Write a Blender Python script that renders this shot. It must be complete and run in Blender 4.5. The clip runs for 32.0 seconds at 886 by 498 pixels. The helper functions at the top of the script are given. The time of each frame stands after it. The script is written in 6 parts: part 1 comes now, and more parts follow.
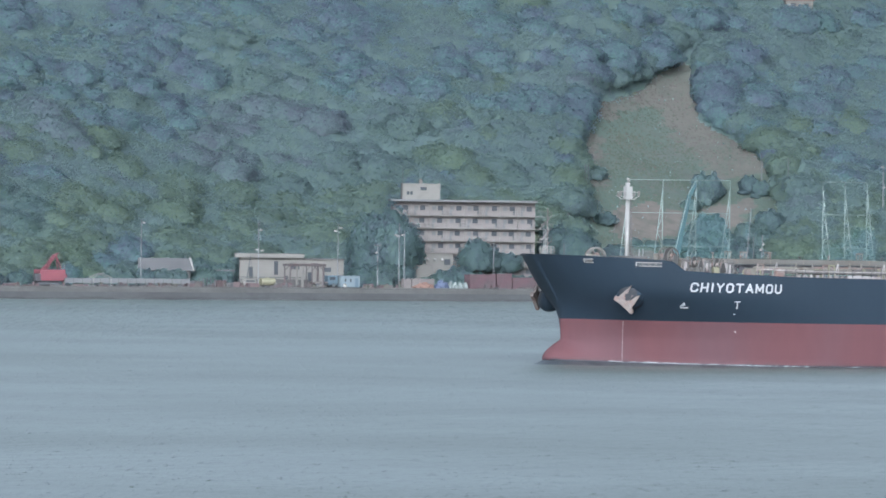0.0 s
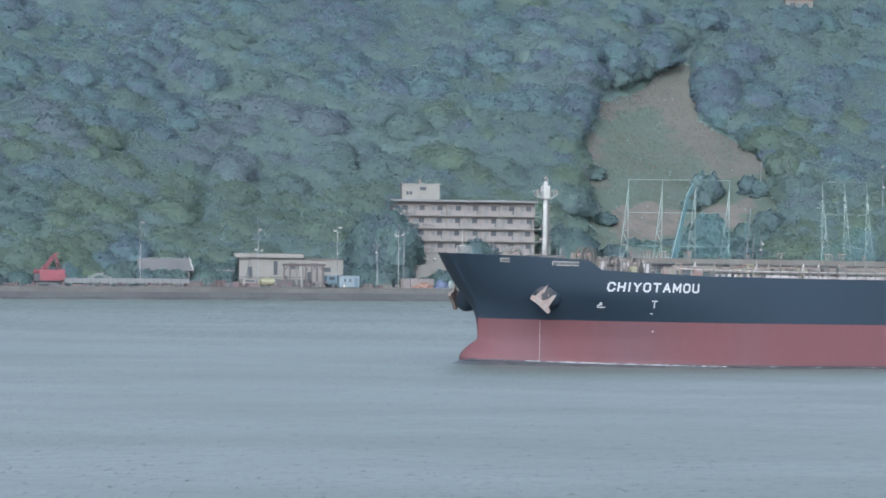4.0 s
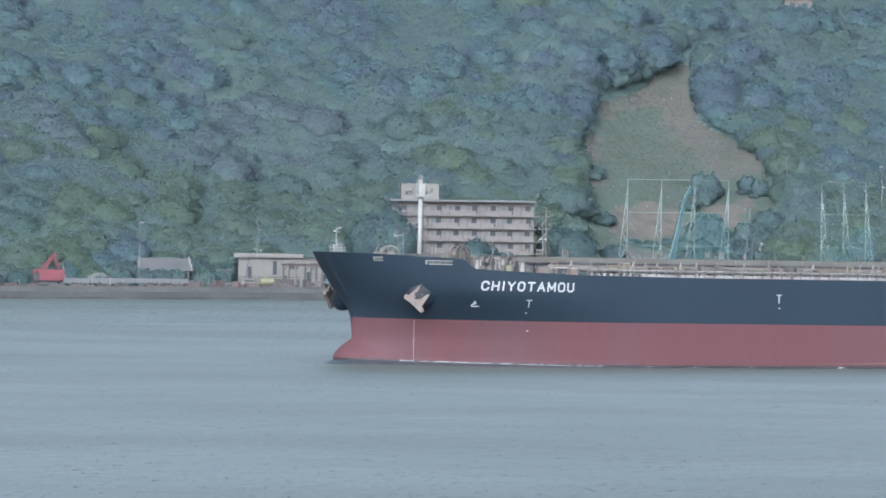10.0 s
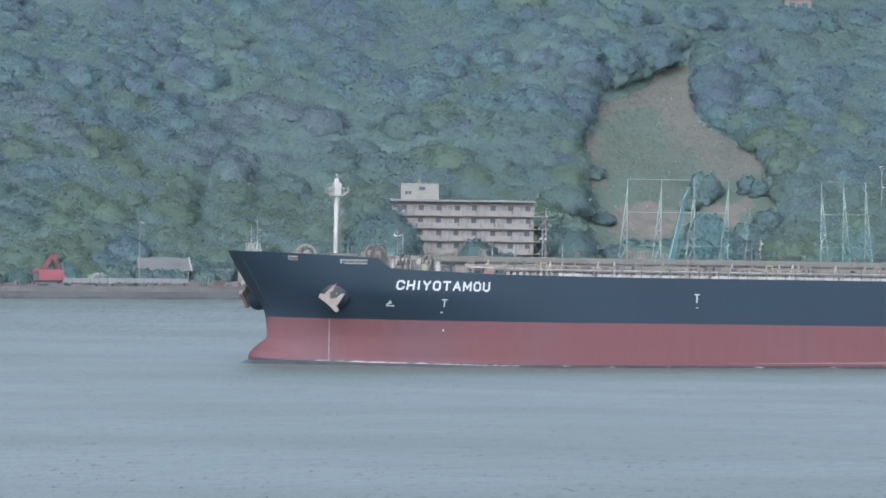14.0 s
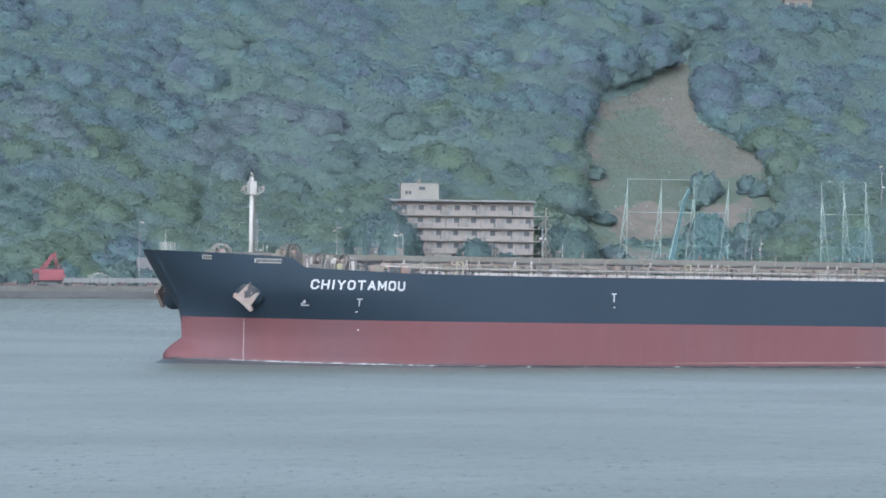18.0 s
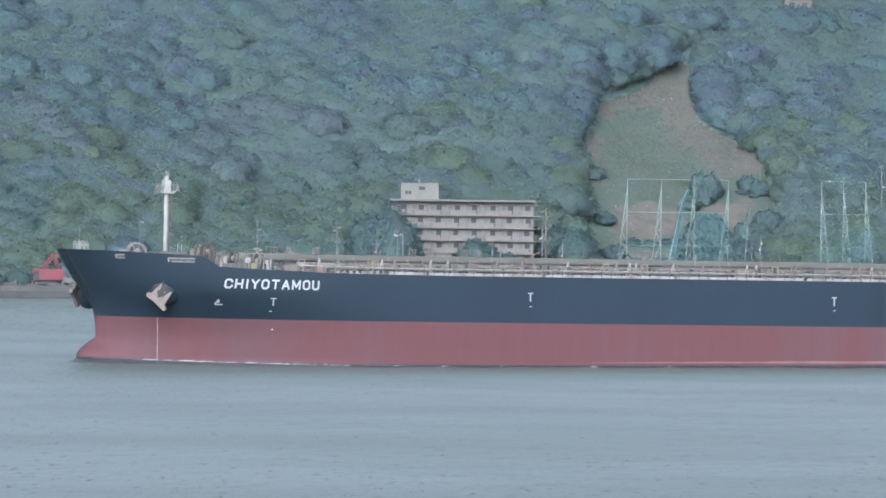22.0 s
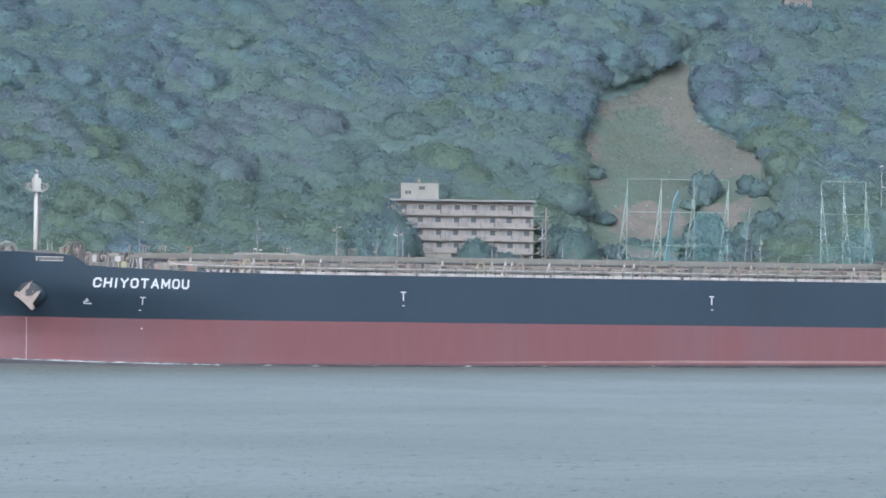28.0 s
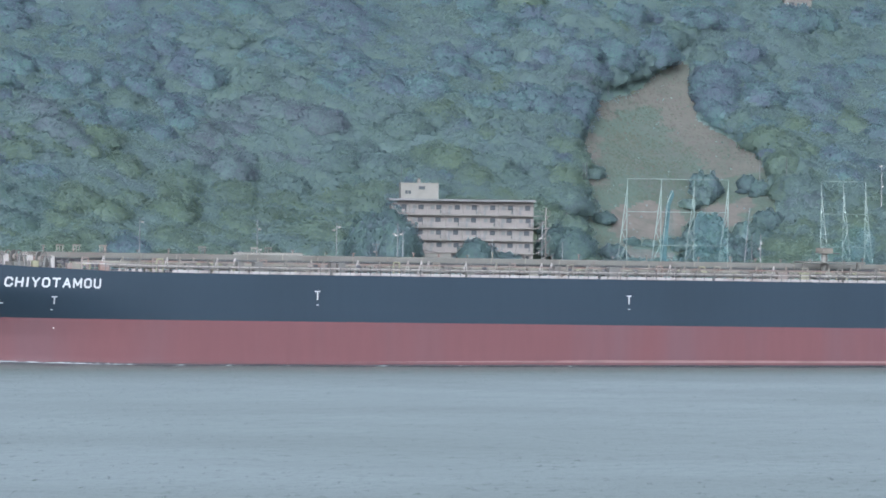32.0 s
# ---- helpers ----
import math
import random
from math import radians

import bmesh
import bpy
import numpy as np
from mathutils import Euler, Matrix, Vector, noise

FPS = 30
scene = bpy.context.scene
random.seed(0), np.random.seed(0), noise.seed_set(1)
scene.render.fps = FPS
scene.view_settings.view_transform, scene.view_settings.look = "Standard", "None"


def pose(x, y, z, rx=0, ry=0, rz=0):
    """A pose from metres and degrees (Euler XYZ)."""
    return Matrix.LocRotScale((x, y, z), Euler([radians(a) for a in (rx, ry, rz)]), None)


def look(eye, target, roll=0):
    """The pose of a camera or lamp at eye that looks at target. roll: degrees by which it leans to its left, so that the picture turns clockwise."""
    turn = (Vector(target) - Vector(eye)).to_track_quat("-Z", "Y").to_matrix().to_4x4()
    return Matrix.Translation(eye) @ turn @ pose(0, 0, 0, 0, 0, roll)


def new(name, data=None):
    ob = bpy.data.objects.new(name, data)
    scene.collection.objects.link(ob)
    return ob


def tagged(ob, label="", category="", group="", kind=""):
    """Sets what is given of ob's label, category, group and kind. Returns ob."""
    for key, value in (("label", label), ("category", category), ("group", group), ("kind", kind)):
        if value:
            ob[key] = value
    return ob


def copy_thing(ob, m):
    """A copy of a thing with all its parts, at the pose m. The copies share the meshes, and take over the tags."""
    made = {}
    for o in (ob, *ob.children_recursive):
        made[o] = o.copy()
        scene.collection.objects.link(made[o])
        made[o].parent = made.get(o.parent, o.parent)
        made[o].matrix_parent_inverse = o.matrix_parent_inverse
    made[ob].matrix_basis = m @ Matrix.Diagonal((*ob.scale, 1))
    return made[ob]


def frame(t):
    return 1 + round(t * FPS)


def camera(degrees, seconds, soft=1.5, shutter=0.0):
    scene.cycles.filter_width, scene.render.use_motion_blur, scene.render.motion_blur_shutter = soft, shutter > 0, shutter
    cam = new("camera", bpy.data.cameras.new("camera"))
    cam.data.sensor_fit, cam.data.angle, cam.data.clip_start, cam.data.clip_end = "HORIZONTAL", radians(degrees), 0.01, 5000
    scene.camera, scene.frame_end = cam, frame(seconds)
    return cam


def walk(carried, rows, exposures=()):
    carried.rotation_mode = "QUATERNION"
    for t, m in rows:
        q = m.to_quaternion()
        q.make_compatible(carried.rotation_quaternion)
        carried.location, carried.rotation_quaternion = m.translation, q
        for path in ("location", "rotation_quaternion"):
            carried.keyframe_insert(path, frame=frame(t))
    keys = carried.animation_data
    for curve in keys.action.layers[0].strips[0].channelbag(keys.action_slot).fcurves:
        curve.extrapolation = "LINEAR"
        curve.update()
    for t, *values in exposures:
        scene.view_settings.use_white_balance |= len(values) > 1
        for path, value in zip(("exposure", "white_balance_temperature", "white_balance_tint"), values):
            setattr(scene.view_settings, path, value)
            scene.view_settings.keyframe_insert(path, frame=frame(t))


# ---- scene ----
# A loaded-in-ballast tanker slides past a wooded shore, seen through a long lens.
# x runs along the shore, y away from the camera, z up; the sea lies just under z = 0.
SECONDS = 32.0
EYE = (0.0, 0.0, 25.0)
cam = camera(6.19, SECONDS, soft=1.7)


def aim(right, down):
    """The camera's pose with a small turn to the right and downwards, in milliradians."""
    return look(EYE, (right, 1000.0, 25.0 - 8.69 - down), 0.78)


walk(cam, [(0.0, aim(0.0, 0.0)), (3.0, aim(0.048, 0.004)), (6.0, aim(0.097, 0.008)),
           (12.0, aim(0.166, 0.021)), (20.0, aim(0.179, 0.048)), (32.0, aim(0.2, 0.097))],
     exposures=[(0.0, 1.13, 5310, 10), (12.0, 1.14, 5310, 10), (19.0, 1.2, 5310, 10), (32.0, 1.22, 5310, 10)])

# ---- light: hazy bright sky, soft veiled sun behind the camera's left shoulder ----
SUN_ELEVATION, SUN_AZIMUTH = 20.0, -7.0
world = bpy.data.worlds.new("sky")
scene.world = world
world.use_nodes = True
nt = world.node_tree
sky = nt.nodes.new("ShaderNodeTexSky")
sky.sky_type = "NISHITA"
sky.sun_disc = False
sky.sun_elevation = radians(SUN_ELEVATION)
sky.sun_rotation = radians(180 - SUN_AZIMUTH)
sky.dust_density = 9.0
sky.air_density = 1.0
sky.ozone_density = 1.0
nt.nodes["Background"].inputs["Strength"].default_value = 0.165
haze = nt.nodes.new("ShaderNodeHueSaturation")  # thin high cloud greys the blue
haze.inputs["Saturation"].default_value = 0.3
nt.links.new(sky.outputs["Color"], haze.inputs["Color"])
nt.links.new(haze.outputs["Color"], nt.nodes["Background"].inputs["Color"])
sun_data = bpy.data.lights.new("sun", "SUN")
sun_data.energy, sun_data.angle, sun_data.color = 1.85, radians(50), (1.0, 0.96, 0.88)
sun = new("sun", sun_data)
az, el = radians(SUN_AZIMUTH), radians(SUN_ELEVATION)
sun.matrix_world = look((math.sin(az) * 100, -math.cos(az) * 100, math.tan(el) * 100), (0, 0, 0))


# ---- materials ----
def material(name, colour, rough=0.6, metal=0.0, spread=0.12, grain=6.0, coarse=0.25, bump=0.15, per_object=0.0, second=None, amount=0.5, streak=1.0, gloss=0.5):
    """A procedural paint or stone: base colour, coarse stains, fine grain, relief."""
    m = bpy.data.materials.new(name)
    m.use_nodes = True
    t = m.node_tree
    n, l = t.nodes, t.links
    b = n["Principled BSDF"]
    b.inputs["Roughness"].default_value, b.inputs["Metallic"].default_value = rough, metal
    b.inputs["Specular IOR Level"].default_value = gloss
    co = n.new("ShaderNodeTexCoord")
    fine, wide = n.new("ShaderNodeTexNoise"), n.new("ShaderNodeTexNoise")
    fine.inputs["Scale"].default_value, fine.inputs["Detail"].default_value = grain, 3
    wide.inputs["Scale"].default_value, wide.inputs["Detail"].default_value = coarse, 5
    run = n.new("ShaderNodeMapping")
    run.inputs["Scale"].default_value = (1.0, 1.0, streak)
    l.new(co.outputs["Object"], run.inputs["Vector"])
    l.new(run.outputs["Vector"], fine.inputs["Vector"])
    l.new(run.outputs["Vector"], wide.inputs["Vector"])
    mix = n.new("ShaderNodeMix")
    mix.data_type = "RGBA"
    dark = second or tuple(c * (1 - 2 * spread) for c in colour)
    mix.inputs["A"].default_value, mix.inputs["B"].default_value = (*colour, 1), (*dark, 1)
    ramp = n.new("ShaderNodeMapRange")
    ramp.inputs["From Min"].default_value, ramp.inputs["From Max"].default_value = 0.62 - 0.3 * amount, 0.82 - 0.3 * amount
    l.new(wide.outputs["Fac"], ramp.inputs["Value"])
    l.new(ramp.outputs["Result"], mix.inputs["Factor"])
    hsv = n.new("ShaderNodeHueSaturation")
    l.new(mix.outputs["Result"], hsv.inputs["Color"])
    val = n.new("ShaderNodeMapRange")
    val.inputs["To Min"].default_value, val.inputs["To Max"].default_value = 1 - spread, 1 + spread
    l.new(fine.outputs["Fac"], val.inputs["Value"])
    if per_object:
        info = n.new("ShaderNodeObjectInfo")
        add = n.new("ShaderNodeMath")
        add.operation = "MULTIPLY_ADD"
        add.inputs[1].default_value = per_object
        l.new(info.outputs["Random"], add.inputs[0])
        l.new(val.outputs["Result"], add.inputs[2])
        l.new(add.outputs[0], hsv.inputs["Value"])
    else:
        l.new(val.outputs["Result"], hsv.inputs["Value"])
    l.new(hsv.outputs["Color"], b.inputs["Base Color"])
    if bump:
        bm_ = n.new("ShaderNodeBump")
        bm_.inputs["Strength"].default_value, bm_.inputs["Distance"].default_value = bump, 0.05
        l.new(fine.outputs["Fac"], bm_.inputs["Height"])
        l.new(bm_.outputs["Normal"], b.inputs["Normal"])
    return m


def foliage(name, colour, spread=0.1, wide=0.25, through_leaf=0.66):
    """Leaves: tone varies from one clump to the next and, more weakly, from leaf to leaf."""
    m = bpy.data.materials.new(name)
    m.use_nodes = True
    t = m.node_tree
    n, l = t.nodes, t.links
    b = n["Principled BSDF"]
    b.inputs["Roughness"].default_value = 0.7
    b.inputs["Specular IOR Level"].default_value = 0.3
    thin = n.new("ShaderNodeBsdfTranslucent")
    both = n.new("ShaderNodeMixShader")
    both.inputs[0].default_value = through_leaf
    l.new(b.outputs[0], both.inputs[1])
    l.new(thin.outputs[0], both.inputs[2])
    l.new(both.outputs[0], n["Material Output"].inputs["Surface"])
    geo = n.new("ShaderNodeNewGeometry")
    clump, stand = n.new("ShaderNodeTexNoise"), n.new("ShaderNodeTexNoise")
    clump.inputs["Scale"].default_value, clump.inputs["Detail"].default_value = wide, 5
    stand.inputs["Scale"].default_value, stand.inputs["Detail"].default_value = 0.05, 2
    for tex in (clump, stand):
        l.new(geo.outputs["Position"], tex.inputs["Vector"])
    add = n.new("ShaderNodeMath")
    add.operation = "MULTIPLY_ADD"
    add.inputs[1].default_value = 0.35
    l.new(geo.outputs["Random Per Island"], add.inputs[0])
    l.new(clump.outputs["Fac"], add.inputs[2])
    twig = n.new("ShaderNodeTexNoise")
    twig.inputs["Scale"].default_value, twig.inputs["Detail"].default_value = 1.7, 4
    l.new(geo.outputs["Position"], twig.inputs["Vector"])
    grain = n.new("ShaderNodeMath")
    grain.operation = "MULTIPLY_ADD"
    grain.inputs[1].default_value = 0.7
    l.new(twig.outputs["Fac"], grain.inputs[0])
    l.new(add.outputs[0], grain.inputs[2])
    rough_leaf = n.new("ShaderNodeBump")
    rough_leaf.inputs["Strength"].default_value, rough_leaf.inputs["Distance"].default_value = 0.3, 0.35
    l.new(twig.outputs["Fac"], rough_leaf.inputs["Height"])
    l.new(rough_leaf.outputs["Normal"], b.inputs["Normal"])
    tone = n.new("ShaderNodeMapRange")
    tone.inputs["From Min"].default_value, tone.inputs["From Max"].default_value = 0.7, 1.35
    tone.inputs["To Min"].default_value, tone.inputs["To Max"].default_value = 1 - spread, 1 + spread
    l.new(grain.outputs[0], tone.inputs["Value"])
    mixed = n.new("ShaderNodeMath")  # darker leaves bluer, lighter greener: haze and shade put into the hue
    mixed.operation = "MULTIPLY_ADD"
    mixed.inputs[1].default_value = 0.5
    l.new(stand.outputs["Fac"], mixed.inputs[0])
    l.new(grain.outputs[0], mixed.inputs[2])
    haze_hue = n.new("ShaderNodeMapRange")
    haze_hue.inputs["From Min"].default_value, haze_hue.inputs["From Max"].default_value = 0.98, 1.58
    haze_hue.inputs["To Min"].default_value, haze_hue.inputs["To Max"].default_value = 0.526, 0.392
    l.new(mixed.outputs[0], haze_hue.inputs["Value"])
    hsv = n.new("ShaderNodeHueSaturation")
    hsv.inputs["Color"].default_value = (*colour, 1)
    l.new(tone.outputs["Result"], hsv.inputs["Value"])
    l.new(haze_hue.outputs["Result"], hsv.inputs["Hue"])
    l.new(hsv.outputs["Color"], b.inputs["Base Color"])
    l.new(hsv.outputs["Color"], thin.inputs["Color"])
    return m


def sea_material():
    m = bpy.data.materials.new("sea_water")
    m.use_nodes = True
    t = m.node_tree
    n, l = t.nodes, t.links
    b = n["Principled BSDF"]
    b.inputs["Base Color"].default_value = (0.093, 0.111, 0.099, 1)
    b.inputs["IOR"].default_value = 1.333
    b.inputs["Specular Tint"].default_value = (1.0, 1.0, 0.9, 1)
    b.inputs["Roughness"].default_value = 0.22
    co = n.new("ShaderNodeTexCoord")
    total = None
    for scale, weight in ((0.5, 0.35), (1.3, 0.5), (3.4, 0.3)):
        no = n.new("ShaderNodeTexNoise")
        no.inputs["Scale"].default_value, no.inputs["Detail"].default_value = scale, 2
        l.new(co.outputs["Object"], no.inputs["Vector"])
        mul = n.new("ShaderNodeMath")
        mul.operation = "MULTIPLY_ADD"
        mul.inputs[1].default_value = weight
        l.new(no.outputs["Fac"], mul.inputs[0])
        if total:
            l.new(total.outputs[0], mul.inputs[2])
        else:
            mul.inputs[2].default_value = 0.0
        total = mul
    # short steep wavelets that stand singly, wider than deep
    squeeze = n.new("ShaderNodeMapping")
    squeeze.inputs["Scale"].default_value = (1.15, 0.26, 1.0)
    l.new(co.outputs["Object"], squeeze.inputs["Vector"])
    peak = n.new("ShaderNodeTexNoise")
    peak.inputs["Scale"].default_value, peak.inputs["Detail"].default_value = 1.0, 2
    l.new(squeeze.outputs["Vector"], peak.inputs["Vector"])
    steep = n.new("ShaderNodeMapRange")
    steep.interpolation_type = "SMOOTHSTEP"
    steep.inputs["From Min"].default_value, steep.inputs["From Max"].default_value = 0.63, 0.76
    steep.inputs["To Max"].default_value = 2.6
    l.new(peak.outputs["Fac"], steep.inputs["Value"])
    # longer ripples where the wind strikes the water off the quay
    inshore = n.new("ShaderNodeMapping")
    inshore.inputs["Scale"].default_value = (0.42, 0.055, 1.0)
    l.new(co.outputs["Object"], inshore.inputs["Vector"])
    gust = n.new("ShaderNodeTexNoise")
    gust.inputs["Scale"].default_value, gust.inputs["Detail"].default_value = 1.0, 3
    l.new(inshore.outputs["Vector"], gust.inputs["Vector"])
    place = n.new("ShaderNodeSeparateXYZ")
    l.new(co.outputs["Object"], place.inputs["Vector"])
    reach = n.new("ShaderNodeMapRange")
    reach.inputs["From Min"].default_value, reach.inputs["From Max"].default_value = 1180.0, 1480.0
    reach.inputs["To Max"].default_value = 9.0
    l.new(place.outputs["Y"], reach.inputs["Value"])
    gusts = n.new("ShaderNodeMath")
    gusts.operation = "MULTIPLY"
    l.new(gust.outputs["Fac"], gusts.inputs[0])
    l.new(reach.outputs["Result"], gusts.inputs[1])
    closer = n.new("ShaderNodeMapRange")
    closer.inputs["From Min"].default_value, closer.inputs["From Max"].default_value = 820.0, 640.0
    closer.inputs["To Min"].default_value, closer.inputs["To Max"].default_value = 0.7, 2.4
    l.new(place.outputs["Y"], closer.inputs["Value"])
    steeper = n.new("ShaderNodeMath")
    steeper.operation = "MULTIPLY_ADD"
    l.new(steep.outputs["Result"], steeper.inputs[0])
    l.new(closer.outputs["Result"], steeper.inputs[1])
    l.new(gusts.outputs[0], steeper.inputs[2])
    both = n.new("ShaderNodeMath")
    ripple = n.new("ShaderNodeMath")
    ripple.operation = "MULTIPLY_ADD"
    ripple.inputs[1].default_value = 0.8
    l.new(peak.outputs["Fac"], ripple.inputs[0])
    l.new(total.outputs[0], ripple.inputs[2])
    l.new(ripple.outputs[0], both.inputs[0])
    l.new(steeper.outputs[0], both.inputs[1])
    total = both
    # wind lanes: smoother and rougher patches
    lane = n.new("ShaderNodeTexNoise")
    lane.inputs["Scale"].default_value, lane.inputs["Detail"].default_value = 0.012, 4
    l.new(co.outputs["Object"], lane.inputs["Vector"])
    rough = n.new("ShaderNodeMapRange")
    rough.inputs["From Min"].default_value, rough.inputs["From Max"].default_value = 0.35, 0.65
    rough.inputs["To Min"].default_value, rough.inputs["To Max"].default_value = 0.34, 0.44
    l.new(lane.outputs["Fac"], rough.inputs["Value"])
    l.new(rough.outputs["Result"], b.inputs["Roughness"])
    bump = n.new("ShaderNodeBump")
    bump.inputs["Strength"].default_value, bump.inputs["Distance"].default_value = 0.6, 0.3
    l.new(total.outputs[0], bump.inputs["Height"])
    l.new(bump.outputs["Normal"], b.inputs["Normal"])
    return m


M_SEA = sea_material()
M_NAVY = material("navy_hull_paint", (0.0115, 0.0188, 0.0275), 0.6, spread=0.06, grain=0.9, coarse=0.06, bump=0.05, streak=0.15, gloss=0.22)
M_RED = material("red_antifouling_paint", (0.0675, 0.0285, 0.031), 0.8, spread=0.08, grain=0.8, coarse=0.12, bump=0.05, second=(0.064, 0.0325, 0.0365), streak=0.15, gloss=0.25)
# near-black so that it stands for reflection and shade at the waterline
M_WET_SHADE = material("wet_shade_paint", (0.013, 0.0125, 0.0155), 0.75, spread=0.2, grain=1.2, coarse=0.3)
M_SALT = material("pale_scum_line", (0.105, 0.0615, 0.06), 0.7, spread=0.15, grain=1.0)
M_WHITE = material("white_paint", (0.1897, 0.186, 0.1726), 0.95, spread=0.05, grain=2.0, coarse=0.4, bump=0.05)
M_COAMING = material("faded_white_coaming_paint", (0.185, 0.172, 0.163), 0.75, spread=0.12, grain=1.5, coarse=0.4, second=(0.11, 0.09, 0.08))
M_MARK = material("white_hull_marking", (0.256, 0.26, 0.26), 0.55, spread=0.03, grain=2.0, bump=0.0)
M_DECK = material("deck_paint", (0.072, 0.0664, 0.064), 0.7, spread=0.12, grain=1.5, coarse=0.2, second=(0.068, 0.0528, 0.048))
M_CREAM = material("cream_machinery_paint", (0.09859, 0.0924, 0.07459), 0.6, spread=0.18, grain=2.5, coarse=0.5, second=(0.0624, 0.0492, 0.03907))
M_PIPE = material("weathered_grey_pipe", (0.0608, 0.05898, 0.05414), 0.6, spread=0.2, grain=2.0, coarse=0.35, second=(0.0544, 0.04499, 0.03802))
M_CASING = material("sun_bleached_casing", (0.06797, 0.06624, 0.05734), 0.7, spread=0.14, grain=1.5, coarse=0.25, second=(0.06048, 0.0552, 0.04608))
M_RUST = material("rusty_anchor_iron", (0.108, 0.0904, 0.08), 0.8, spread=0.2, grain=3.0, coarse=0.8, second=(0.104, 0.0656, 0.0528))
M_DARK = material("dark_steel", (0.032, 0.0336, 0.036), 0.6, spread=0.2, grain=3.0)
# steel of deck gear, and the painted shade under the pipe casing
M_SHADE = material("grey_steel_and_shade", (0.036, 0.0352, 0.04), 0.7, spread=0.2, grain=1.5, coarse=0.3)
M_HOLE = material("hawse_shade_black", (0.01584, 0.01728, 0.02016), 0.85, spread=0.2, grain=3.0)
M_FOAM = material("sea_foam", (0.188, 0.196, 0.2), 0.8, spread=0.1, grain=3.0, bump=0.3)
M_CONCRETE = material("weathered_concrete", (0.05091, 0.05046, 0.04682), 0.9, spread=0.22, grain=1.2, coarse=0.12, second=(0.0399, 0.03984, 0.03648))
M_QUAY = material("dark_seawall", (0.03344, 0.03497, 0.0344), 0.9, spread=0.3, grain=0.9, coarse=0.1, second=(0.02508, 0.0253, 0.02546))
M_WALL = material("pinkish_white_render", (0.09798, 0.08725, 0.08073), 0.85, spread=0.07, grain=1.5, coarse=0.2, second=(0.08436, 0.07437, 0.06864))
M_PALE = material("pale_cream_wall", (0.09743, 0.09321, 0.08198), 0.85, spread=0.07, grain=1.5, coarse=0.2, second=(0.08482, 0.07972, 0.06964))
M_ROOF = material("grey_roof", (0.096, 0.096, 0.099), 0.8, spread=0.12, grain=1.5)
M_ROOFTILE = material("faded_orange_roof", (0.115, 0.078, 0.06), 0.85, spread=0.12, grain=2.0)
M_SHEET = material("grey_roof_sheet", (0.0612, 0.0612, 0.05984), 0.7, spread=0.1, grain=2.0)
M_GLASS = material("dark_window_glass", (0.022, 0.026, 0.03), 0.95, spread=0.1, grain=1.0, bump=0.0)
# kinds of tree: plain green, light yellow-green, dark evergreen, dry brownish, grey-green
# the blue of the haze is put into every leaf colour
HAZED_SPECIES = [foliage("broadleaf_foliage", (0.147, 0.198, 0.203)), foliage("young_yellow_green_foliage", (0.150, 0.203, 0.182)),
           foliage("evergreen_foliage", (0.146, 0.185, 0.225)), foliage("dry_brownish_foliage", (0.157, 0.187, 0.213)), foliage("haze_grey_green_foliage", (0.147, 0.185, 0.224)),
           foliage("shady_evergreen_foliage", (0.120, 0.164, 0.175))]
M_WEED = foliage("rough_grass", (0.049, 0.066, 0.05), wide=0.1, through_leaf=0.15)
M_STRAW = foliage("dry_grass_blades", (0.068, 0.066, 0.054), spread=0.12, wide=0.2, through_leaf=0.15)
M_BARK = material("bark", (0.072, 0.06, 0.048), 0.9, spread=0.25, grain=3.0)
M_GROUND = material("scrub_ground", (0.06, 0.084, 0.056), 0.95, spread=0.3, grain=0.5, coarse=0.06, second=(0.088, 0.08, 0.048))
M_GRASS = material("green_grass_slope", (0.042, 0.061, 0.047), 0.95, spread=0.25, grain=0.5, coarse=0.09, second=(0.0528, 0.0592, 0.0496), amount=0.5)
M_EARTH = material("dry_brown_slope", (0.065, 0.0625, 0.0515), 0.95, spread=0.25, grain=0.5, coarse=0.09, second=(0.048, 0.056, 0.0448), amount=0.5)
M_CUT = material("raw_tan_earth", (0.0752, 0.0664, 0.0552), 0.95, spread=0.3, grain=0.7, coarse=0.2, second=(0.0528, 0.0512, 0.0416), amount=0.5, bump=0.3)
M_POLE = material("galvanised_pole", (0.09472, 0.09946, 0.09946), 0.5, metal=0.1, spread=0.08, grain=2.0)
M_MINT = material("pale_green_net_frame", (0.1253, 0.1605, 0.1464), 0.5, spread=0.08, grain=2.0)
M_CRANE = material("red_crane_paint", (0.1248, 0.0374, 0.04464), 0.5, spread=0.1, grain=1.5)


# ---- mesh helpers ----
def part(name, bm, mat, parent=None, label="", smooth=False):
    """Link a bmesh as one mesh object, under a thing or a part where one is given."""
    me = bpy.data.meshes.new(name)
    bm.to_mesh(me)
    bm.free()
    me.materials.append(mat)
    if smooth:
        me.polygons.foreach_set("use_smooth", [True] * len(me.polygons))
    ob = new(name, me)
    ob.parent = parent
    if label:
        ob["label"] = label
    return ob


def again(ob, parent, m):
    """The same mesh once more, as an object of its own, with any sub-parts."""
    o = copy_thing(ob, m)
    o.parent = parent
    return o


def thing(name, x, y, z, label, category, group="", rz=0):
    ob = new(name)
    ob.matrix_basis = pose(x, y, z, 0, 0, rz)
    return tagged(ob, label, category, group)


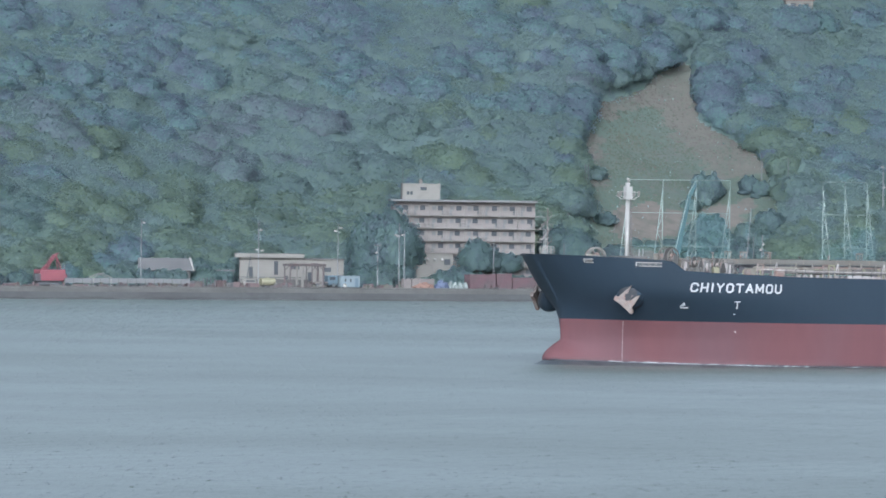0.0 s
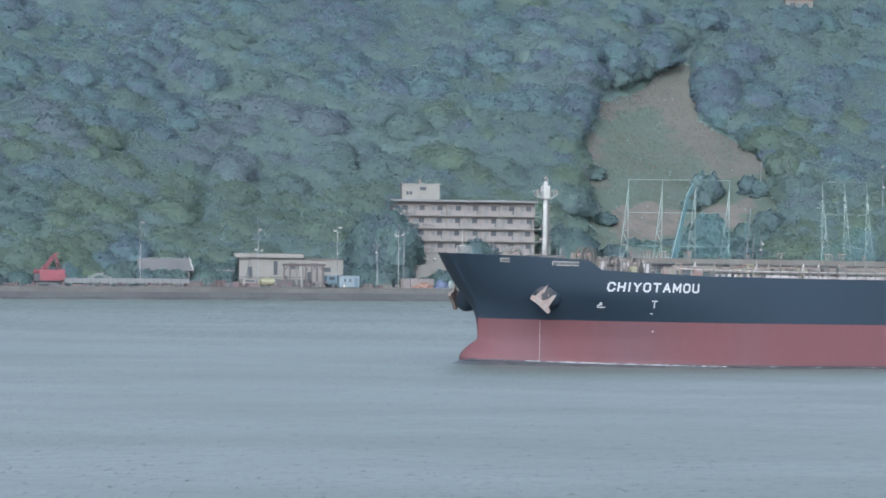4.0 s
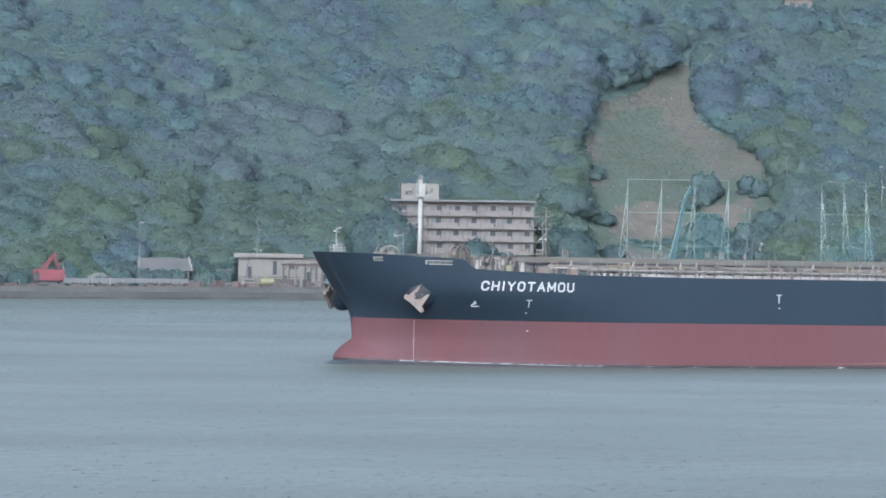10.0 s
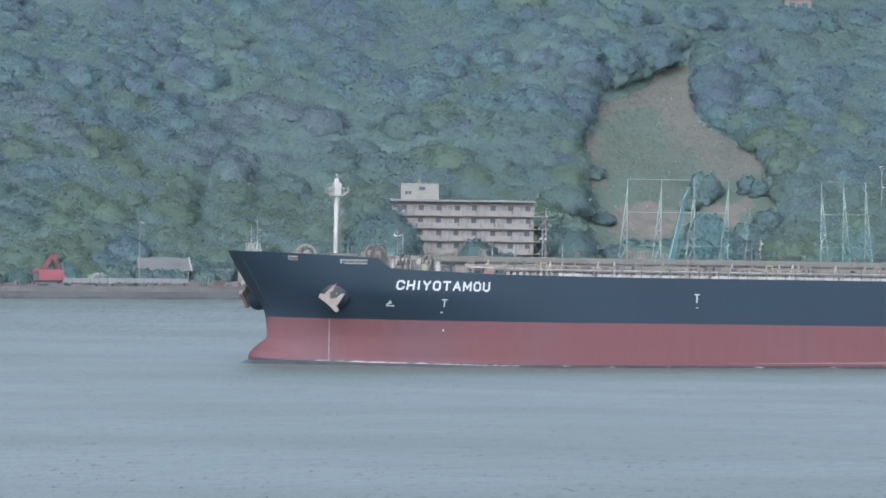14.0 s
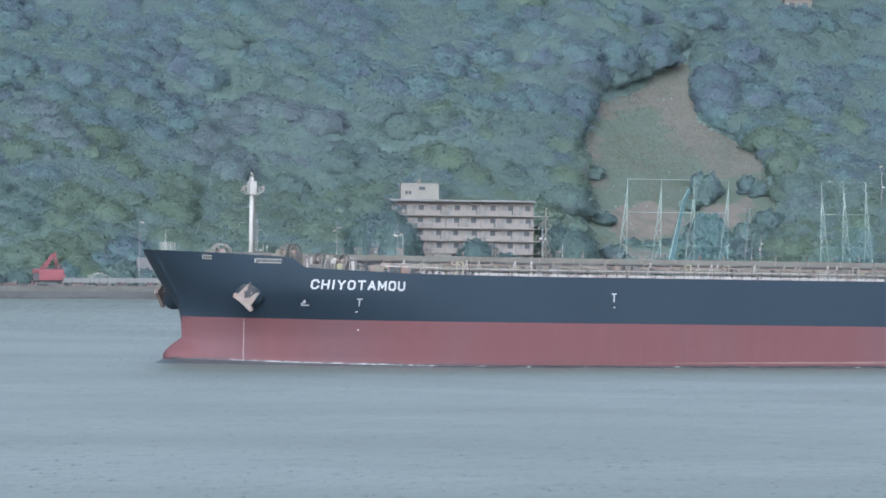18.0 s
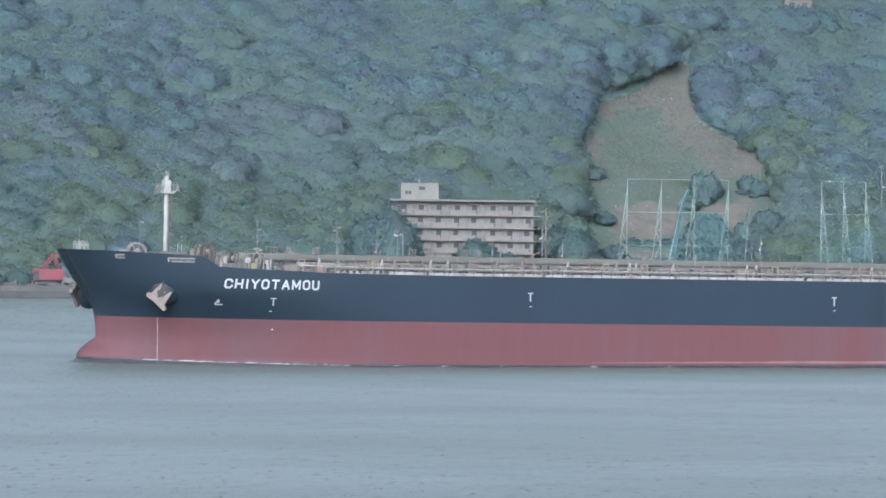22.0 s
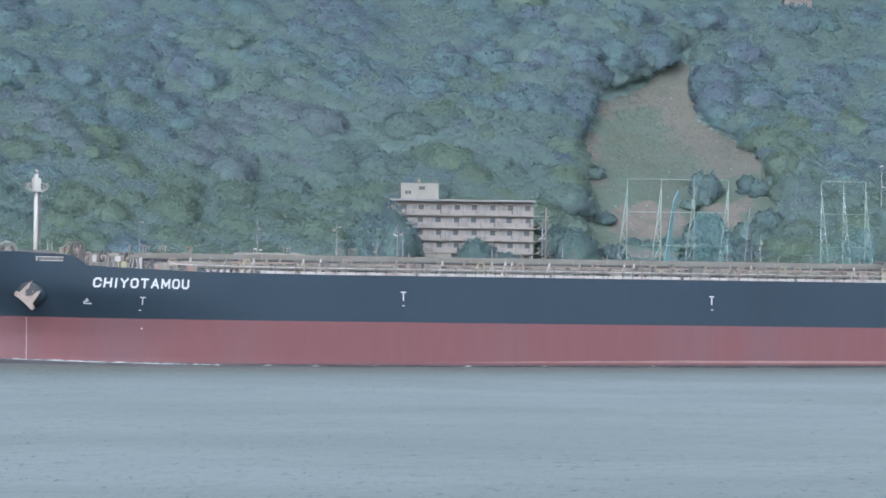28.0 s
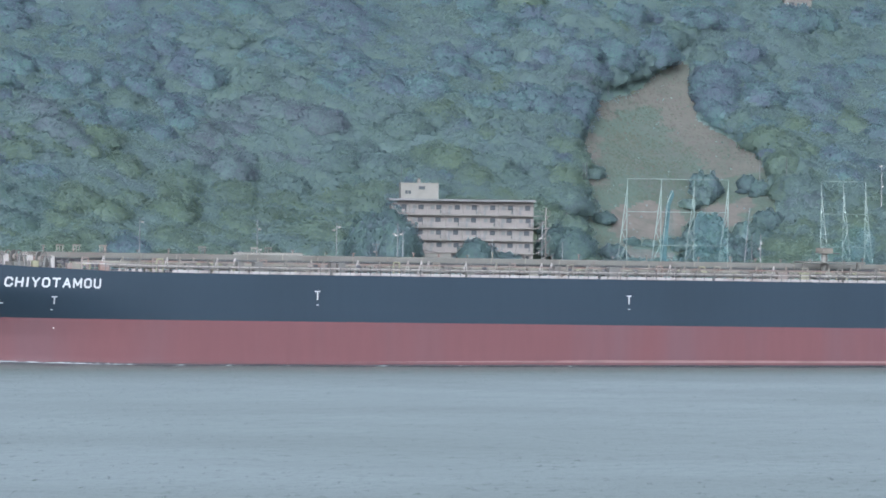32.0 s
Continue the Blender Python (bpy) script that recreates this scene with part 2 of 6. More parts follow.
def add_box(bm, x0, x1, y0, y1, z0, z1, bevel=0.0, m=None):
    v = [bm.verts.new(p) for p in ((x0, y0, z0), (x1, y0, z0), (x1, y1, z0), (x0, y1, z0), (x0, y0, z1), (x1, y0, z1), (x1, y1, z1), (x0, y1, z1))]
    f = [bm.faces.new([v[i] for i in q]) for q in ((3, 2, 1, 0), (4, 5, 6, 7), (0, 1, 5, 4), (1, 2, 6, 5), (2, 3, 7, 6), (3, 0, 4, 7))]
    if bevel:
        r = bmesh.ops.bevel(bm, geom=list({e for g in f for e in g.edges}), offset=bevel, segments=1, affect="EDGES")
        v = list({w for g in r["faces"] for w in g.verts} | {w for w in v if w.is_valid})
    if m is not None:
        bmesh.ops.transform(bm, matrix=m, verts=v)
    return bm


def box(x0, x1, y0, y1, z0, z1, bevel=0.0):
    return add_box(bmesh.new(), x0, x1, y0, y1, z0, z1, bevel)


def add_tube(bm, a, b, r0, r1=None, sides=8):
    """A capped round bar from a to b."""
    a, b = Vector(a), Vector(b)
    r1 = r0 if r1 is None else r1
    d = b - a
    q = d.to_track_quat("Z", "Y").to_matrix()
    rings = []
    for p, r in ((a, r0), (b, r1)):
        rings.append([bm.verts.new(p + q @ Vector((r * math.cos(k * math.tau / sides), r * math.sin(k * math.tau / sides), 0))) for k in range(sides)])
    for k in range(sides):
        bm.faces.new((rings[0][k], rings[0][(k + 1) % sides], rings[1][(k + 1) % sides], rings[1][k]))
    bm.faces.new(rings[0][::-1])
    bm.faces.new(rings[1])
    return bm


def tube(a, b, r0, r1=None, sides=8):
    return add_tube(bmesh.new(), a, b, r0, r1, sides)


def add_disc(bm, centre, axis, radius, thick, sides=20):
    a = Vector(axis).normalized() * thick / 2
    return add_tube(bm, Vector(centre) - a, Vector(centre) + a, radius, radius, sides)


# ---- the setting: sea, quay, hill ----
def shore(x):
    """How far away the quay's foot lies."""
    return 1684.0 + 0.52 * x


def shore_y(x, w):
    return shore(x) + w


QUAY = 2.1
TIDE = -0.38  # the height of the calm water


def swell(X, Y):
    """The height of the wind chop: short crossing wave trains that come and go in groups."""
    r = np.random.RandomState(4)
    z = np.zeros_like(X)
    for k in range(40):
        length = 2.3 * 1.11 ** (k % 14) * r.uniform(0.9, 1.1)
        a = radians(r.normal(-48, 42))
        q = math.tau / length
        phase = r.uniform(0, 7) + 1.3 * np.sin(X * r.uniform(0.03, 0.09) + r.uniform(0, 6)) + 1.3 * np.sin(Y * r.uniform(0.02, 0.06) + r.uniform(0, 6))
        z += 0.0032 * length ** 0.75 * np.sin(q * (X * math.cos(a) + Y * math.sin(a)) + phase)
    groups = 0.7 + 0.3 * np.sin(X * 0.11 + 2.3 * np.sin(Y * 0.017)) * np.sin(Y * 0.031 + 1.7 * np.sin(X * 0.05))
    return z * groups


def make_sea():
    """Fine facets over the strait, in a fan that widens with distance; plain water all round."""
    fan = np.linspace(-0.088, 0.088, 250)
    rows_ = [585.0]
    while rows_[-1] < 1790:
        rows_.append(rows_[-1] + 0.85 + 0.0009 * (rows_[-1] - 585))
    gx = np.concatenate([[-3.0, -1.0, -0.35, -0.13], fan, [0.13, 0.35, 1.0, 3.0]])
    gy = np.concatenate([[-1500, 200, 480], rows_, [2100, 2800, 4300]])
    A, Y = np.meshgrid(gx, gy)
    X = A * np.maximum(Y, 1400.0 * (Y < 500) + 1.0)
    X[:, :4] = X[:, :4] - 600 * np.arange(4, 0, -1)
    X[:, -4:] = X[:, -4:] + 600 * np.arange(1, 5)
    calm = np.clip((Y - 590) / 40, 0, 1) * np.clip((1780 - Y) / 20, 0, 1) * np.clip((0.0875 - np.abs(A)) / 0.008, 0, 1)
    Z = swell(X, Y) * calm
    # short steep wavelets that stand out singly, most of them in the near water and off the quay
    r = np.random.RandomState(6)
    for low, high, many, tall in ((640, 700, 420, 0.15), (700, 800, 380, 0.15), (800, 1400, 500, 0.16), (1400, 1640, 900, 0.26)):
        at = r.choice(np.nonzero((gy > low) & (gy < high))[0], many)
        across = r.randint(8, len(gx) - 8, many)
        lift = tall * r.uniform(0.4, 1.0, many)
        np.add.at(Z, (at, across), lift)
        np.add.at(Z, (at, across + 1), lift * r.uniform(0.0, 0.7, many))
    V = np.stack([X, Y, Z], -1).reshape(-1, 3)
    i = np.arange(V.shape[0]).reshape(len(gy), len(gx))
    Q = np.stack([i[:-1, :-1], i[:-1, 1:], i[1:, 1:], i[1:, :-1]], -1).reshape(-1, 4)
    return quick_mesh("water", V, Q, M_SEA, True)


def quick_mesh(name, V, Q, mat, smooth=False):
    """A mesh of many faces with the same number of corners."""
    me = bpy.data.meshes.new(name)
    me.vertices.add(len(V))
    me.vertices.foreach_set("co", V.astype(np.float32).ravel())
    me.loops.add(Q.size)
    me.loops.foreach_set("vertex_index", Q.astype(np.int32).ravel())
    me.polygons.add(len(Q))
    me.polygons.foreach_set("loop_start", np.arange(0, Q.size, Q.shape[1], dtype=np.int32))
    if smooth:
        me.polygons.foreach_set("use_smooth", np.ones(len(Q), dtype=bool))
    me.update(calc_edges=True)
    me.validate()
    me.materials.append(mat)
    return new(name, me)


sea = make_sea()
sea.location.z = TIDE
tagged(sea, "grey-blue rippled sea water under a hazy sky", "water", kind="structure")


def rise(x, w):
    """The land's height, w metres inland of the quay's edge."""
    hill = max(0.0, w - 36)
    z = QUAY + 0.47 * hill * hill / (hill + 12)
    lump = noise.noise(Vector((x * 0.017, w * 0.013, 3.1))) * 9 + noise.noise(Vector((x * 0.045, w * 0.04, 7.7))) * 3.5
    z += lump * min(1.0, hill / 60)
    if w > 230:
        z = min(z, QUAY + 95 + lump)
    return z


def clearing(x, w):
    """True on the open grass slope."""
    if w < 48 or w > 153 or x < 25 or x > 98:
        return False
    left = np.interp(w, [48, 60, 91, 106, 114, 129, 135, 146, 153], [31, 31, 32, 30, 31.7, 32.9, 39, 46, 53])
    right = np.interp(w, [48, 70, 95, 104, 119, 129, 136, 151, 153], [70, 73, 73, 70.7, 65.4, 58, 56.6, 56.5, 55])
    wob = 1.2 * noise.noise(Vector((x * 0.2, w * 0.2, 1.3)))
    return left + wob < x < right + wob


def cut_bank(x, w):
    """True on the raw tan earth of the cut banks behind the nets."""
    ragged = 4.0 * noise.noise(Vector((x * 0.17, w * 0.14, 9.0))) + 1.6 * noise.noise(Vector((x * 0.6, w * 0.6, 2.0)))
    if 38.5 < x + ragged < 51.5 and (67 < w + ragged < 80 or 48 < w + ragged < 61):
        return True
    return 73 < w + ragged < 86 and 59.5 < x + ragged < 66.5


def bare(x, w):
    """True where the open slope is dry and brown."""
    ragged = 2.4 * noise.noise(Vector((x * 0.13, w * 0.13, 9.0))) + 1.6 * noise.noise(Vector((x * 0.5, w * 0.5, 2.0))) + 2.6 * noise.noise(Vector((x * 1.4, w * 1.1, 5.0)))
    from_right = np.interp(w, [48, 70, 95, 104, 119, 129, 136, 151], [70, 73, 73, 70.7, 65.4, 58, 56.6, 56.5]) - x
    from_left = x - np.interp(w, [91, 106, 114, 129, 135, 146, 153], [32, 30, 31.7, 32.9, 39, 46, 53])
    if w > 98 and from_right + ragged < (12.0 if w < 125 else 9.0):
        return True
    if w > 124 and from_left + ragged < 6 or w + ragged > 137:
        return True
    if 88 < w < 116 and from_left + ragged < 4.5:
        return True
    return cut_bank(x, w)


def land_height(x, w):
    return rise(x, w)


xs = list(np.arange(-160, 20, 4.0)) + list(np.arange(20, 26, 2.0)) + list(np.arange(26, 78, 0.9)) + list(np.arange(78, 104, 2.0)) + list(np.arange(104, 161, 4.0))
xs = [-1500, -800, -400, -250] + xs + [250, 400, 800, 1500]
ws = [1.2, 10, 20, 30, 36] + list(np.arange(38, 48, 2.0)) + list(np.arange(48, 154, 1.2)) + list(np.arange(154, 160, 2.0)) + list(np.arange(160, 236, 4.0)) + [260, 320, 420, 700, 1500]
verts = [(x, shore_y(x, w), land_height(x, w)) for w in ws for x in xs]
n_ = len(xs)
faces = [(j * n_ + i, j * n_ + i + 1, (j + 1) * n_ + i + 1, (j + 1) * n_ + i) for j in range(len(ws) - 1) for i in range(n_ - 1)]
me = bpy.data.meshes.new("ground")
me.from_pydata(verts, [], faces)
me.materials.append(M_GROUND)
me.materials.append(M_GRASS)
me.materials.append(M_CONCRETE)
me.materials.append(M_EARTH)
me.materials.append(M_CUT)
for p in me.polygons:
    p.use_smooth = True
    w = p.center.y - shore(p.center.x)
    p.material_index = 2 if w < 33 else (0 if not clearing(p.center.x, w) else 4 if cut_bank(p.center.x, w) else 3 if bare(p.center.x, w) else 1)
ground = tagged(new("ground", me), "wooded hillside rising behind a flat quay", "ground", kind="structure")

bm = bmesh.new()
edge = [(x, shore(x)) for x in (-1500, -400, -160, 0, 160, 400, 1500)]
rows = [(-0.6, -2.0), (-0.5, 0.2), (0.0, 1.1), (0.02, 1.12), (1.3, 1.14)]
loops = [[bm.verts.new((x, y + o, z)) for x, y in edge] for o, z in rows]
for a, b in zip(loops, loops[1:]):
    for i in range(len(edge) - 1):
        bm.faces.new((a[i], a[i + 1], b[i + 1], b[i]))
quay = tagged(part("quay_wall", bm, M_QUAY), "dark stained concrete sea wall along the shore", "sea wall", kind="structure")
bm = bmesh.new()
loops = [[bm.verts.new((x, y + o, z)) for x, y in edge] for o, z in ((0.06, 1.0), (0.1, QUAY - 0.2), (0.22, QUAY), (1.3, QUAY))]
for a, b in zip(loops, loops[1:]):
    for i in range(len(edge) - 1):
        bm.faces.new((a[i], a[i + 1], b[i + 1], b[i]))
part("upper_face", bm, M_CONCRETE, quay, "paler upper face of the sea wall")
bm = bmesh.new()
for i in range(len(edge) - 1):
    (xa, ya), (xb, yb) = edge[i], edge[i + 1]
    lo = [bm.verts.new(p) for p in ((xa, ya + 0.3, QUAY + 0.004), (xb, yb + 0.3, QUAY + 0.004), (xb, yb + 1.0, QUAY + 0.004), (xa, ya + 1.0, QUAY + 0.004))]
    hi = [bm.verts.new(v.co + Vector((0, 0, 0.16))) for v in lo]
    for q in ((0, 1, 2, 3),):
        bm.faces.new(hi)
    for k in range(4):
        bm.faces.new((lo[k], lo[(k + 1) % 4], hi[(k + 1) % 4], hi[k]))
tagged(part("quay_kerb", bm, M_CONCRETE), "pale concrete kerb on top of the sea wall", "kerb", kind="structure")


# ---- the tanker: local x forward, y to port, z up; its bulb's tip at the origin ----
HEADING = 206.0
SHIP_SPEED = 3.1546
SHIP_START = (14.29, 1123.7, 0.70)
SHIP_SIZE = 0.972
WATER = -1.12  # the sea against the hull, from the bulb's tip
BEAM = 21.0
DECK_Z = 11.75
RED_Z = 5.38
ship = thing("oil_tanker", 0, 0, 0, "dark blue and red oil tanker in ballast under way", "ship")
ship.matrix_basis = pose(*SHIP_START, 0, -0.355, HEADING)


def bulb_front(z):
    """How far aft of its tip the bulb's outline lies at height z: a full, rounded nose."""
    return float(np.interp(z, [-8, -3, -1.3, -0.7, -0.2, 0.3, 0.8, 1.3, 1.8, 2.2, 2.5], [3.0, 1.2, 0.25, -0.15, -0.3, -0.15, 0.2, 0.72, 1.35, 1.95, 2.3]))


def stem(z):
    """How far aft of the bulb's tip the stem stands at height z."""
    if z < 2.5:
        return bulb_front(z)
    return float(np.interp(z, [2.5, 3.6, 6.5, 8.5, 10.5, 12.5, 14.6], [2.3, 2.3, 2.2, 1.5, 0.2, -1.1, -2.3]))


def side(u, z):
    """The hull's half breadth u metres aft of the bulb's tip."""
    s = max(stem(z), 2.3 if z < 3.6 else -9)
    run = float(np.interp(z, [-8, 0, 5, 9, 12], [46, 44, 39, 32, 31]))
    fine = float(np.interp(z, [0, 3, 5.4, 7.5, 9.2], [0.86, 0.8, 0.7, 0.55, 0.46]))
    k = min(1.0, max(0.0, (u - s) / run))
    b = BEAM * max(0.0, 1 - (1 - k) ** 2) ** fine
    if z < 2.9:
        # the bulb swells out of the forefoot, with a shoulder along its top
        q = min(1.0, max(0.0, (u - bulb_front(z)) / 5.5))
        swell_ = float(np.interp(z, [-8, -3, -0.7, 0.4, 1.1, 1.7, 2.2, 2.5, 2.9], [2.2, 3.8, 3.9, 3.55, 3.0, 2.3, 1.45, 0.7, 0.0])) * math.sqrt(max(0.0, 1 - (1 - q) ** 2))
        b = (b ** 3 + swell_ ** 3) ** (1 / 3)
    if u > 195:
        q = min(1.0, (u - 195) / 48)
        b *= 1 - q * q * float(np.interp(z, [-8, 2, 11], [0.95, 0.6, 0.25]))
    return b


def top_edge(u):
    """The height of the hull's upper edge."""
    return float(np.interp(u, [-2.3, 4, 10.3, 10.9, 12.6, 16, 28, 45, 243], [14.45, 14.25, 13.9, 13.85, 12.55, 12.35, 11.9, DECK_Z, DECK_Z]))


STATIONS = [0, 0.01, 0.04, 0.1, 0.2, 0.35, 0.55, 0.8, 1.1, 1.5, 2, 2.7, 3.5, 4.5, 5.6, 7, 8.5, 10, 11.6, 12.2, 12.5, 12.8, 13.2, 13.6, 14.0, 14.4, 14.8, 15.2, 17, 20, 24, 28, 33, 39, 47, 56, 70, 90, 120, 150, 185, 195, 203, 211, 219, 227, 235, 241]


def hull_shell(levels, name, mat, label):
    """One band of the hull's plating, both sides, closed at the stern."""
    bm = bmesh.new()
    rows_ = []
    for f in levels:
        line = []
        for d in STATIONS:
            top = f > 90
            z = f if not top else 0
            if top:
                u = d - 2.3
                z = top_edge(u) if f > 99 else RED_Z + (top_edge(u) - RED_Z) * (f - 91) / 8
                s = stem(z)
                u = s + d * (243 - s) / 241
                z = top_edge(u) if f > 99 else RED_Z + (top_edge(u) - RED_Z) * (f - 91) / 8
            else:
                s = stem(z)
                u = s + d * (243 - s) / 241
            line.append((u, side(u, z), z))
        rows_.append(line)
    for sgn in (1, -1):
        vs = [[bm.verts.new((-u, sgn * b, z)) for u, b, z in line] for line in rows_]
        for a, b in zip(vs, vs[1:]):
            for i in range(len(a) - 1):
                q = (a[i], b[i], b[i + 1], a[i + 1]) if sgn < 0 else (a[i], a[i + 1], b[i + 1], b[i])
                bm.faces.new(q)
    bmesh.ops.remove_doubles(bm, verts=bm.verts, dist=0.002)
    last = [[v for v in bm.verts if abs(v.co.x + 243) < 0.01 and abs(v.co.z - line[-1][2]) < 0.02] for line in rows_]
    for a, b in zip(last, last[1:]):
        if len(a) == 2 and len(b) == 2:
            a.sort(key=lambda v: v.co.y), b.sort(key=lambda v: v.co.y)
            bm.faces.new((a[0], a[1], b[1], b[0]))
    bmesh.ops.recalc_face_normals(bm, faces=bm.faces)
    return part(name, bm, mat, ship, label, smooth=True)


hull_top = hull_shell([91, 92, 93, 94, 95, 96, 97, 98, 100], "topside_plating", M_NAVY, "dark navy blue hull plating")
hull_low = hull_shell([-8, -6, -4, -2, -1, -0.6, -0.2, 0.2, 0.5, 0.8, 1.1, 1.35, 1.6, 1.8, 2.0, 2.2, 2.4, 2.6, 2.9, 3.2, 3.6, 4.2, 4.8, RED_Z], "bottom_plating", M_RED, "dull red underwater paint above the waterline")


def deck_sheet(name, u0, u1, z_of, step, mat, inset=0.25):
    bm = bmesh.new()
    us = list(np.arange(u0, u1, step)) + [u1]
    pairs = []
    for u in us:
        z = z_of(u)
        b = max(0.02, side(u, min(z, 12)) - inset)
        pairs.append((bm.verts.new((-u, b, z)), bm.verts.new((-u, 0, z + 0.12)), bm.verts.new((-u, -b, z))))
    for p, q in zip(pairs, pairs[1:]):
        bm.faces.new((p[0], p[1], q[1], q[0]))
        bm.faces.new((p[1], p[2], q[2], q[1]))
    bmesh.ops.recalc_face_normals(bm, faces=bm.faces)
    return part(name, bm, mat, ship)


deck_sheet("forecastle_deck", 0.4, 13, lambda u: 12.4, 1.0, M_DECK)
deck_sheet("main_deck", 13, 242.5, lambda u: top_edge(u) - 0.1, 5.0, M_DECK)


# block letters as pen strokes in a box one unit high
ROUND = [(0.2, 0), (0.0, 0.2), (0.0, 0.8), (0.2, 1), (0.58, 1), (0.78, 0.8), (0.78, 0.2), (0.58, 0)]
STROKES = {
    "C": [[(0.78, 0.74), (0.78, 0.8), (0.58, 1), (0.2, 1), (0, 0.8), (0, 0.2), (0.2, 0), (0.58, 0), (0.78, 0.2), (0.78, 0.26)]],
    "H": [[(0, 0), (0, 1)], [(0.76, 0), (0.76, 1)], [(0, 0.5), (0.76, 0.5)]],
    "I": [[(0.1, 0), (0.1, 1)]],
    "Y": [[(0, 1), (0.4, 0.5), (0.4, 0)], [(0.8, 1), (0.4, 0.5)]],
    "O": [ROUND + ROUND[:1]],
    "T": [[(0, 1), (0.84, 1)], [(0.42, 1), (0.42, 0)]],
    "A": [[(0, 0), (0.42, 1), (0.84, 0)], [(0.18, 0.33), (0.66, 0.33)]],
    "M": [[(0, 0), (0, 1), (0.46, 0.25), (0.92, 1), (0.92, 0)]],
    "U": [[(0, 1), (0, 0.2), (0.2, 0), (0.56, 0), (0.76, 0.2), (0.76, 1)]],
}
WIDTHS = {"I": 0.2, "M": 0.92, "T": 0.84, "A": 0.84, "Y": 0.8}


def hull_text(name, text, u0, u1, z0, z1, mat, parent, slope=0.0):
    """Letters laid on the port side, from u0 to u1, between the heights z0 and z1."""
    pen, gap = 0.115, 0.5
    total = sum(WIDTHS.get(c, 0.77) for c in text) + gap * (len(text) - 1)
    x = 0.0
    for c in text:
        bm = bmesh.new()
        for line in STROKES[c]:
            for a, b in zip(line, line[1:]):
                a, b = Vector(a), Vector(b)
                d = (b - a).normalized()
                n = Vector((-d.y, d.x)) * pen
                a, b = a - d * pen * 0.8, b + d * pen * 0.8
                vs = []
                for p in (a - n, b - n, b + n, a + n):
                    k = (x + p.x) / total
                    u = u0 + (u1 - u0) * k
                    z = z0 + (z1 - z0) * (0.1 + 0.8 * p.y) + slope * k
                    vs.append(bm.verts.new((-u, side(u, z) + 0.05, z)))
                bm.faces.new(vs)
        part(name, bm, mat, parent)
        x += WIDTHS.get(c, 0.77) + gap


hull_text("name_letter", "CHIYOTAMOU", 13.8, 26.3, 9.56, 10.93, M_MARK, ship, slope=-0.06)


# ---- trees ----
def ball(n):
    """A unit ball of square facets, without its underside."""
    V, Q = [], []
    for axis in range(3):
        for sgn in (-1, 1):
            i0 = len(V)
            for a in range(n + 1):
                for b in range(n + 1):
                    p = np.zeros(3)
                    p[axis] = sgn
                    p[(axis + 1) % 3], p[(axis + 2) % 3] = math.tan((2 * a / n - 1) * 0.785), math.tan((2 * b / n - 1) * 0.785) * sgn
                    V.append(p / np.linalg.norm(p))
            Q += [(i0 + a * (n + 1) + b, i0 + (a + 1) * (n + 1) + b, i0 + (a + 1) * (n + 1) + b + 1, i0 + a * (n + 1) + b + 1) for a in range(n) for b in range(n)]
    V, Q = np.array(V), np.array(Q)
    return V, Q[V[Q][:, :, 2].mean(1) > -0.6]


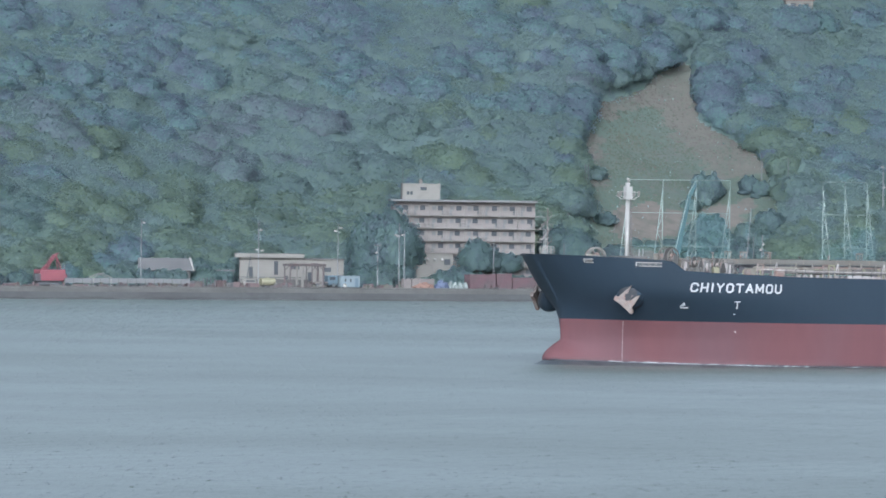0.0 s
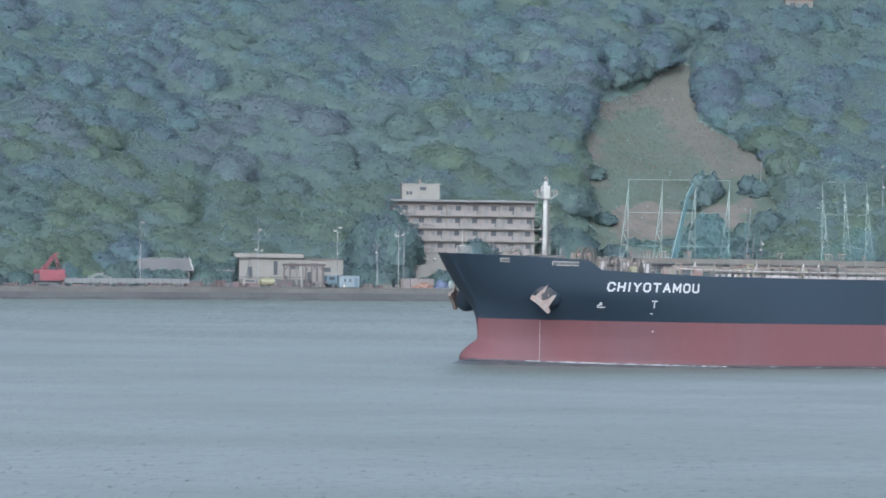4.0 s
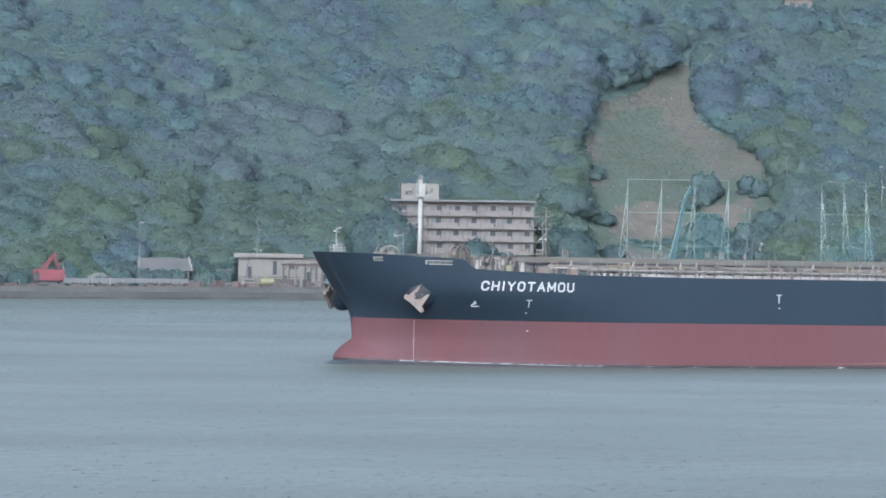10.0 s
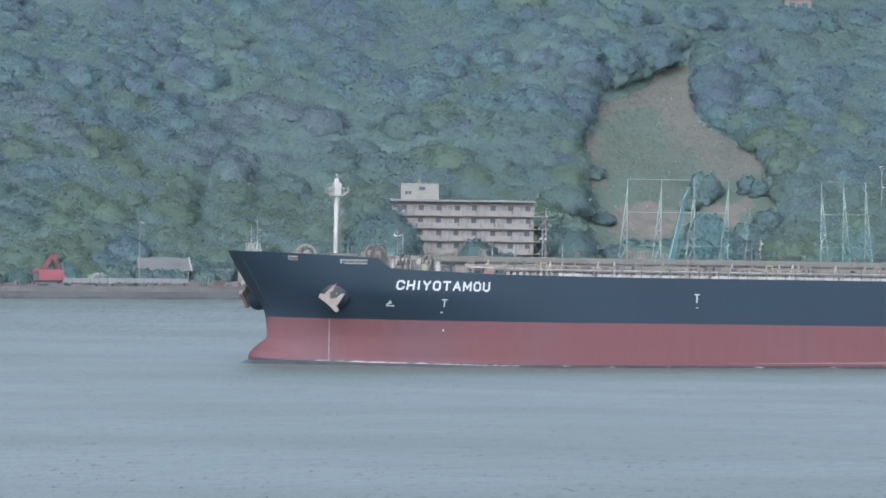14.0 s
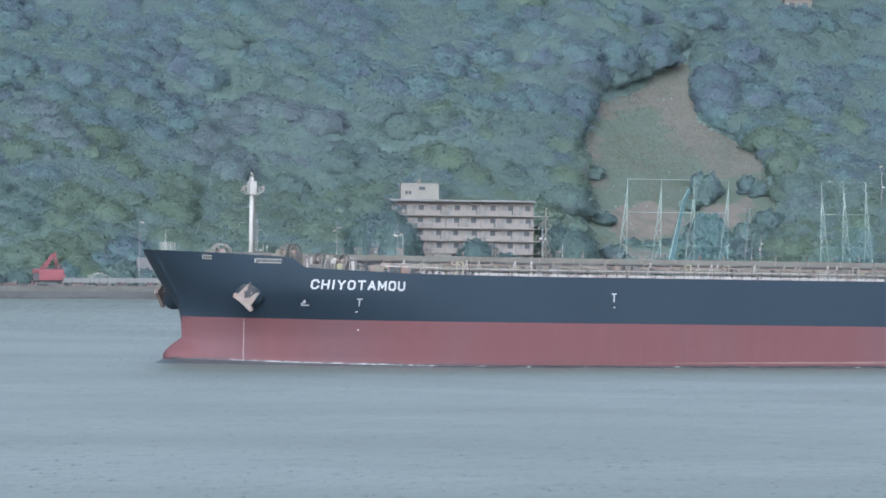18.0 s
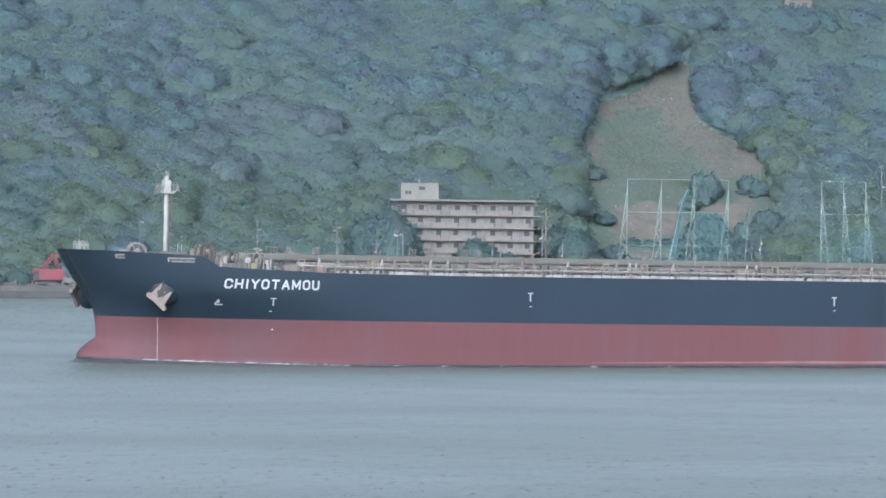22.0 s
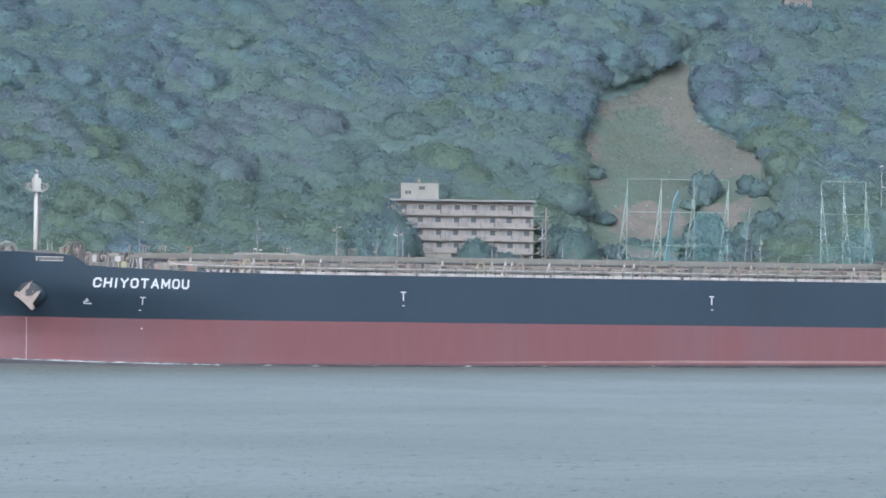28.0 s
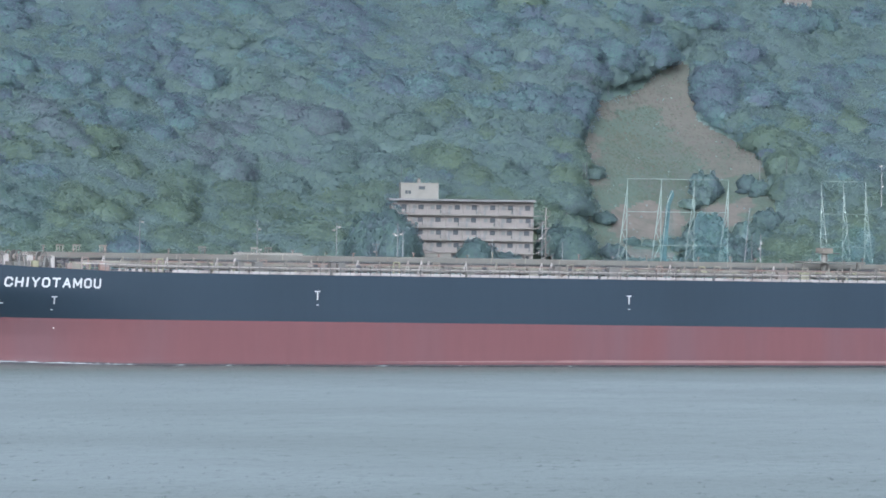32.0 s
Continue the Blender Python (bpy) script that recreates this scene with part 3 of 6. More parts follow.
def crown_data(seed, radius, tall, leaves, leaf, small=18, facets=8):
    """Points, faces and normals of one crown: a dome of overlapping boughs under a coat of leaf clumps."""
    r = np.random.RandomState(seed)
    golden = math.pi * (3 - math.sqrt(5))
    C, S = [], []
    for k in range(small):
        up = 1 - 1.45 * (k + 0.5) / small + r.uniform(-0.08, 0.08)
        ring = math.sqrt(max(0.0, 1 - up * up))
        a = k * golden + r.uniform(-0.25, 0.25)
        C.append(np.array([ring * math.cos(a), ring * math.sin(a), up]) * r.uniform(0.55, 0.88))
        S.append(r.uniform(0.16, 0.34))
    C, S = np.array(C), np.array(S)
    flat = np.array([radius, radius, tall * 0.62])
    lift = np.array([0, 0, tall * 0.45])

    def reach(d):
        """How far out the boughs come along the directions d."""
        along = d @ C.T
        gap = S ** 2 - ((C ** 2).sum(1) - along ** 2)
        return np.maximum(0.7, np.where(gap > 0, along + np.sqrt(np.maximum(gap, 0)), 0).max(1))

    def bough(d):
        """The way that the leaves face there: mostly outwards, partly off their own bough."""
        p = d * reach(d)[:, None]
        own = p - C[np.argmin(((p[:, None] - C) ** 2).sum(2) - S ** 2, 1)]
        g = 0.75 * d + 0.25 * own / np.linalg.norm(own, axis=1)[:, None]
        g[:, 2] += 0.42
        return p, g / np.linalg.norm(g, axis=1)[:, None]

    V0, Q0 = ball(facets)
    core, nrm = bough(V0)
    core = core * (0.88 + 0.06 * r.rand(len(core), 1))
    d = r.normal(size=(leaves, 3))
    d[:, 2] = np.abs(d[:, 2]) * 1.1 - 0.35
    d /= np.linalg.norm(d, axis=1)[:, None]
    p, g = bough(d)
    p = p * flat * r.uniform(0.94, 1.03 + 0.11 * r.rand(leaves, 1) ** 2) + lift
    face = g + r.normal(size=(leaves, 3)) * 0.5
    face /= np.linalg.norm(face, axis=1)[:, None]
    t = np.cross(face, r.normal(size=(leaves, 3)))
    t /= np.linalg.norm(t, axis=1)[:, None]
    b = np.cross(face, t)
    s = leaf * r.uniform(0.6, 1.35, (leaves, 1))
    tri = np.stack([p + t * s, p - t * s * 0.6 + b * s * 0.75, p - t * s * 0.6 - b * s * 0.75], 1).reshape(-1, 3)
    n0 = len(core)
    Q = np.concatenate([Q0[:, [0, 1, 2]], Q0[:, [0, 2, 3]], np.arange(leaves * 3).reshape(-1, 3) + n0])
    return np.concatenate([core * flat + lift, tri]), Q, np.concatenate([nrm, np.repeat(0.55 * g + 0.45 * face, 3, 0)])


CROWNS = [crown_data(11 + k, 4.8, 6.4, 2500, 0.235, (40, 60, 34, 70, 50, 38, 46)[k], 5) for k in range(7)]
SHRUBS = [crown_data(61 + k, 2.9, 3.6, 700, 0.23, 22, 4) for k in range(3)]


def crown_mesh(data, mat, name="crown"):
    me = bpy.data.meshes.new(name)
    me.from_pydata(data[0].tolist(), [], data[1].tolist())
    me.materials.append(mat)
    me.polygons.foreach_set("use_smooth", [True] * len(me.polygons))
    me.normals_split_custom_set_from_vertices(data[2].tolist())
    return me


CROWN_MESHES = [[crown_mesh(c, mat) for mat in HAZED_SPECIES] for c in CROWNS]
TREE_LABELS = ["broad-crowned green tree on the slope above the shore", "light yellow-green broad-crowned tree on the slope", "dark evergreen tree on the slope above the shore",
               "dry brownish tree among the green woods", "grey-green broad-crowned tree, hazed blue, on the wooded slope", "deep green evergreen tree behind the waterfront"]


def stand_of(x, w, r):
    """Which kind of tree grows at a place of the hillside: stands of one kind, mixed at their edges."""
    score = [0.5 + 0.9 * noise.noise(Vector((x * 0.03, w * 0.035, 20.0 * k))) + r.uniform(-0.3, 0.3) for k in range(6)]
    score[3] -= 0.25
    score[5] -= 0.45
    # greener kinds low, bluer kinds high: the hill's haze put into tree colours
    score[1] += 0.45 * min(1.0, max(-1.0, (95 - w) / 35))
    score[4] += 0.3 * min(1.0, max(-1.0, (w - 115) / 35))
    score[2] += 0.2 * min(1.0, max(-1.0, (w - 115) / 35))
    for kind, cx, cw, rx, rw, weight in STANDS:
        score[kind] += weight * math.exp(-((x - cx) / rx) ** 2 - ((w - cw) / rw) ** 2)
    return max(range(6), key=lambda k: score[k])


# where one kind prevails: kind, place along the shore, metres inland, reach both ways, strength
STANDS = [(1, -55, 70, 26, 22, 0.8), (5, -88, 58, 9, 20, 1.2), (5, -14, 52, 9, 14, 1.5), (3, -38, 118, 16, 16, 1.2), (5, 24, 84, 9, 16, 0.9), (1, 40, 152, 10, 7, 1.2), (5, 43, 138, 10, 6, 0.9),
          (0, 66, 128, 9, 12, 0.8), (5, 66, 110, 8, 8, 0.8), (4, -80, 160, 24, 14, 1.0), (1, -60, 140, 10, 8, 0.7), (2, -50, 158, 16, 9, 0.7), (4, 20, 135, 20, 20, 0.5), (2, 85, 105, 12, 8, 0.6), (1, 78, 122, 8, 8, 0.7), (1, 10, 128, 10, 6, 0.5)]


def trunk_bmesh():
    bm = bmesh.new()
    add_tube(bm, (0, 0, -1.2), (0.1, 0, 2.6), 0.26, 0.17, 7)
    for k in range(5):
        a = k * 2.4
        add_tube(bm, (0.1, 0, 1.6 + 0.2 * k), (1.7 * math.cos(a), 1.7 * math.sin(a), 3.6 + 0.3 * k), 0.12, 0.05, 5)
    return bm


first = {}


def plant_tree(kind, x, y, z, scale, squash, turn, species=0):
    """One tree as a thing of its own; alike trees share their meshes."""
    like = first.get((kind, species))
    if like is None:
        t = thing("tree", x, y, z, TREE_LABELS[species], "tree", "trees above the shore")
        part("trunk", trunk_bmesh(), M_BARK, t)
        c = new("crown", CROWN_MESHES[kind][species])
        c.parent = t
        c.location = (0, 0, 1.0)
        first[(kind, species)] = t
    else:
        t = copy_thing(like, pose(x, y, z))
    t.matrix_basis = pose(x, y, z, 0, 0, turn) @ Matrix.Diagonal((scale, scale, scale * squash, 1))
    return t


rng = random.Random(5)
spots = []
w = 37.0
while w < 180:
    x = -106 + rng.uniform(0, 5)
    while x < 108:
        px_, pw_ = x + rng.uniform(-2.4, 2.4), w + rng.uniform(-2.4, 2.4)
        if not any(clearing(px_ + e, pw_) for e in (-2.5, 2.5)) and not (pw_ < 56 and 30 < px_ < 70) and not (-14 < px_ < 27 and pw_ < 66) and not (-69 < px_ < -16 and pw_ < 46):
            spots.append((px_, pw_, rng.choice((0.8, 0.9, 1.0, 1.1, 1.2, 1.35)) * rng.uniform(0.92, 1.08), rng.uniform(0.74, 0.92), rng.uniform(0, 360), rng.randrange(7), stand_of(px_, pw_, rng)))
        x += rng.uniform(5.0, 7.8)
    w += 5.2
# trees stand close along both sides of the open slope
for w in np.arange(88, 154, 4.2):
    lx = np.interp(w, [88, 91, 106, 114, 129, 135, 146, 153], [32, 32, 30, 31.7, 32.9, 39, 46, 53])
    rx = np.interp(w, [88, 95, 104, 119, 129, 136, 151, 153], [73, 73, 70.7, 65.4, 58, 56.6, 56.5, 55])
    for ex in (lx - 3.4, rx + 3.2):
        spots.append((ex + rng.uniform(-1, 1), w + 1.5 + rng.uniform(-1, 1), rng.uniform(0.75, 1.05), rng.uniform(0.85, 1.1), rng.uniform(0, 360), rng.randrange(7), stand_of(ex, w, rng)))
for w in np.arange(127, 157, 2.6):
    lx = np.interp(w, [127, 129, 135, 146, 153], [32.7, 32.9, 39, 46, 53])
    spots.append((lx - 1.2 + rng.uniform(-1, 1), w + 2.6 + rng.uniform(-0.6, 0.6), rng.uniform(0.6, 0.85), rng.uniform(0.9, 1.1), rng.uniform(0, 360), rng.randrange(7), 0))
for w in np.arange(96, 152, 3.2):
    rx = np.interp(w, [96, 104, 119, 129, 136, 151, 152], [73, 70.7, 65.4, 58, 56.6, 56.5, 56])
    spots.append((rx + 2.2 + rng.uniform(-0.6, 0.6), w + 1.0, rng.uniform(0.5, 0.7), rng.uniform(0.9, 1.1), rng.uniform(0, 360), rng.randrange(7), 2))
spots.sort(key=lambda s: s[1])
for x, w, s, q, a, k, sp in spots[:280]:
    plant_tree(k, x, shore_y(x, w), rise(x, w) - 1.5, s, q, a, sp)
V, Fc, Nm, Mi, base = [], [], [], [], 0
low = []
for tries in range(6000):
    x, w, s = rng.uniform(-118, 118), rng.uniform(46, 192), rng.uniform(0.8, 1.3)
    if len(low) < 260 and not any(clearing(x + e, w) for e in (-2.5, 2.5)) and not (-14 < x < 27 and w < 70) and not (w < 58 and 30 < x < 72):
        if all((x - o[0]) ** 2 + (w - o[1]) ** 2 > (2.2 * s + 2.4 * o[2]) ** 2 for o in spots) and all((x - o[0]) ** 2 + (w - o[1]) ** 2 > 12 for o in low):
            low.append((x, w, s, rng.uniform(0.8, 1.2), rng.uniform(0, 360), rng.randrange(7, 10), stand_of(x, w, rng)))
for x, w, s, q, a, k, sp in spots[280:] + low:
    v, f, g = (CROWNS + SHRUBS)[k]
    c, d = math.cos(radians(a)), math.sin(radians(a))
    p = np.column_stack([(v[:, 0] * c - v[:, 1] * d) * s + x, (v[:, 0] * d + v[:, 1] * c) * s + shore_y(x, w), (v[:, 2] + (-0.5 if k < 7 else 2.8)) * s * q + rise(x, w)])
    V.append(p)
    Nm.append(np.column_stack([g[:, 0] * c - g[:, 1] * d, g[:, 0] * d + g[:, 1] * c, g[:, 2]]))
    Fc.append(f + base)
    Mi.append(np.full(len(f), sp))
    base += len(v)
woods = quick_mesh("far_woods", np.concatenate(V), np.concatenate(Fc), HAZED_SPECIES[0], True)
for mat in HAZED_SPECIES[1:]:
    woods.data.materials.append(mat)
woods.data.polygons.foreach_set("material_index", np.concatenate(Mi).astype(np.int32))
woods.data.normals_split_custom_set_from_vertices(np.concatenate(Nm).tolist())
tagged(woods, "dense mixed green woods covering the hillside", "woods", kind="stuff")


# dense shrubs fill the ground between the trunks
def shrub_height(x, w):
    cover = min(1.0, max(0.0, (w - 40) / 8))
    if -16 < x < 29:
        cover *= min(1.0, max(0.0, (w - 68) / 6))
    if clearing(x, w):
        return -0.6
    near = sum(clearing(x + dx, w + dw) for dx, dw in ((3, 0), (-3, 0), (0, 3), (0, -3), (6, 0), (-6, 0), (5, -5), (-5, -5)))
    z = 5.25 + 1.2 * noise.noise(Vector((x * 0.16, w * 0.16, 5.0))) + 1.2 * noise.noise(Vector((x * 0.45, w * 0.45, 1.0))) + 0.5 * noise.noise(Vector((x * 1.1, w * 1.1, 6.0)))
    return -0.6 + (z + 0.6) * cover * max(0.1, 1 - 0.2 * near)


gx, gw = np.arange(-122, 122.1, 1.25), np.arange(40, 196, 1.25)
V = np.array([(x + 0.4 * noise.noise(Vector((x, w, 0))), shore_y(x, w), rise(x, w) + shrub_height(x, w) + 0.5 * noise.noise(Vector((x * 3.3, w * 3.3, 8.0)))) for w in gw for x in gx])
i = np.arange(len(V)).reshape(len(gw), len(gx))
a_, b_, c_, d_ = i[:-1, :-1].ravel(), i[:-1, 1:].ravel(), i[1:, 1:].ravel(), i[1:, :-1].ravel()
Q = np.concatenate([np.stack([a_, b_, c_], -1), np.stack([a_, c_, d_], -1)])
rs = np.random.RandomState(9)
open_air = np.ones(len(V), bool)
floor_x, floor_w = np.tile(gx, len(gw)), np.repeat(gw, len(gx))
for x, w, s, q, a, k, sp in spots:
    open_air &= (floor_x - x) ** 2 + (floor_w - w) ** 2 > (1.6 * s) ** 2
tall_ = np.array([shrub_height(x, w) > 0.3 for x, w in zip(floor_x, floor_w)]).reshape(len(gw), len(gx))
rim = tall_.copy()
rim[:-1] |= tall_[1:]
rim[:, :-1] |= tall_[:, 1:]
open_air &= rim.ravel()
open_air[-len(gx):] = False
places = np.nonzero(open_air)[0]
many = 230000
at = places[rs.randint(0, len(places), many)]
p = V[at] + (V[np.minimum(at + len(gx), len(V) - 1)] - V[at]) * rs.rand(many, 1) + (V[np.minimum(at + 1, len(V) - 1)] - V[at]) * rs.uniform(-0.1, 1.0, (many, 1))
d = np.column_stack([rs.normal(size=many) * 0.8, -0.6 + rs.normal(size=many) * 0.7, np.full(many, 0.8)])
d /= np.linalg.norm(d, axis=1)[:, None]
t = np.cross(d, rs.normal(size=(many, 3)))
t /= np.linalg.norm(t, axis=1)[:, None]
b = np.cross(d, t)
s = rs.uniform(0.15, 0.34, (many, 1))
c = p + d * rs.uniform(0.03, 0.75, (many, 1))
leafV = np.stack([c + t * s, c - t * s * 0.6 + b * s * 0.75, c - t * s * 0.6 - b * s * 0.75], 1).reshape(-1, 3)
shrubs = quick_mesh("undergrowth", np.concatenate([V, leafV]), np.concatenate([Q, np.arange(3 * many).reshape(-1, 3) + len(V)]), HAZED_SPECIES[0], True)
tagged(shrubs, "dense green undergrowth between the trees of the hillside", "undergrowth", kind="stuff")


# ---- along the shore: everything lies parallel to the quay ----
ALONG = math.degrees(math.atan(0.52))
STRETCH = math.sqrt(1 + 0.52 ** 2)


def at_shore(x, w, z=None, turn=ALONG):
    """A pose on the quay, x along the picture's width and w metres inland, turned with the shore."""
    return pose(x, shore_y(x, w), rise(x, w) if z is None else z, 0, 0, turn)


def shore_thing(name, x, w, label, category, group="", z=None, turn=ALONG):
    ob = new(name)
    ob.matrix_basis = at_shore(x, w, z, turn)
    return tagged(ob, label, category, group)


def apartment():
    length, storey, deep = 30.2, 2.66, 9.5
    base = 3.75
    t = shore_thing("apartment_building", -10.6, 56, "weathered pinkish white five-storey apartment block with open balconies", "building", z=base, turn=4)
    top = 20.0 - base
    part("rear_block", box(0, length, 1.15, deep, -1.5, top), M_WALL, t)
    bays = 8
    wide = length / bays
    r = random.Random(3)
    pane = box(-0.55, 0.55, -0.03, 0.03, 0, 1.75)
    pane_me = part("window", pane, M_GLASS, t, "dark window")
    door_ob = part("door", box(-0.42, 0.42, -0.03, 0.03, 0, 1.95), M_SHEET, t, "grey flat door")
    fin = part("partition", box(-0.06, 0.06, 0.75, 1.2, 0, storey - 0.2), M_PALE, t)
    wallet = part("parapet_panel", box(0, wide * 0.7, -0.06, 0.06, 0, 1.05, 0.02), M_WALL, t, "white balcony panel")
    first_ = True
    for f in range(6):
        z = f * storey
        slab = box(-0.4, length + 0.5, -0.15, 1.14, z - 0.2, z, 0.02)
        part("floor_slab", slab, M_PALE, t)
        for b in range(bays):
            x0 = b * wide
            items = [(fin, pose(x0 + 0.1, 0, z)), (pane_me, pose(x0 + wide * r.choice((0.62, 0.7, 0.66)), 1.13, z + 0.3)),
                     (door_ob, pose(x0 + wide * 0.3, 1.13, z + 0.02)), (wallet, pose(x0 + (0.1 if (b + f) % 2 else wide * 0.28), 0, z))]
            for ob, m in items:
                if first_:
                    ob.matrix_basis = m
                else:
                    again(ob, t, m)
            first_ = False
    bm = bmesh.new()
    for f in range(6):
        z = f * storey
        for h in (0.55, 1.0):
            add_tube(bm, (0, -0.02, z + h), (length, -0.02, z + h), 0.025, sides=5)
        for k in range(int(length / 0.7)):
            add_tube(bm, (k * 0.7, -0.02, z), (k * 0.7, -0.02, z + 1.0), 0.018, sides=4)
    part("balcony_railing", bm, M_POLE, t)
    part("roof_slab", box(-0.6, length + 0.3, -0.9, deep + 0.4, top, top + 0.35, 0.04), M_ROOF, t, "dark grey flat roof with a deep fascia")
    part("roof_fascia", box(-0.62, length + 0.32, -0.98, -0.86, top - 0.1, top + 0.36, 0.02), M_SHEET, t)
    ph = part("stair_penthouse", box(1.9, 9.9, 0.4, 6.5, top + 0.35, top + 3.6, 0.03), M_PALE, t, "white rooftop stair house")
    part("window", box(2.8, 3.35, 0.34, 0.42, top + 1.35, top + 2.05), M_GLASS, ph)
    part("window", box(3.5, 4.05, 0.34, 0.42, top + 1.35, top + 2.05), M_GLASS, ph)
    part("window", box(5.7, 7.0, 0.34, 0.42, top + 2.3, top + 3.0), M_GLASS, ph)
    part("ledge", box(1.8, 10.0, 0.3, 6.6, top + 3.6, top + 3.75, 0.03), M_PALE, ph)
    bm = bmesh.new()
    bmesh.ops.create_uvsphere(bm, u_segments=12, v_segments=8, radius=0.45)
    bmesh.ops.scale(bm, vec=(1, 1, 1.5), verts=bm.verts)
    bmesh.ops.translate(bm, vec=(5.8, 2, top + 4.1), verts=bm.verts)
    part("ventilator_dome", bm, M_PALE, ph, smooth=True)
    part("aerial", tube((2.1, 3, top + 3.7), (2.1, 3, top + 7.6), 0.05), M_POLE, ph)
    part("aerial", tube((9.8, 2, top + 3.7), (9.8, 2, top + 4.9), 0.04), M_POLE, ph)
    # outside stair at the right-hand end
    st = part("stair_tower", tube((length + 2.6, 0.6, -1), (length + 2.6, 0.6, top - 1.2), 0.14), M_PALE, t, "outside steel stair with landings")
    for f in range(6):
        z = f * storey
        part("landing", box(length + 0.5, length + 3.4, -0.3, 1.7, z - 0.12, z, 0.02), M_WALL, st)
        part("landing_rail", add_tube(tube((length + 0.5, -0.3, z + 1.0), (length + 3.4, -0.3, z + 1.0), 0.05), (length + 3.4, -0.3, z), (length + 3.4, -0.3, z + 1.0), 0.05), M_PALE, st)
        if f < 5:
            bm = bmesh.new()
            add_box(bm, -0.08, 0.08, -0.06, 0.4, 0, 3.3, m=pose(length + 0.9, 0.5, z, 0, 42, 0))
            part("stair_flight", bm, M_WALL, st)
    return t


apartment()


def annex():
    t = shore_thing("entrance_annex", -6.6, 38, "low pale annex with steps and round white lamps", "annex", z=2.1)
    part("wall", box(2.2, 9.8, 0, 5, 0.2, 6.9, 0.03), M_PALE, t)
    part("lower_wall", box(-0.6, 4.2, -1.6, 0, 0, 4.6, 0.03), M_PALE, t)
    part("roof", box(2.0, 10.0, -0.3, 5.2, 6.9, 7.15, 0.03), M_WALL, t)
    for k in range(3):
        bm = bmesh.new()
        bmesh.ops.create_uvsphere(bm, u_segments=10, v_segments=8, radius=0.28)
        bmesh.ops.translate(bm, vec=(3.7 + 1.7 * k, -0.4, 5.7), verts=bm.verts)
        part("globe_lamp", bm, M_WHITE, t, "white globe", smooth=True)
        part("bracket", tube((3.7 + 1.7 * k, 0.1, 5.4), (3.7 + 1.7 * k, -0.4, 5.45), 0.04), M_POLE, t)
    for k in range(7):
        part("step", box(-1.6, -0.6, -1.5 + 0.3 * k, -1.2 + 0.3 * k, 0, 0.4 + 0.4 * k), M_CONCRETE, t)
    part("window", box(7.8, 9.2, -0.05, 0.02, 4.6, 5.8), M_GLASS, t)


annex()


def hill_house():
    t = shore_thing("hill_house", 78.5, 169.9, "pale house with a faded orange roof high among the trees", "house", turn=10)
    part("wall", box(0, 6.5, 0, 6, -1.0, 6.9, 0.03), M_PALE, t)
    bm = bmesh.new()
    v = [bm.verts.new(p) for p in ((-0.4, -0.5, 6.8), (6.9, -0.5, 6.8), (6.9, 6.5, 6.8), (-0.4, 6.5, 6.8), (1.0, 3, 8.6), (5.5, 3, 8.6))]
    for q in ((0, 1, 5, 4), (1, 2, 5), (2, 3, 4, 5), (3, 0, 4), (3, 2, 1, 0)):
        bm.faces.new([v[i] for i in q])
    part("roof", bm, M_ROOFTILE, t, "faded orange roof")
    for x in (1.2, 4.2):
        part("window", box(x, x + 1.2, -0.04, 0.02, 5.0, 6.2), M_GLASS, t)


hill_house()
for x, w, k in ((77.6, 166.0, 0), (81.4, 165.4, 3), (85.2, 166.2, 5)):
    plant_tree(k, x, shore_y(x, w), rise(x, w) - 1.0, 1.12, 1.06, 70 * k, 4)


def quay_house():
    t = shore_thing("quay_office", -42.4, 30, "cream flat-roofed two-part waterfront office", "building", turn=3)
    z = 5.9
    part("wall", box(0.5, 13.4, 0.5, 8, -0.3, z), M_PALE, t)
    part("roof", box(-0.5, 13.8, -0.6, 8.6, z, z + 0.85, 0.05), M_PALE, t, "cream roof slab with a deep overhang")
    part("side_wing", box(13.4, 22.0, 1.2, 8, -0.3, z - 0.25), M_PALE, t)
    part("wing_roof", box(13.4, 22.3, 0.7, 8.2, z - 0.25, z - 0.05, 0.03), M_SHEET, t)
    for x0, x1, z0, z1 in ((2.4, 3.2, 1.6, 4.0), (7.6, 8.4, 2.4, 5.2), (10.8, 12.8, 3.6, 4.7), (9.8, 10.5, 0.4, 2.2)):
        w_ = part("window", box(x0, x1, 0.42, 0.52, z0, z1), M_GLASS, t)
        part("frame", box(x0 - 0.1, x1 + 0.1, 0.44, 0.5, z0 - 0.1, z0), M_WALL, w_)
    for x0, x1, z0, z1 in ((14.6, 15.6, 1.0, 3.0), (18.0, 19.4, 3.1, 4.0), (20.2, 21.1, 0.2, 2.2)):
        part("window", box(x0, x1, 1.12, 1.22, z0, z1), M_GLASS, t)
    part("terrace", box(0.3, 14.6, -1.8, 0.5, -0.3, 1.5, 0.03), M_CONCRETE, t)
    part("sill_band", box(0.45, 13.4, 0.38, 0.5, 1.75, 1.95), M_CONCRETE, t)


quay_house()


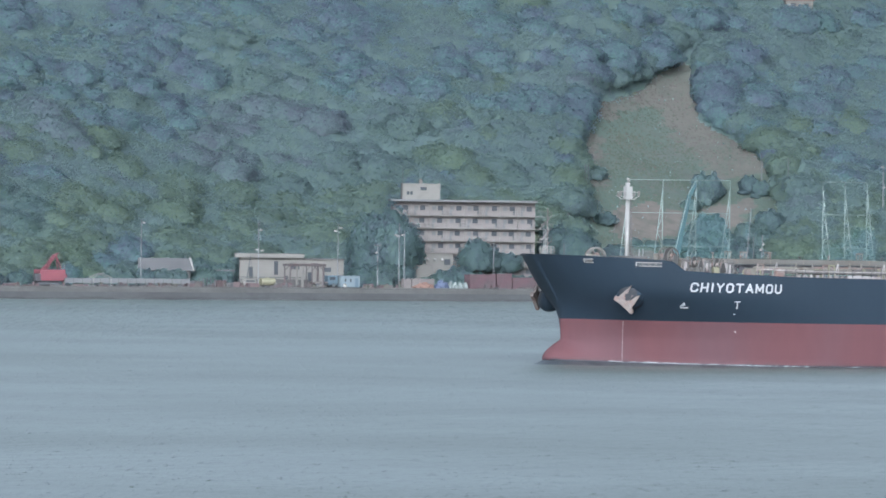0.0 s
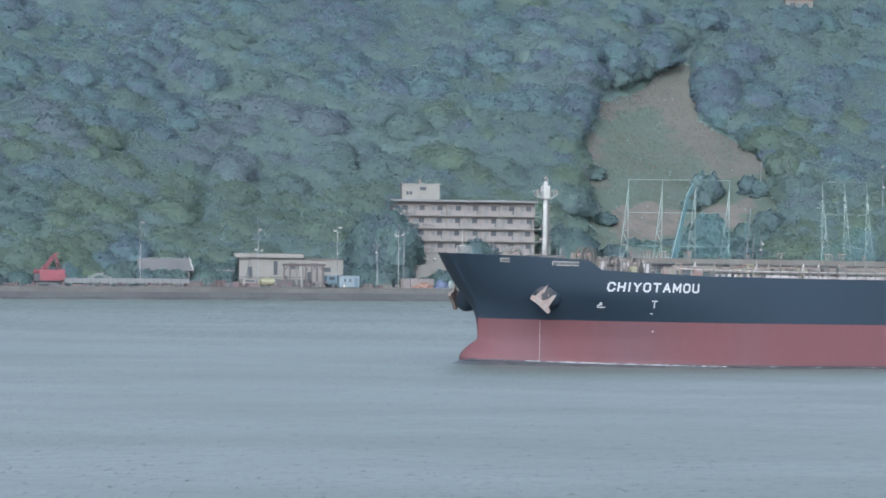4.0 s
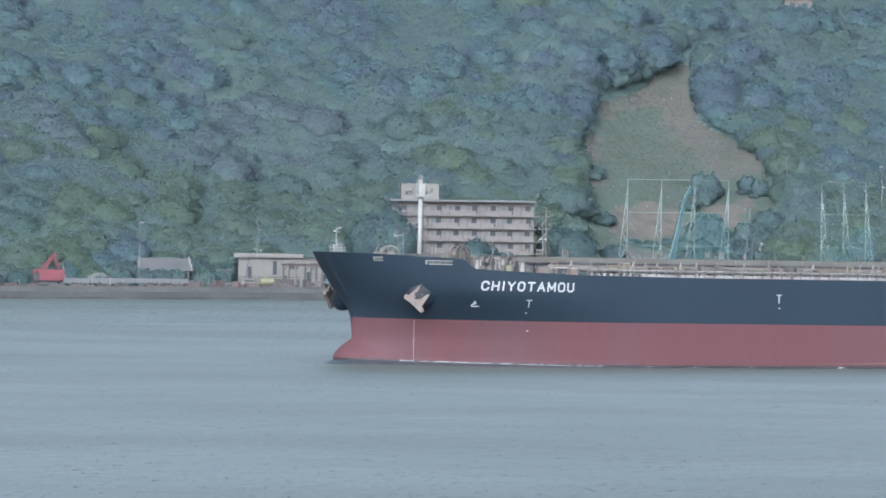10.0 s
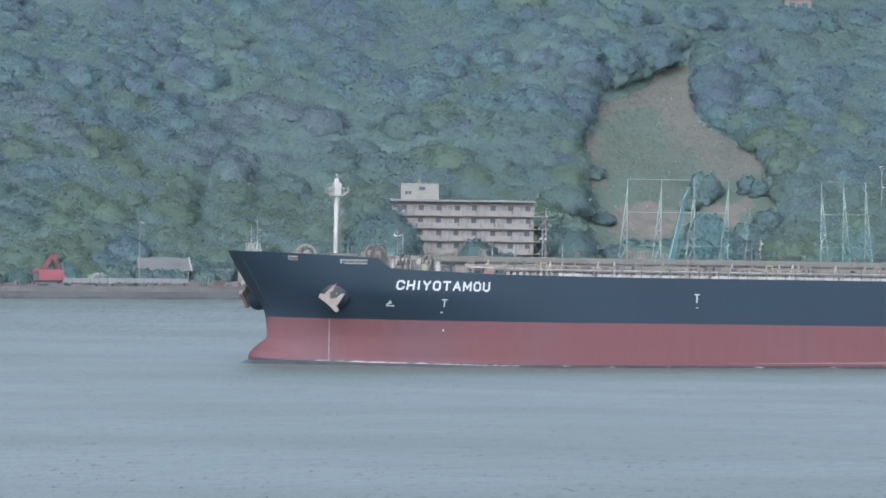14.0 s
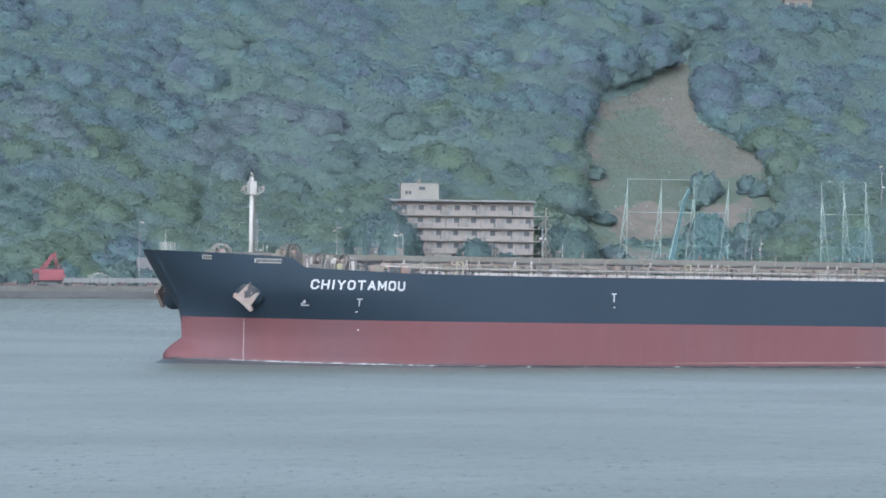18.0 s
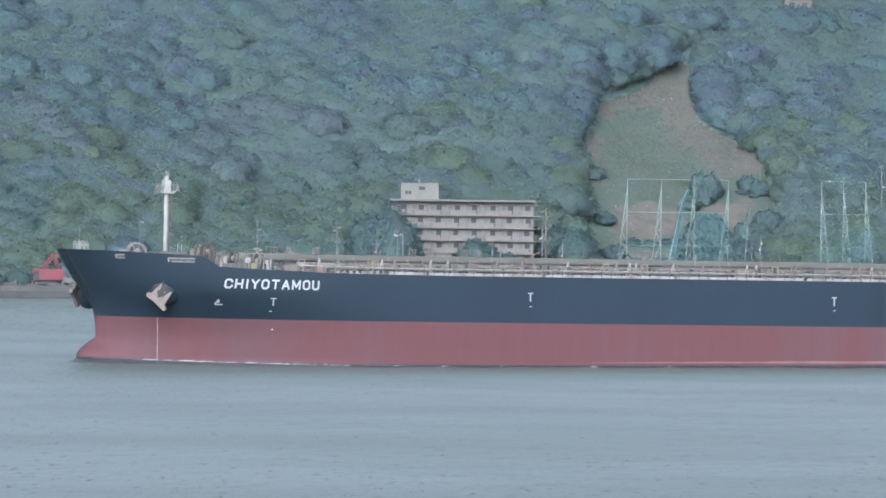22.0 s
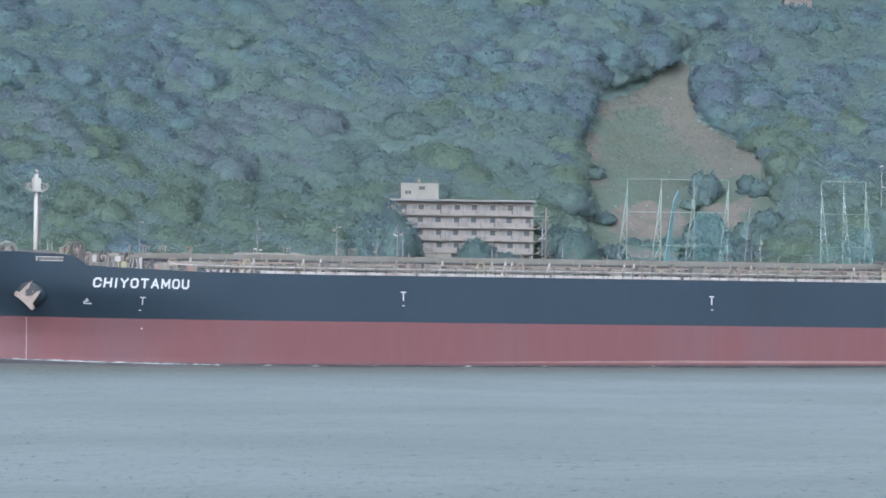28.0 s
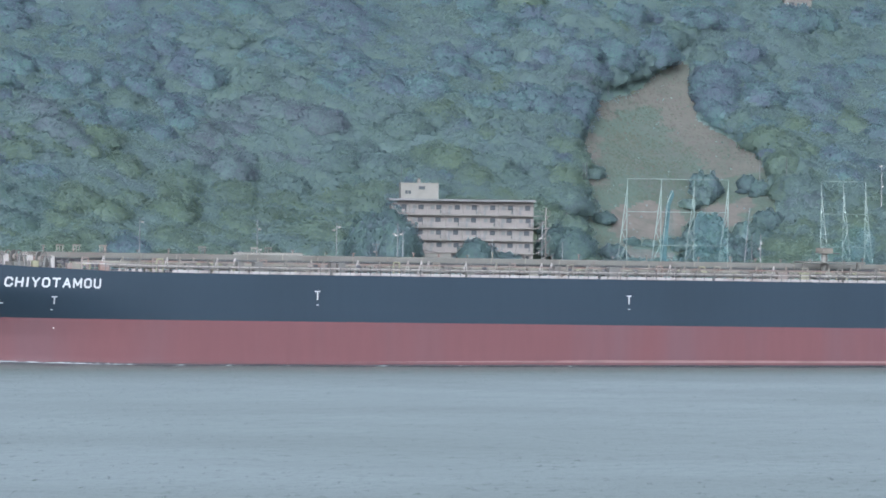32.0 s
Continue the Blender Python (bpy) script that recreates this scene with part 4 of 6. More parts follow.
def shed():
    t = shore_thing("long_shed", -62.6, 32, "low grey-roofed shed with a white gable board", "shed", turn=3)
    bm = bmesh.new()
    v = [bm.verts.new(p) for p in ((0, 0, 3.2), (11.4, 0, 3.2), (10.6, 3.2, 5.6), (0, 3.2, 5.6), (0, 6.4, 3.2), (11.4, 6.4, 3.2))]
    lo = [bm.verts.new(p.co + Vector((0, 0, -0.15))) for p in v]
    for q in ((0, 1, 2, 3), (3, 2, 5, 4)):
        bm.faces.new([v[i] for i in q])
        bm.faces.new([lo[i] for i in reversed(q)])
    for a, b in ((0, 1), (1, 2), (2, 5), (5, 4), (4, 3), (3, 0)):
        bm.faces.new((v[a], lo[a], lo[b], v[b]))
    part("roof", bm, M_SHEET, t)
    part("wall", box(0.3, 10.8, 0.4, 6.0, -0.3, 3.3), M_CONCRETE, t)
    bm = bmesh.new()
    add_tube(bm, (11.5, -0.05, 3.0), (10.7, 3.2, 5.75), 0.2, 0.2, 6)
    part("gable_board", bm, M_WHITE, t, "bright white gable board")
    part("gable_board", tube((11.5, 6.4, 3.0), (10.7, 3.2, 5.75), 0.14, 0.14, 6), M_WHITE, t)
    part("vent_pipe", tube((9.9, 2.6, 5.0), (9.9, 2.6, 6.9), 0.06), M_POLE, t)


shed()


def crane():
    t = shore_thing("crawler_crane", -82.0, 12, "red crawler crane with a short lattice boom, parked on the quay", "crane")
    for y in (0.2, 2.6):
        bm = box(0.4, 5.4, y, y + 0.7, 0, 0.9, 0.25)
        part("track", bm, M_DARK, t)
    part("body", box(0.9, 6.6, 0.1, 3.3, 1.0, 3.3, 0.15), M_CRANE, t, "red machinery house")
    part("cab", box(-0.1, 1.3, 0.1, 1.5, 0.9, 2.5, 0.15), M_DARK, t)
    part("counterweight", box(6.4, 7.0, 0.3, 3.1, 0.9, 2.4, 0.1), M_CRANE, t)
    boom = bmesh.new()
    a0, b0 = Vector((2.0, 1.3, 3.0)), Vector((5.2, 1.6, 6.6))
    for dy, dx in ((-0.3, -0.3), (-0.3, 0.3), (0.3, -0.3), (0.3, 0.3)):
        add_tube(boom, a0 + Vector((dx * 1.6, dy, 0)), b0 + Vector((dx * 0.6, dy, 0)), 0.08, 0.06, 5)
    for k in range(6):
        p, q = a0.lerp(b0, k / 6), a0.lerp(b0, (k + 1) / 6)
        add_tube(boom, p + Vector((-0.35, -0.3, 0)), q + Vector((0.35, -0.3, 0)), 0.07, sides=4)
        add_tube(boom, p + Vector((-0.35, 0.3, 0)), q + Vector((0.35, 0.3, 0)), 0.07, sides=4)
    part("boom", boom, M_CRANE, t, "red lattice boom")
    part("gantry_mast", add_tube(tube((5.9, 0.8, 3.2), (5.0, 1.3, 6.2), 0.1), (5.9, 2.6, 3.2), (5.1, 1.6, 6.2), 0.1), M_CRANE, t)
    part("exhaust", tube((6.5, 0.5, 3.2), (6.5, 0.5, 4.2), 0.1), M_POLE, t)


crane()


def lamp_pole(x, w, height, label, arms=(), cross=(), base=None):
    t = shore_thing("utility_pole", x, w, label, "utility pole", "poles along the quay", z=base)
    part("shaft", tube((0, 0, -0.2), (0, 0, height), 0.13, 0.08, 8), M_POLE, t)
    for h, d in arms:
        part("arm", tube((0, 0, h - 0.1), (d, 0, h), 0.05, sides=6), M_POLE, t)
        part("lamp_head", box(d - 0.3, d + 0.3, -0.2, 0.2, h - 0.15, h + 0.2, 0.06), M_WHITE, t, "pale floodlight")
    for h, half in cross:
        part("crossarm", box(-half, half, -0.06, 0.06, h, h + 0.12), M_POLE, t)
        for s in (-half, 0.5 * half, half):
            part("insulator", tube((s, 0, h + 0.12), (s, 0, h + 0.34), 0.07, 0.05, 6), M_WHITE, t)
    return t


lamp_pole(-61.6, 20, 13.6, "tall slender grey pole behind the quay", arms=((12.9, 0.5),))
lamp_pole(-37.9, 20, 13.6, "tall grey utility pole with boxes", arms=((7.6, -0.5), (7.4, 0.8), (11.6, 0.5)))
lamp_pole(-21.7, 20, 13.1, "tall grey pole with floodlights beside the office", arms=((12.2, 0.6), (11.6, -0.6)))
lamp_pole(-13.5, 20, 9.0, "short grey utility pole with a crossarm", arms=((7.2, -0.3),), cross=((8.6, 0.7),))
lamp_pole(-9.1, 20, 13.3, "tall grey pole with a row of floodlights", arms=((10.9, -0.8), (10.9, 0.8), (10.6, -0.35)), cross=((10.7, 0.9),))
lamp_pole(-8.0, 20.6, 11.9, "thin grey pole behind the floodlights")
lamp_pole(10.6, 20, 10.1, "plain thin grey pole before the flats")
lamp_pole(21.2, 30, 14.1, "grey pole with floodlights beside the outside stair", arms=((10.2, -0.5), (10.2, 0.6)))
lamp_pole(25.5, 30, 9.5, "thin grey pole at the edge of the trees")
lamp_pole(96.2, 60, 9.0, "grey pole with a bright white box at the wood's edge", arms=((8.6, -0.3), (4.2, 0.3)), base=20.0)
lamp_pole(26.7, 58, 8.5, "grey pole with a white box among the trees", arms=((7.9, 0.3), (6.2, 0.5)))

lamp_pole(68.3, 34, 11.5, "thin grey pole with small boxes beside the net frame", arms=((9.6, 0.3), (8.4, -0.3)))


# practice nets: tall braced frames
def practice_net(x0, w, xs_, brace, label, base=2.1):
    t = shore_thing("practice_net", x0, w, label, "sports net", "practice nets", z=base)
    top = 25.2 - base
    for k, x in enumerate(xs_):
        x *= STRETCH
        part("post", tube((x, 0, -0.3), (x, 0, top), 0.1, 0.075, 6), M_MINT, t)
        bm = tube((x, 0, top - 1.6), (x + brace * STRETCH, 0.4, -0.3), 0.075, 0.075, 6)
        part("raking_brace", bm, M_MINT, t)
        lat = bmesh.new()
        levels = (0.93, 0.8, 0.68, 0.53, 0.4, 0.2, 0.02)
        for i, (a, b) in enumerate(zip(levels, levels[1:])):
            pa = Vector((x, 0, top * a))
            pb = Vector((x + brace * STRETCH * (1 - b / 0.93), 0.4 * (1 - b), top * b))
            pc = Vector((x, 0, top * b))
            pd = Vector((x + brace * STRETCH * (1 - a / 0.93), 0.4 * (1 - a), top * a))
            add_tube(lat, pc, pb, 0.05, sides=4)
            add_tube(lat, pd if i % 2 else pa, pc if i % 2 else pb, 0.07, sides=4)
        part("lattice", lat, M_MINT, t)
    a, b = xs_[0] * STRETCH, xs_[-1] * STRETCH
    for h in (top, 16.1, 9.0, 3.0):
        part("cross_rail", tube((a, 0, h), (b, 0, h), 0.075, sides=6), M_MINT, t)
    return t


practice_net(39.3, 34, (0.0, 7.3, 14.5, 21.85), -2.4, "tall pale green steel frame of a practice net")
practice_net(81.3, 30, (0.0, 4.85, 9.7), 2.6, "tall pale green braced steel net frame")

M_NET = bpy.data.materials.new("teal_netting")
M_NET.use_nodes = True
_n, _l = M_NET.node_tree.nodes, M_NET.node_tree.links
_b = _n["Principled BSDF"]
_b.inputs["Base Color"].default_value, _b.inputs["Roughness"].default_value = (0.05, 0.125, 0.13, 1), 0.8
_co, _wv = _n.new("ShaderNodeTexCoord"), _n.new("ShaderNodeTexNoise")
_wv.inputs["Scale"].default_value, _wv.inputs["Detail"].default_value = 0.7, 4
_l.new(_co.outputs["Object"], _wv.inputs["Vector"])
_r = _n.new("ShaderNodeMapRange")
_r.inputs["From Min"].default_value, _r.inputs["From Max"].default_value = 0.35, 0.7
_r.inputs["To Min"].default_value, _r.inputs["To Max"].default_value = 0.04, 0.24
_l.new(_wv.outputs["Fac"], _r.inputs["Value"])
_l.new(_r.outputs["Result"], _b.inputs["Alpha"])


M_NET_BUNCH = material("bunched_teal_net", (0.0272, 0.06, 0.0672), 0.85, spread=0.35, grain=1.6, coarse=0.6, second=(0.04, 0.08, 0.08))


def netting(name, outline, folds, parent=None, mat=M_NET):
    """A hanging net: rows of (height, left, right), with soft folds."""
    bm = bmesh.new()
    rows_ = []
    for z, a, b in outline:
        rows_.append([bm.verts.new((a + (b - a) * k / 10, 0.25 * math.sin(k * 1.9 + z * folds), z)) for k in range(11)])
    for a, b in zip(rows_, rows_[1:]):
        for k in range(10):
            bm.faces.new((a[k], a[k + 1], b[k + 1], b[k]))
    return part(name, bm, mat, parent, smooth=True)


# the torn net hangs from a ring at its top and swings
torn = shore_thing("torn_net", 53.4, 33.4, "torn teal net hanging in a bunch between the frame posts", "net", z=24.9)
netting("hanging_net", [(0.0, -0.2, 0.35), (-1.0, -0.9, 0.2), (-2.5, -1.6, -0.3), (-5, -2.5, -0.4), (-9, -3.6, -0.6), (-13, -4.6, -0.9), (-17.5, -6.0, -1.2), (-22.0, -6.6, -0.4)], 0.4, torn)
netting("net_bunch", [(0.0, -0.2, 0.4), (-1.2, -0.9, 0.3), (-3.0, -1.7, -0.6), (-6, -2.6, -1.5), (-10, -3.6, -2.3), (-14, -4.5, -3.0), (-18, -5.6, -3.7), (-22.0, -6.3, -4.9)], 1.3, torn, M_NET_BUNCH)
part("rope", add_tube(tube((0.1, -0.1, 0), (-1.3, -0.1, -2.2), 0.1, sides=5), (-1.3, -0.1, -2.2), (-5.4, -0.1, -18), 0.08, sides=5), M_MINT, torn)
low = shore_thing("low_net", 53.6, 33.2, "torn teal net sagging behind the posts", "net", z=2.1)
netting("net_panel", [(16.2, 0.3, 8.0), (13, 0.3, 8.4), (9, 0.2, 8.8), (5, 0.1, 8.8), (0.1, 0.1, 9)], 0.7, low)
low = shore_thing("low_net", 39.6, 33.2, "torn teal net sagging behind the posts", "net", z=2.1)
netting("net_panel", [(9.4, 0.3, 7.0), (6, 0.3, 13.4), (3, 0.2, 15), (0.1, 0.1, 15)], 0.6, low)
low = shore_thing("low_net", 81.5, 29.2, "torn teal net sagging behind the posts", "net", z=2.1)
netting("net_panel", [(13.5, 8.0, 12.0), (11, 5.0, 13.0), (8.5, -1, 13.0), (4, -1, 13), (0.1, -1, 13)], 0.5, low)
scrap = shore_thing("net_scrap", 64.4, 34, "narrow strip of teal net on a leaning pole", "net", z=2.1)
part("pole", tube((0, 0, -0.2), (1.6, 0, 17.2), 0.1), M_POLE, scrap)
netting("strip", [(17.0, 0.9, 1.9), (14, 0.4, 1.5), (11, 0.0, 1.0), (10.2, 0.3, 0.5)], 0.6, scrap)


def site_pole(x, w, height, label):
    t = shore_thing("slope_pole", x, w, label, "pole", "poles on the slope")
    part("shaft", tube((0, 0, -0.3), (0, 0, height), 0.12, 0.08, 6), M_POLE, t)
    part("cap", tube((0, 0, height), (0, 0, height + 0.15), 0.14, 0.1, 6), M_POLE, t)


for x, w, h in ((36.9, 134, 4.2), (70.2, 92, 7.2), (75.9, 84, 8.8), (31.3, 79.5, 8.8), (30.7, 79.5, 8.8), (66.4, 34, 11.0)):
    site_pole(x, w, h, "thin grey pole standing on the slope")


# ---- clutter on the quay ----
def container(x, w, length, high, mat, label, name="container", category="container", group="", z=None):
    t = shore_thing(name, x, w, label, category, group, z)
    part("body", box(0.06, length - 0.06, 0.06, 2.34, 0.12, high - 0.06), mat, t)
    for a in (0, length - 0.16):
        for y in (0, 2.24):
            part("corner_post", box(a, a + 0.16, y, y + 0.16, 0, high), mat, t)
    for zz in (0.0, high - 0.14):
        part("side_rail", box(0.16, length - 0.16, 0, 0.1, zz, zz + 0.14), mat, t)
    for k in range(int(length / 0.55) - 1):
        part("corrugation", box(0.4 + 0.55 * k, 0.66 + 0.55 * k, 0.0, 0.07, 0.2, high - 0.2), mat, t)
    return t


M_RUSTRED = material("faded_maroon_paint", (0.05741, 0.03307, 0.03619), 0.8, spread=0.2, grain=1.5, coarse=0.4, second=(0.0468, 0.03494, 0.03619))
M_ORANGE = material("orange_tarp", (0.128, 0.0736, 0.0544), 0.7, spread=0.12, grain=1.2)
M_BLUE = material("blue_tarp", (0.0408, 0.05304, 0.0884), 0.6, spread=0.15, grain=1.2)
M_TEALCAB = material("steel_blue_paint", (0.0544, 0.08, 0.096), 0.5, spread=0.1, grain=1.5)
M_PALEBLUE = material("pale_blue_panel", (0.1003, 0.1246, 0.1338), 0.6, spread=0.06, grain=1.5)
M_BAG = material("pale_green_bag", (0.1216, 0.1408, 0.1312), 0.8, spread=0.12, grain=1.5)
M_SCRAP = material("dark_rusty_scrap", (0.03944, 0.034, 0.034), 0.9, spread=0.3, grain=1.0, coarse=0.5, second=(0.051, 0.034, 0.03264), per_object=0.4)
M_YELLOW = material("pale_yellow_paint", (0.1312, 0.1246, 0.07872), 0.6, spread=0.1, grain=1.5)

container(5.6, 8, 6.1, 3.0, M_RUSTRED, "faded maroon shipping container on the quay", group="maroon containers")
container(11.2, 8.4, 3.6, 3.2, M_RUSTRED, "faded maroon shipping container on the quay", group="maroon containers")
container(14.6, 8, 9.2, 2.4, M_RUSTRED, "long low faded maroon container on the quay", group="maroon containers")
container(-97.5, 12, 4.2, 2.3, M_RUSTRED, "faded maroon shipping container at the end of the quay", group="maroon containers")
container(25.0, 9, 12.0, 2.6, M_RUSTRED, "long low faded maroon container on the quay", group="maroon containers")


def heap(name, x, w, length, wide, high, mat, label, category, seed, z=None):
    """A lumpy pile under its cover."""
    t = shore_thing(name, x, w, label, category, "piles on the quay", z)
    bm = bmesh.new()
    bmesh.ops.create_icosphere(bm, subdivisions=3, radius=1.0)
    for v in bm.verts:
        d = 1 + 0.35 * noise.noise(v.co * 2.3 + Vector((seed, 0, 0))) + 0.12 * noise.noise(v.co * 7 + Vector((seed, 3, 0)))
        v.co = Vector((v.co.x * length / 2 * d + length / 2, v.co.y * wide / 2 * d, max(0.0, v.co.z) * high * d))
    part("cover", bm, mat, t)
    return t


heap("tarp_pile", -5.9, 8, 4.6, 2.5, 1.2, M_ORANGE, "orange tarpaulin heaped over goods on the quay", "tarp pile", 1.0)
heap("tarp_pile", -1.6, 8, 3.4, 2.5, 1.5, M_BLUE, "dark blue tarpaulin heaped over goods on the quay", "tarp pile", 2.0)
for k in range(4):
    heap("bulk_bag", 1.2 + 1.0 * k, 7.5, 1.1, 1.3, 1.35, M_BAG, "pale green bulk bag on the quay", "bulk bag", 5.0 + k)


def junk(x, w, length, high, seed):
    """A heap of old iron: bent plates, boxes, drums and pipe ends leaning on one another."""
    t = shore_thing("scrap_pile", x, w, "dark rusty heap of scrap metal on the quay", "scrap pile", "piles on the quay")
    r = random.Random(seed)
    for k in range(int(length * 2.4)):
        a = r.uniform(0, length)
        h = high * (0.45 + 0.55 * math.sin(math.pi * a / length)) * r.uniform(0.25, 0.8)
        y = r.uniform(-1.0, 1.0)
        mat = r.choice((M_SCRAP, M_SCRAP, M_SCRAP, M_DARK, M_PIPE, M_EARTH, M_RUSTRED))
        kind = r.random()
        if kind < 0.45:
            s = r.uniform(0.3, 1.1)
            bm = add_box(bmesh.new(), -s, s, -0.4, 0.4, -0.1, h, 0.03, m=pose(a, y, 0.08, 0, 0, r.uniform(-30, 30)))
            part("scrap_box", bm, mat, t)
        elif kind < 0.7:
            bm = add_box(bmesh.new(), -0.9, 0.9, -0.03, 0.03, 0, h * 1.1, m=pose(a, y, 0, r.uniform(-25, 25), r.uniform(-15, 15), r.uniform(-25, 25)))
            part("bent_plate", bm, mat, t)
        elif kind < 0.85:
            part("drum", add_tube(bmesh.new(), (a, y, 0), (a, y, 0.9), 0.29, sides=12), mat, t)
        else:
            part("pipe_end", tube((a, y, 0.1), (a + r.uniform(-1.6, 1.6), y, h * 1.25), 0.08, sides=6), mat, t)


for k, (x, w, l_, h) in enumerate(((-94, 4, 6, 1.0), (-88.5, 3, 5, 0.9), (-84, 3, 4, 0.7), (-79, 3, 4, 0.8), (-74.5, 2.6, 3.5, 0.8), (-70, 2.6, 3.5, 0.7), (-66, 2.6, 4, 0.9), (-61.5, 2.6, 5, 0.8), (-56, 2.6, 5, 0.9),
                                   (-57, 9, 5, 1.5), (-52, 8, 5, 1.6), (-47.5, 10, 5, 1.9), (-43.5, 9, 4, 1.7), (-40.5, 8, 3, 1.2), (-34.5, 8, 3, 1.1), (-32.5, 9, 2.5, 1.2), (-29, 12, 3, 1.2), (-16, 8, 2.5, 1.0), (-13, 8, 3, 1.2), (-10.5, 12, 2.5, 1.4), (8, 3, 5, 0.6), (15, 3, 6, 0.7))):
    junk(x, w, l_, h, 11 + k)
# a row of dark mooring posts by the heaps
for k in range(5):
    t = shore_thing("mooring_post", -49.4 + 0.75 * k, 7.2, "short dark post on the quay", "post", "mooring posts")
    part("shaft", tube((0, 0, -0.05), (0, 0, 1.7), 0.14, 0.12, 8), M_DARK, t)
    part("cap", tube((0, 0, 1.7), (0, 0, 1.85), 0.18, 0.14, 8), M_POLE, t)
tank = shore_thing("storage_tank", -37.2, 9.6, "pale yellow cylindrical tank lying on cradles", "tank")
part("shell", tube((0, 0, 1.15), (3.1, 0, 1.15), 0.75, sides=18), M_YELLOW, tank, smooth=False)
for x in (0.5, 2.5):
    part("cradle", box(x - 0.15, x + 0.15, -0.7, 0.7, 0, 0.6, 0.02), M_CONCRETE, tank)
part("manhole", tube((1.5, 0, 1.85), (1.5, 0, 2.1), 0.3, sides=10), M_YELLOW, tank)
for k, (x, w) in enumerate(((-8.0, 9.5), (-6.3, 9.5), (-4.7, 9.5), (-3.2, 9.5))):
    t = shore_thing("concrete_block", x, w, "pale concrete block stacked on the quay", "concrete block", "concrete blocks")
    part("block", box(0, 1.7, 0, 1.2, 0, 2.0, 0.06), M_WALL, t)
    part("lifting_eye", tube((0.8, 0.6, 2.28), (0.8, 0.6, 2.45), 0.1), M_DARK, t)


def portal():
    t = shore_thing("boat_gantry", -31.3, 10, "rusty brown steel boat gantry with one pale leg", "gantry")
    for x, r, mat in ((0.1, 0.2, M_SCRAP), (2.9, 0.3, M_PALE), (5.1, 0.18, M_SCRAP), (7.7, 0.28, M_SCRAP)):
        for y in (0, 2.6):
            part("leg", tube((x, y, 0), (x, y, 4.5), r, r * 0.85, 6), mat, t)
    for y in (0, 2.6):
        part("beam", box(-0.3, 8.2, y - 0.2, y + 0.2, 4.4, 4.85, 0.03), M_SCRAP, t)
        for x, d in ((0.1, 1.0), (5.1, 0.9), (7.7, -0.9)):
            part("knee_brace", tube((x, y, 3.4), (x + d, y, 4.45), 0.1, sides=5), M_SCRAP, t)
    for x in (1.4, 6.4):
        part("tie", box(x - 0.1, x + 0.1, -0.2, 2.8, 4.86, 5.0), M_SCRAP, t)


portal()


def truck():
    t = shore_thing("flatbed_truck", -26.4, 11, "steel blue truck with a pale flat bed on the quay", "truck")
    part("bed", box(0, 3.2, 0, 2.1, 0.85, 1.25, 0.04), M_WALL, t)
    part("cab", box(3.2, 5.6, 0, 2.1, 0.55, 2.5, 0.18), M_TEALCAB, t, "steel blue cab")
    part("windscreen", box(3.6, 4.9, -0.03, 0.02, 1.6, 2.2), M_GLASS, t)
    for x in (0.8, 4.5):
        for y in (0.05, 2.05):
            w_ = part("wheel", add_disc(bmesh.new(), (x, y, 0.45), (0, 1, 0), 0.45, 0.26), M_DARK, t)
            part("hub", add_disc(bmesh.new(), (x, y, 0.45), (0, 1, 0), 0.2, 0.3, 10), M_POLE, w_)


truck()


def site_office():
    t = shore_thing("site_cabin", -20.9, 10, "pale blue prefabricated cabin with small windows", "cabin")
    part("body", box(0, 4.4, 0, 2.4, 0.1, 2.4, 0.05), M_PALEBLUE, t)
    part("roof", box(-0.1, 4.5, -0.1, 2.5, 2.4, 2.52, 0.03), M_PALEBLUE, t)
    for x in (0.9, 2.1):
        part("window", box(x, x + 0.35, -0.03, 0.03, 1.2, 1.9), M_GLASS, t)
    part("door", box(3.3, 4.0, -0.03, 0.03, 0.15, 2.0), M_TEALCAB, t)
    b = shore_thing("white_ball_tank", -20.0, 8.4, "small bright white round tank on the quay", "tank")
    bm = bmesh.new()
    bmesh.ops.create_uvsphere(bm, u_segments=16, v_segments=10, radius=0.42)
    bmesh.ops.translate(bm, vec=(0, 0, 0.5), verts=bm.verts)
    part("shell", bm, M_WHITE, b, smooth=True)
    part("foot", tube((0, 0, 0), (0, 0, 0.14), 0.3, 0.25), M_POLE, b)


site_office()


def van():
    t = shore_thing("delivery_van", -40.6, 8, "cream delivery van parked on the quay", "van")
    part("body", box(0, 3.0, 0, 1.6, 0.35, 1.5, 0.15), M_PALE, t)
    part("roof", box(0.3, 2.9, 0.06, 1.54, 1.4, 1.85, 0.18), M_PALE, t)
    part("side_window", box(0.55, 2.6, -0.02, 0.02, 1.15, 1.45), M_GLASS, t)
    for x in (0.6, 2.4):
        for y in (0.08, 1.52):
            part("wheel", add_disc(bmesh.new(), (x, y, 0.3), (0, 1, 0), 0.3, 0.2, 14), M_DARK, t)


van()

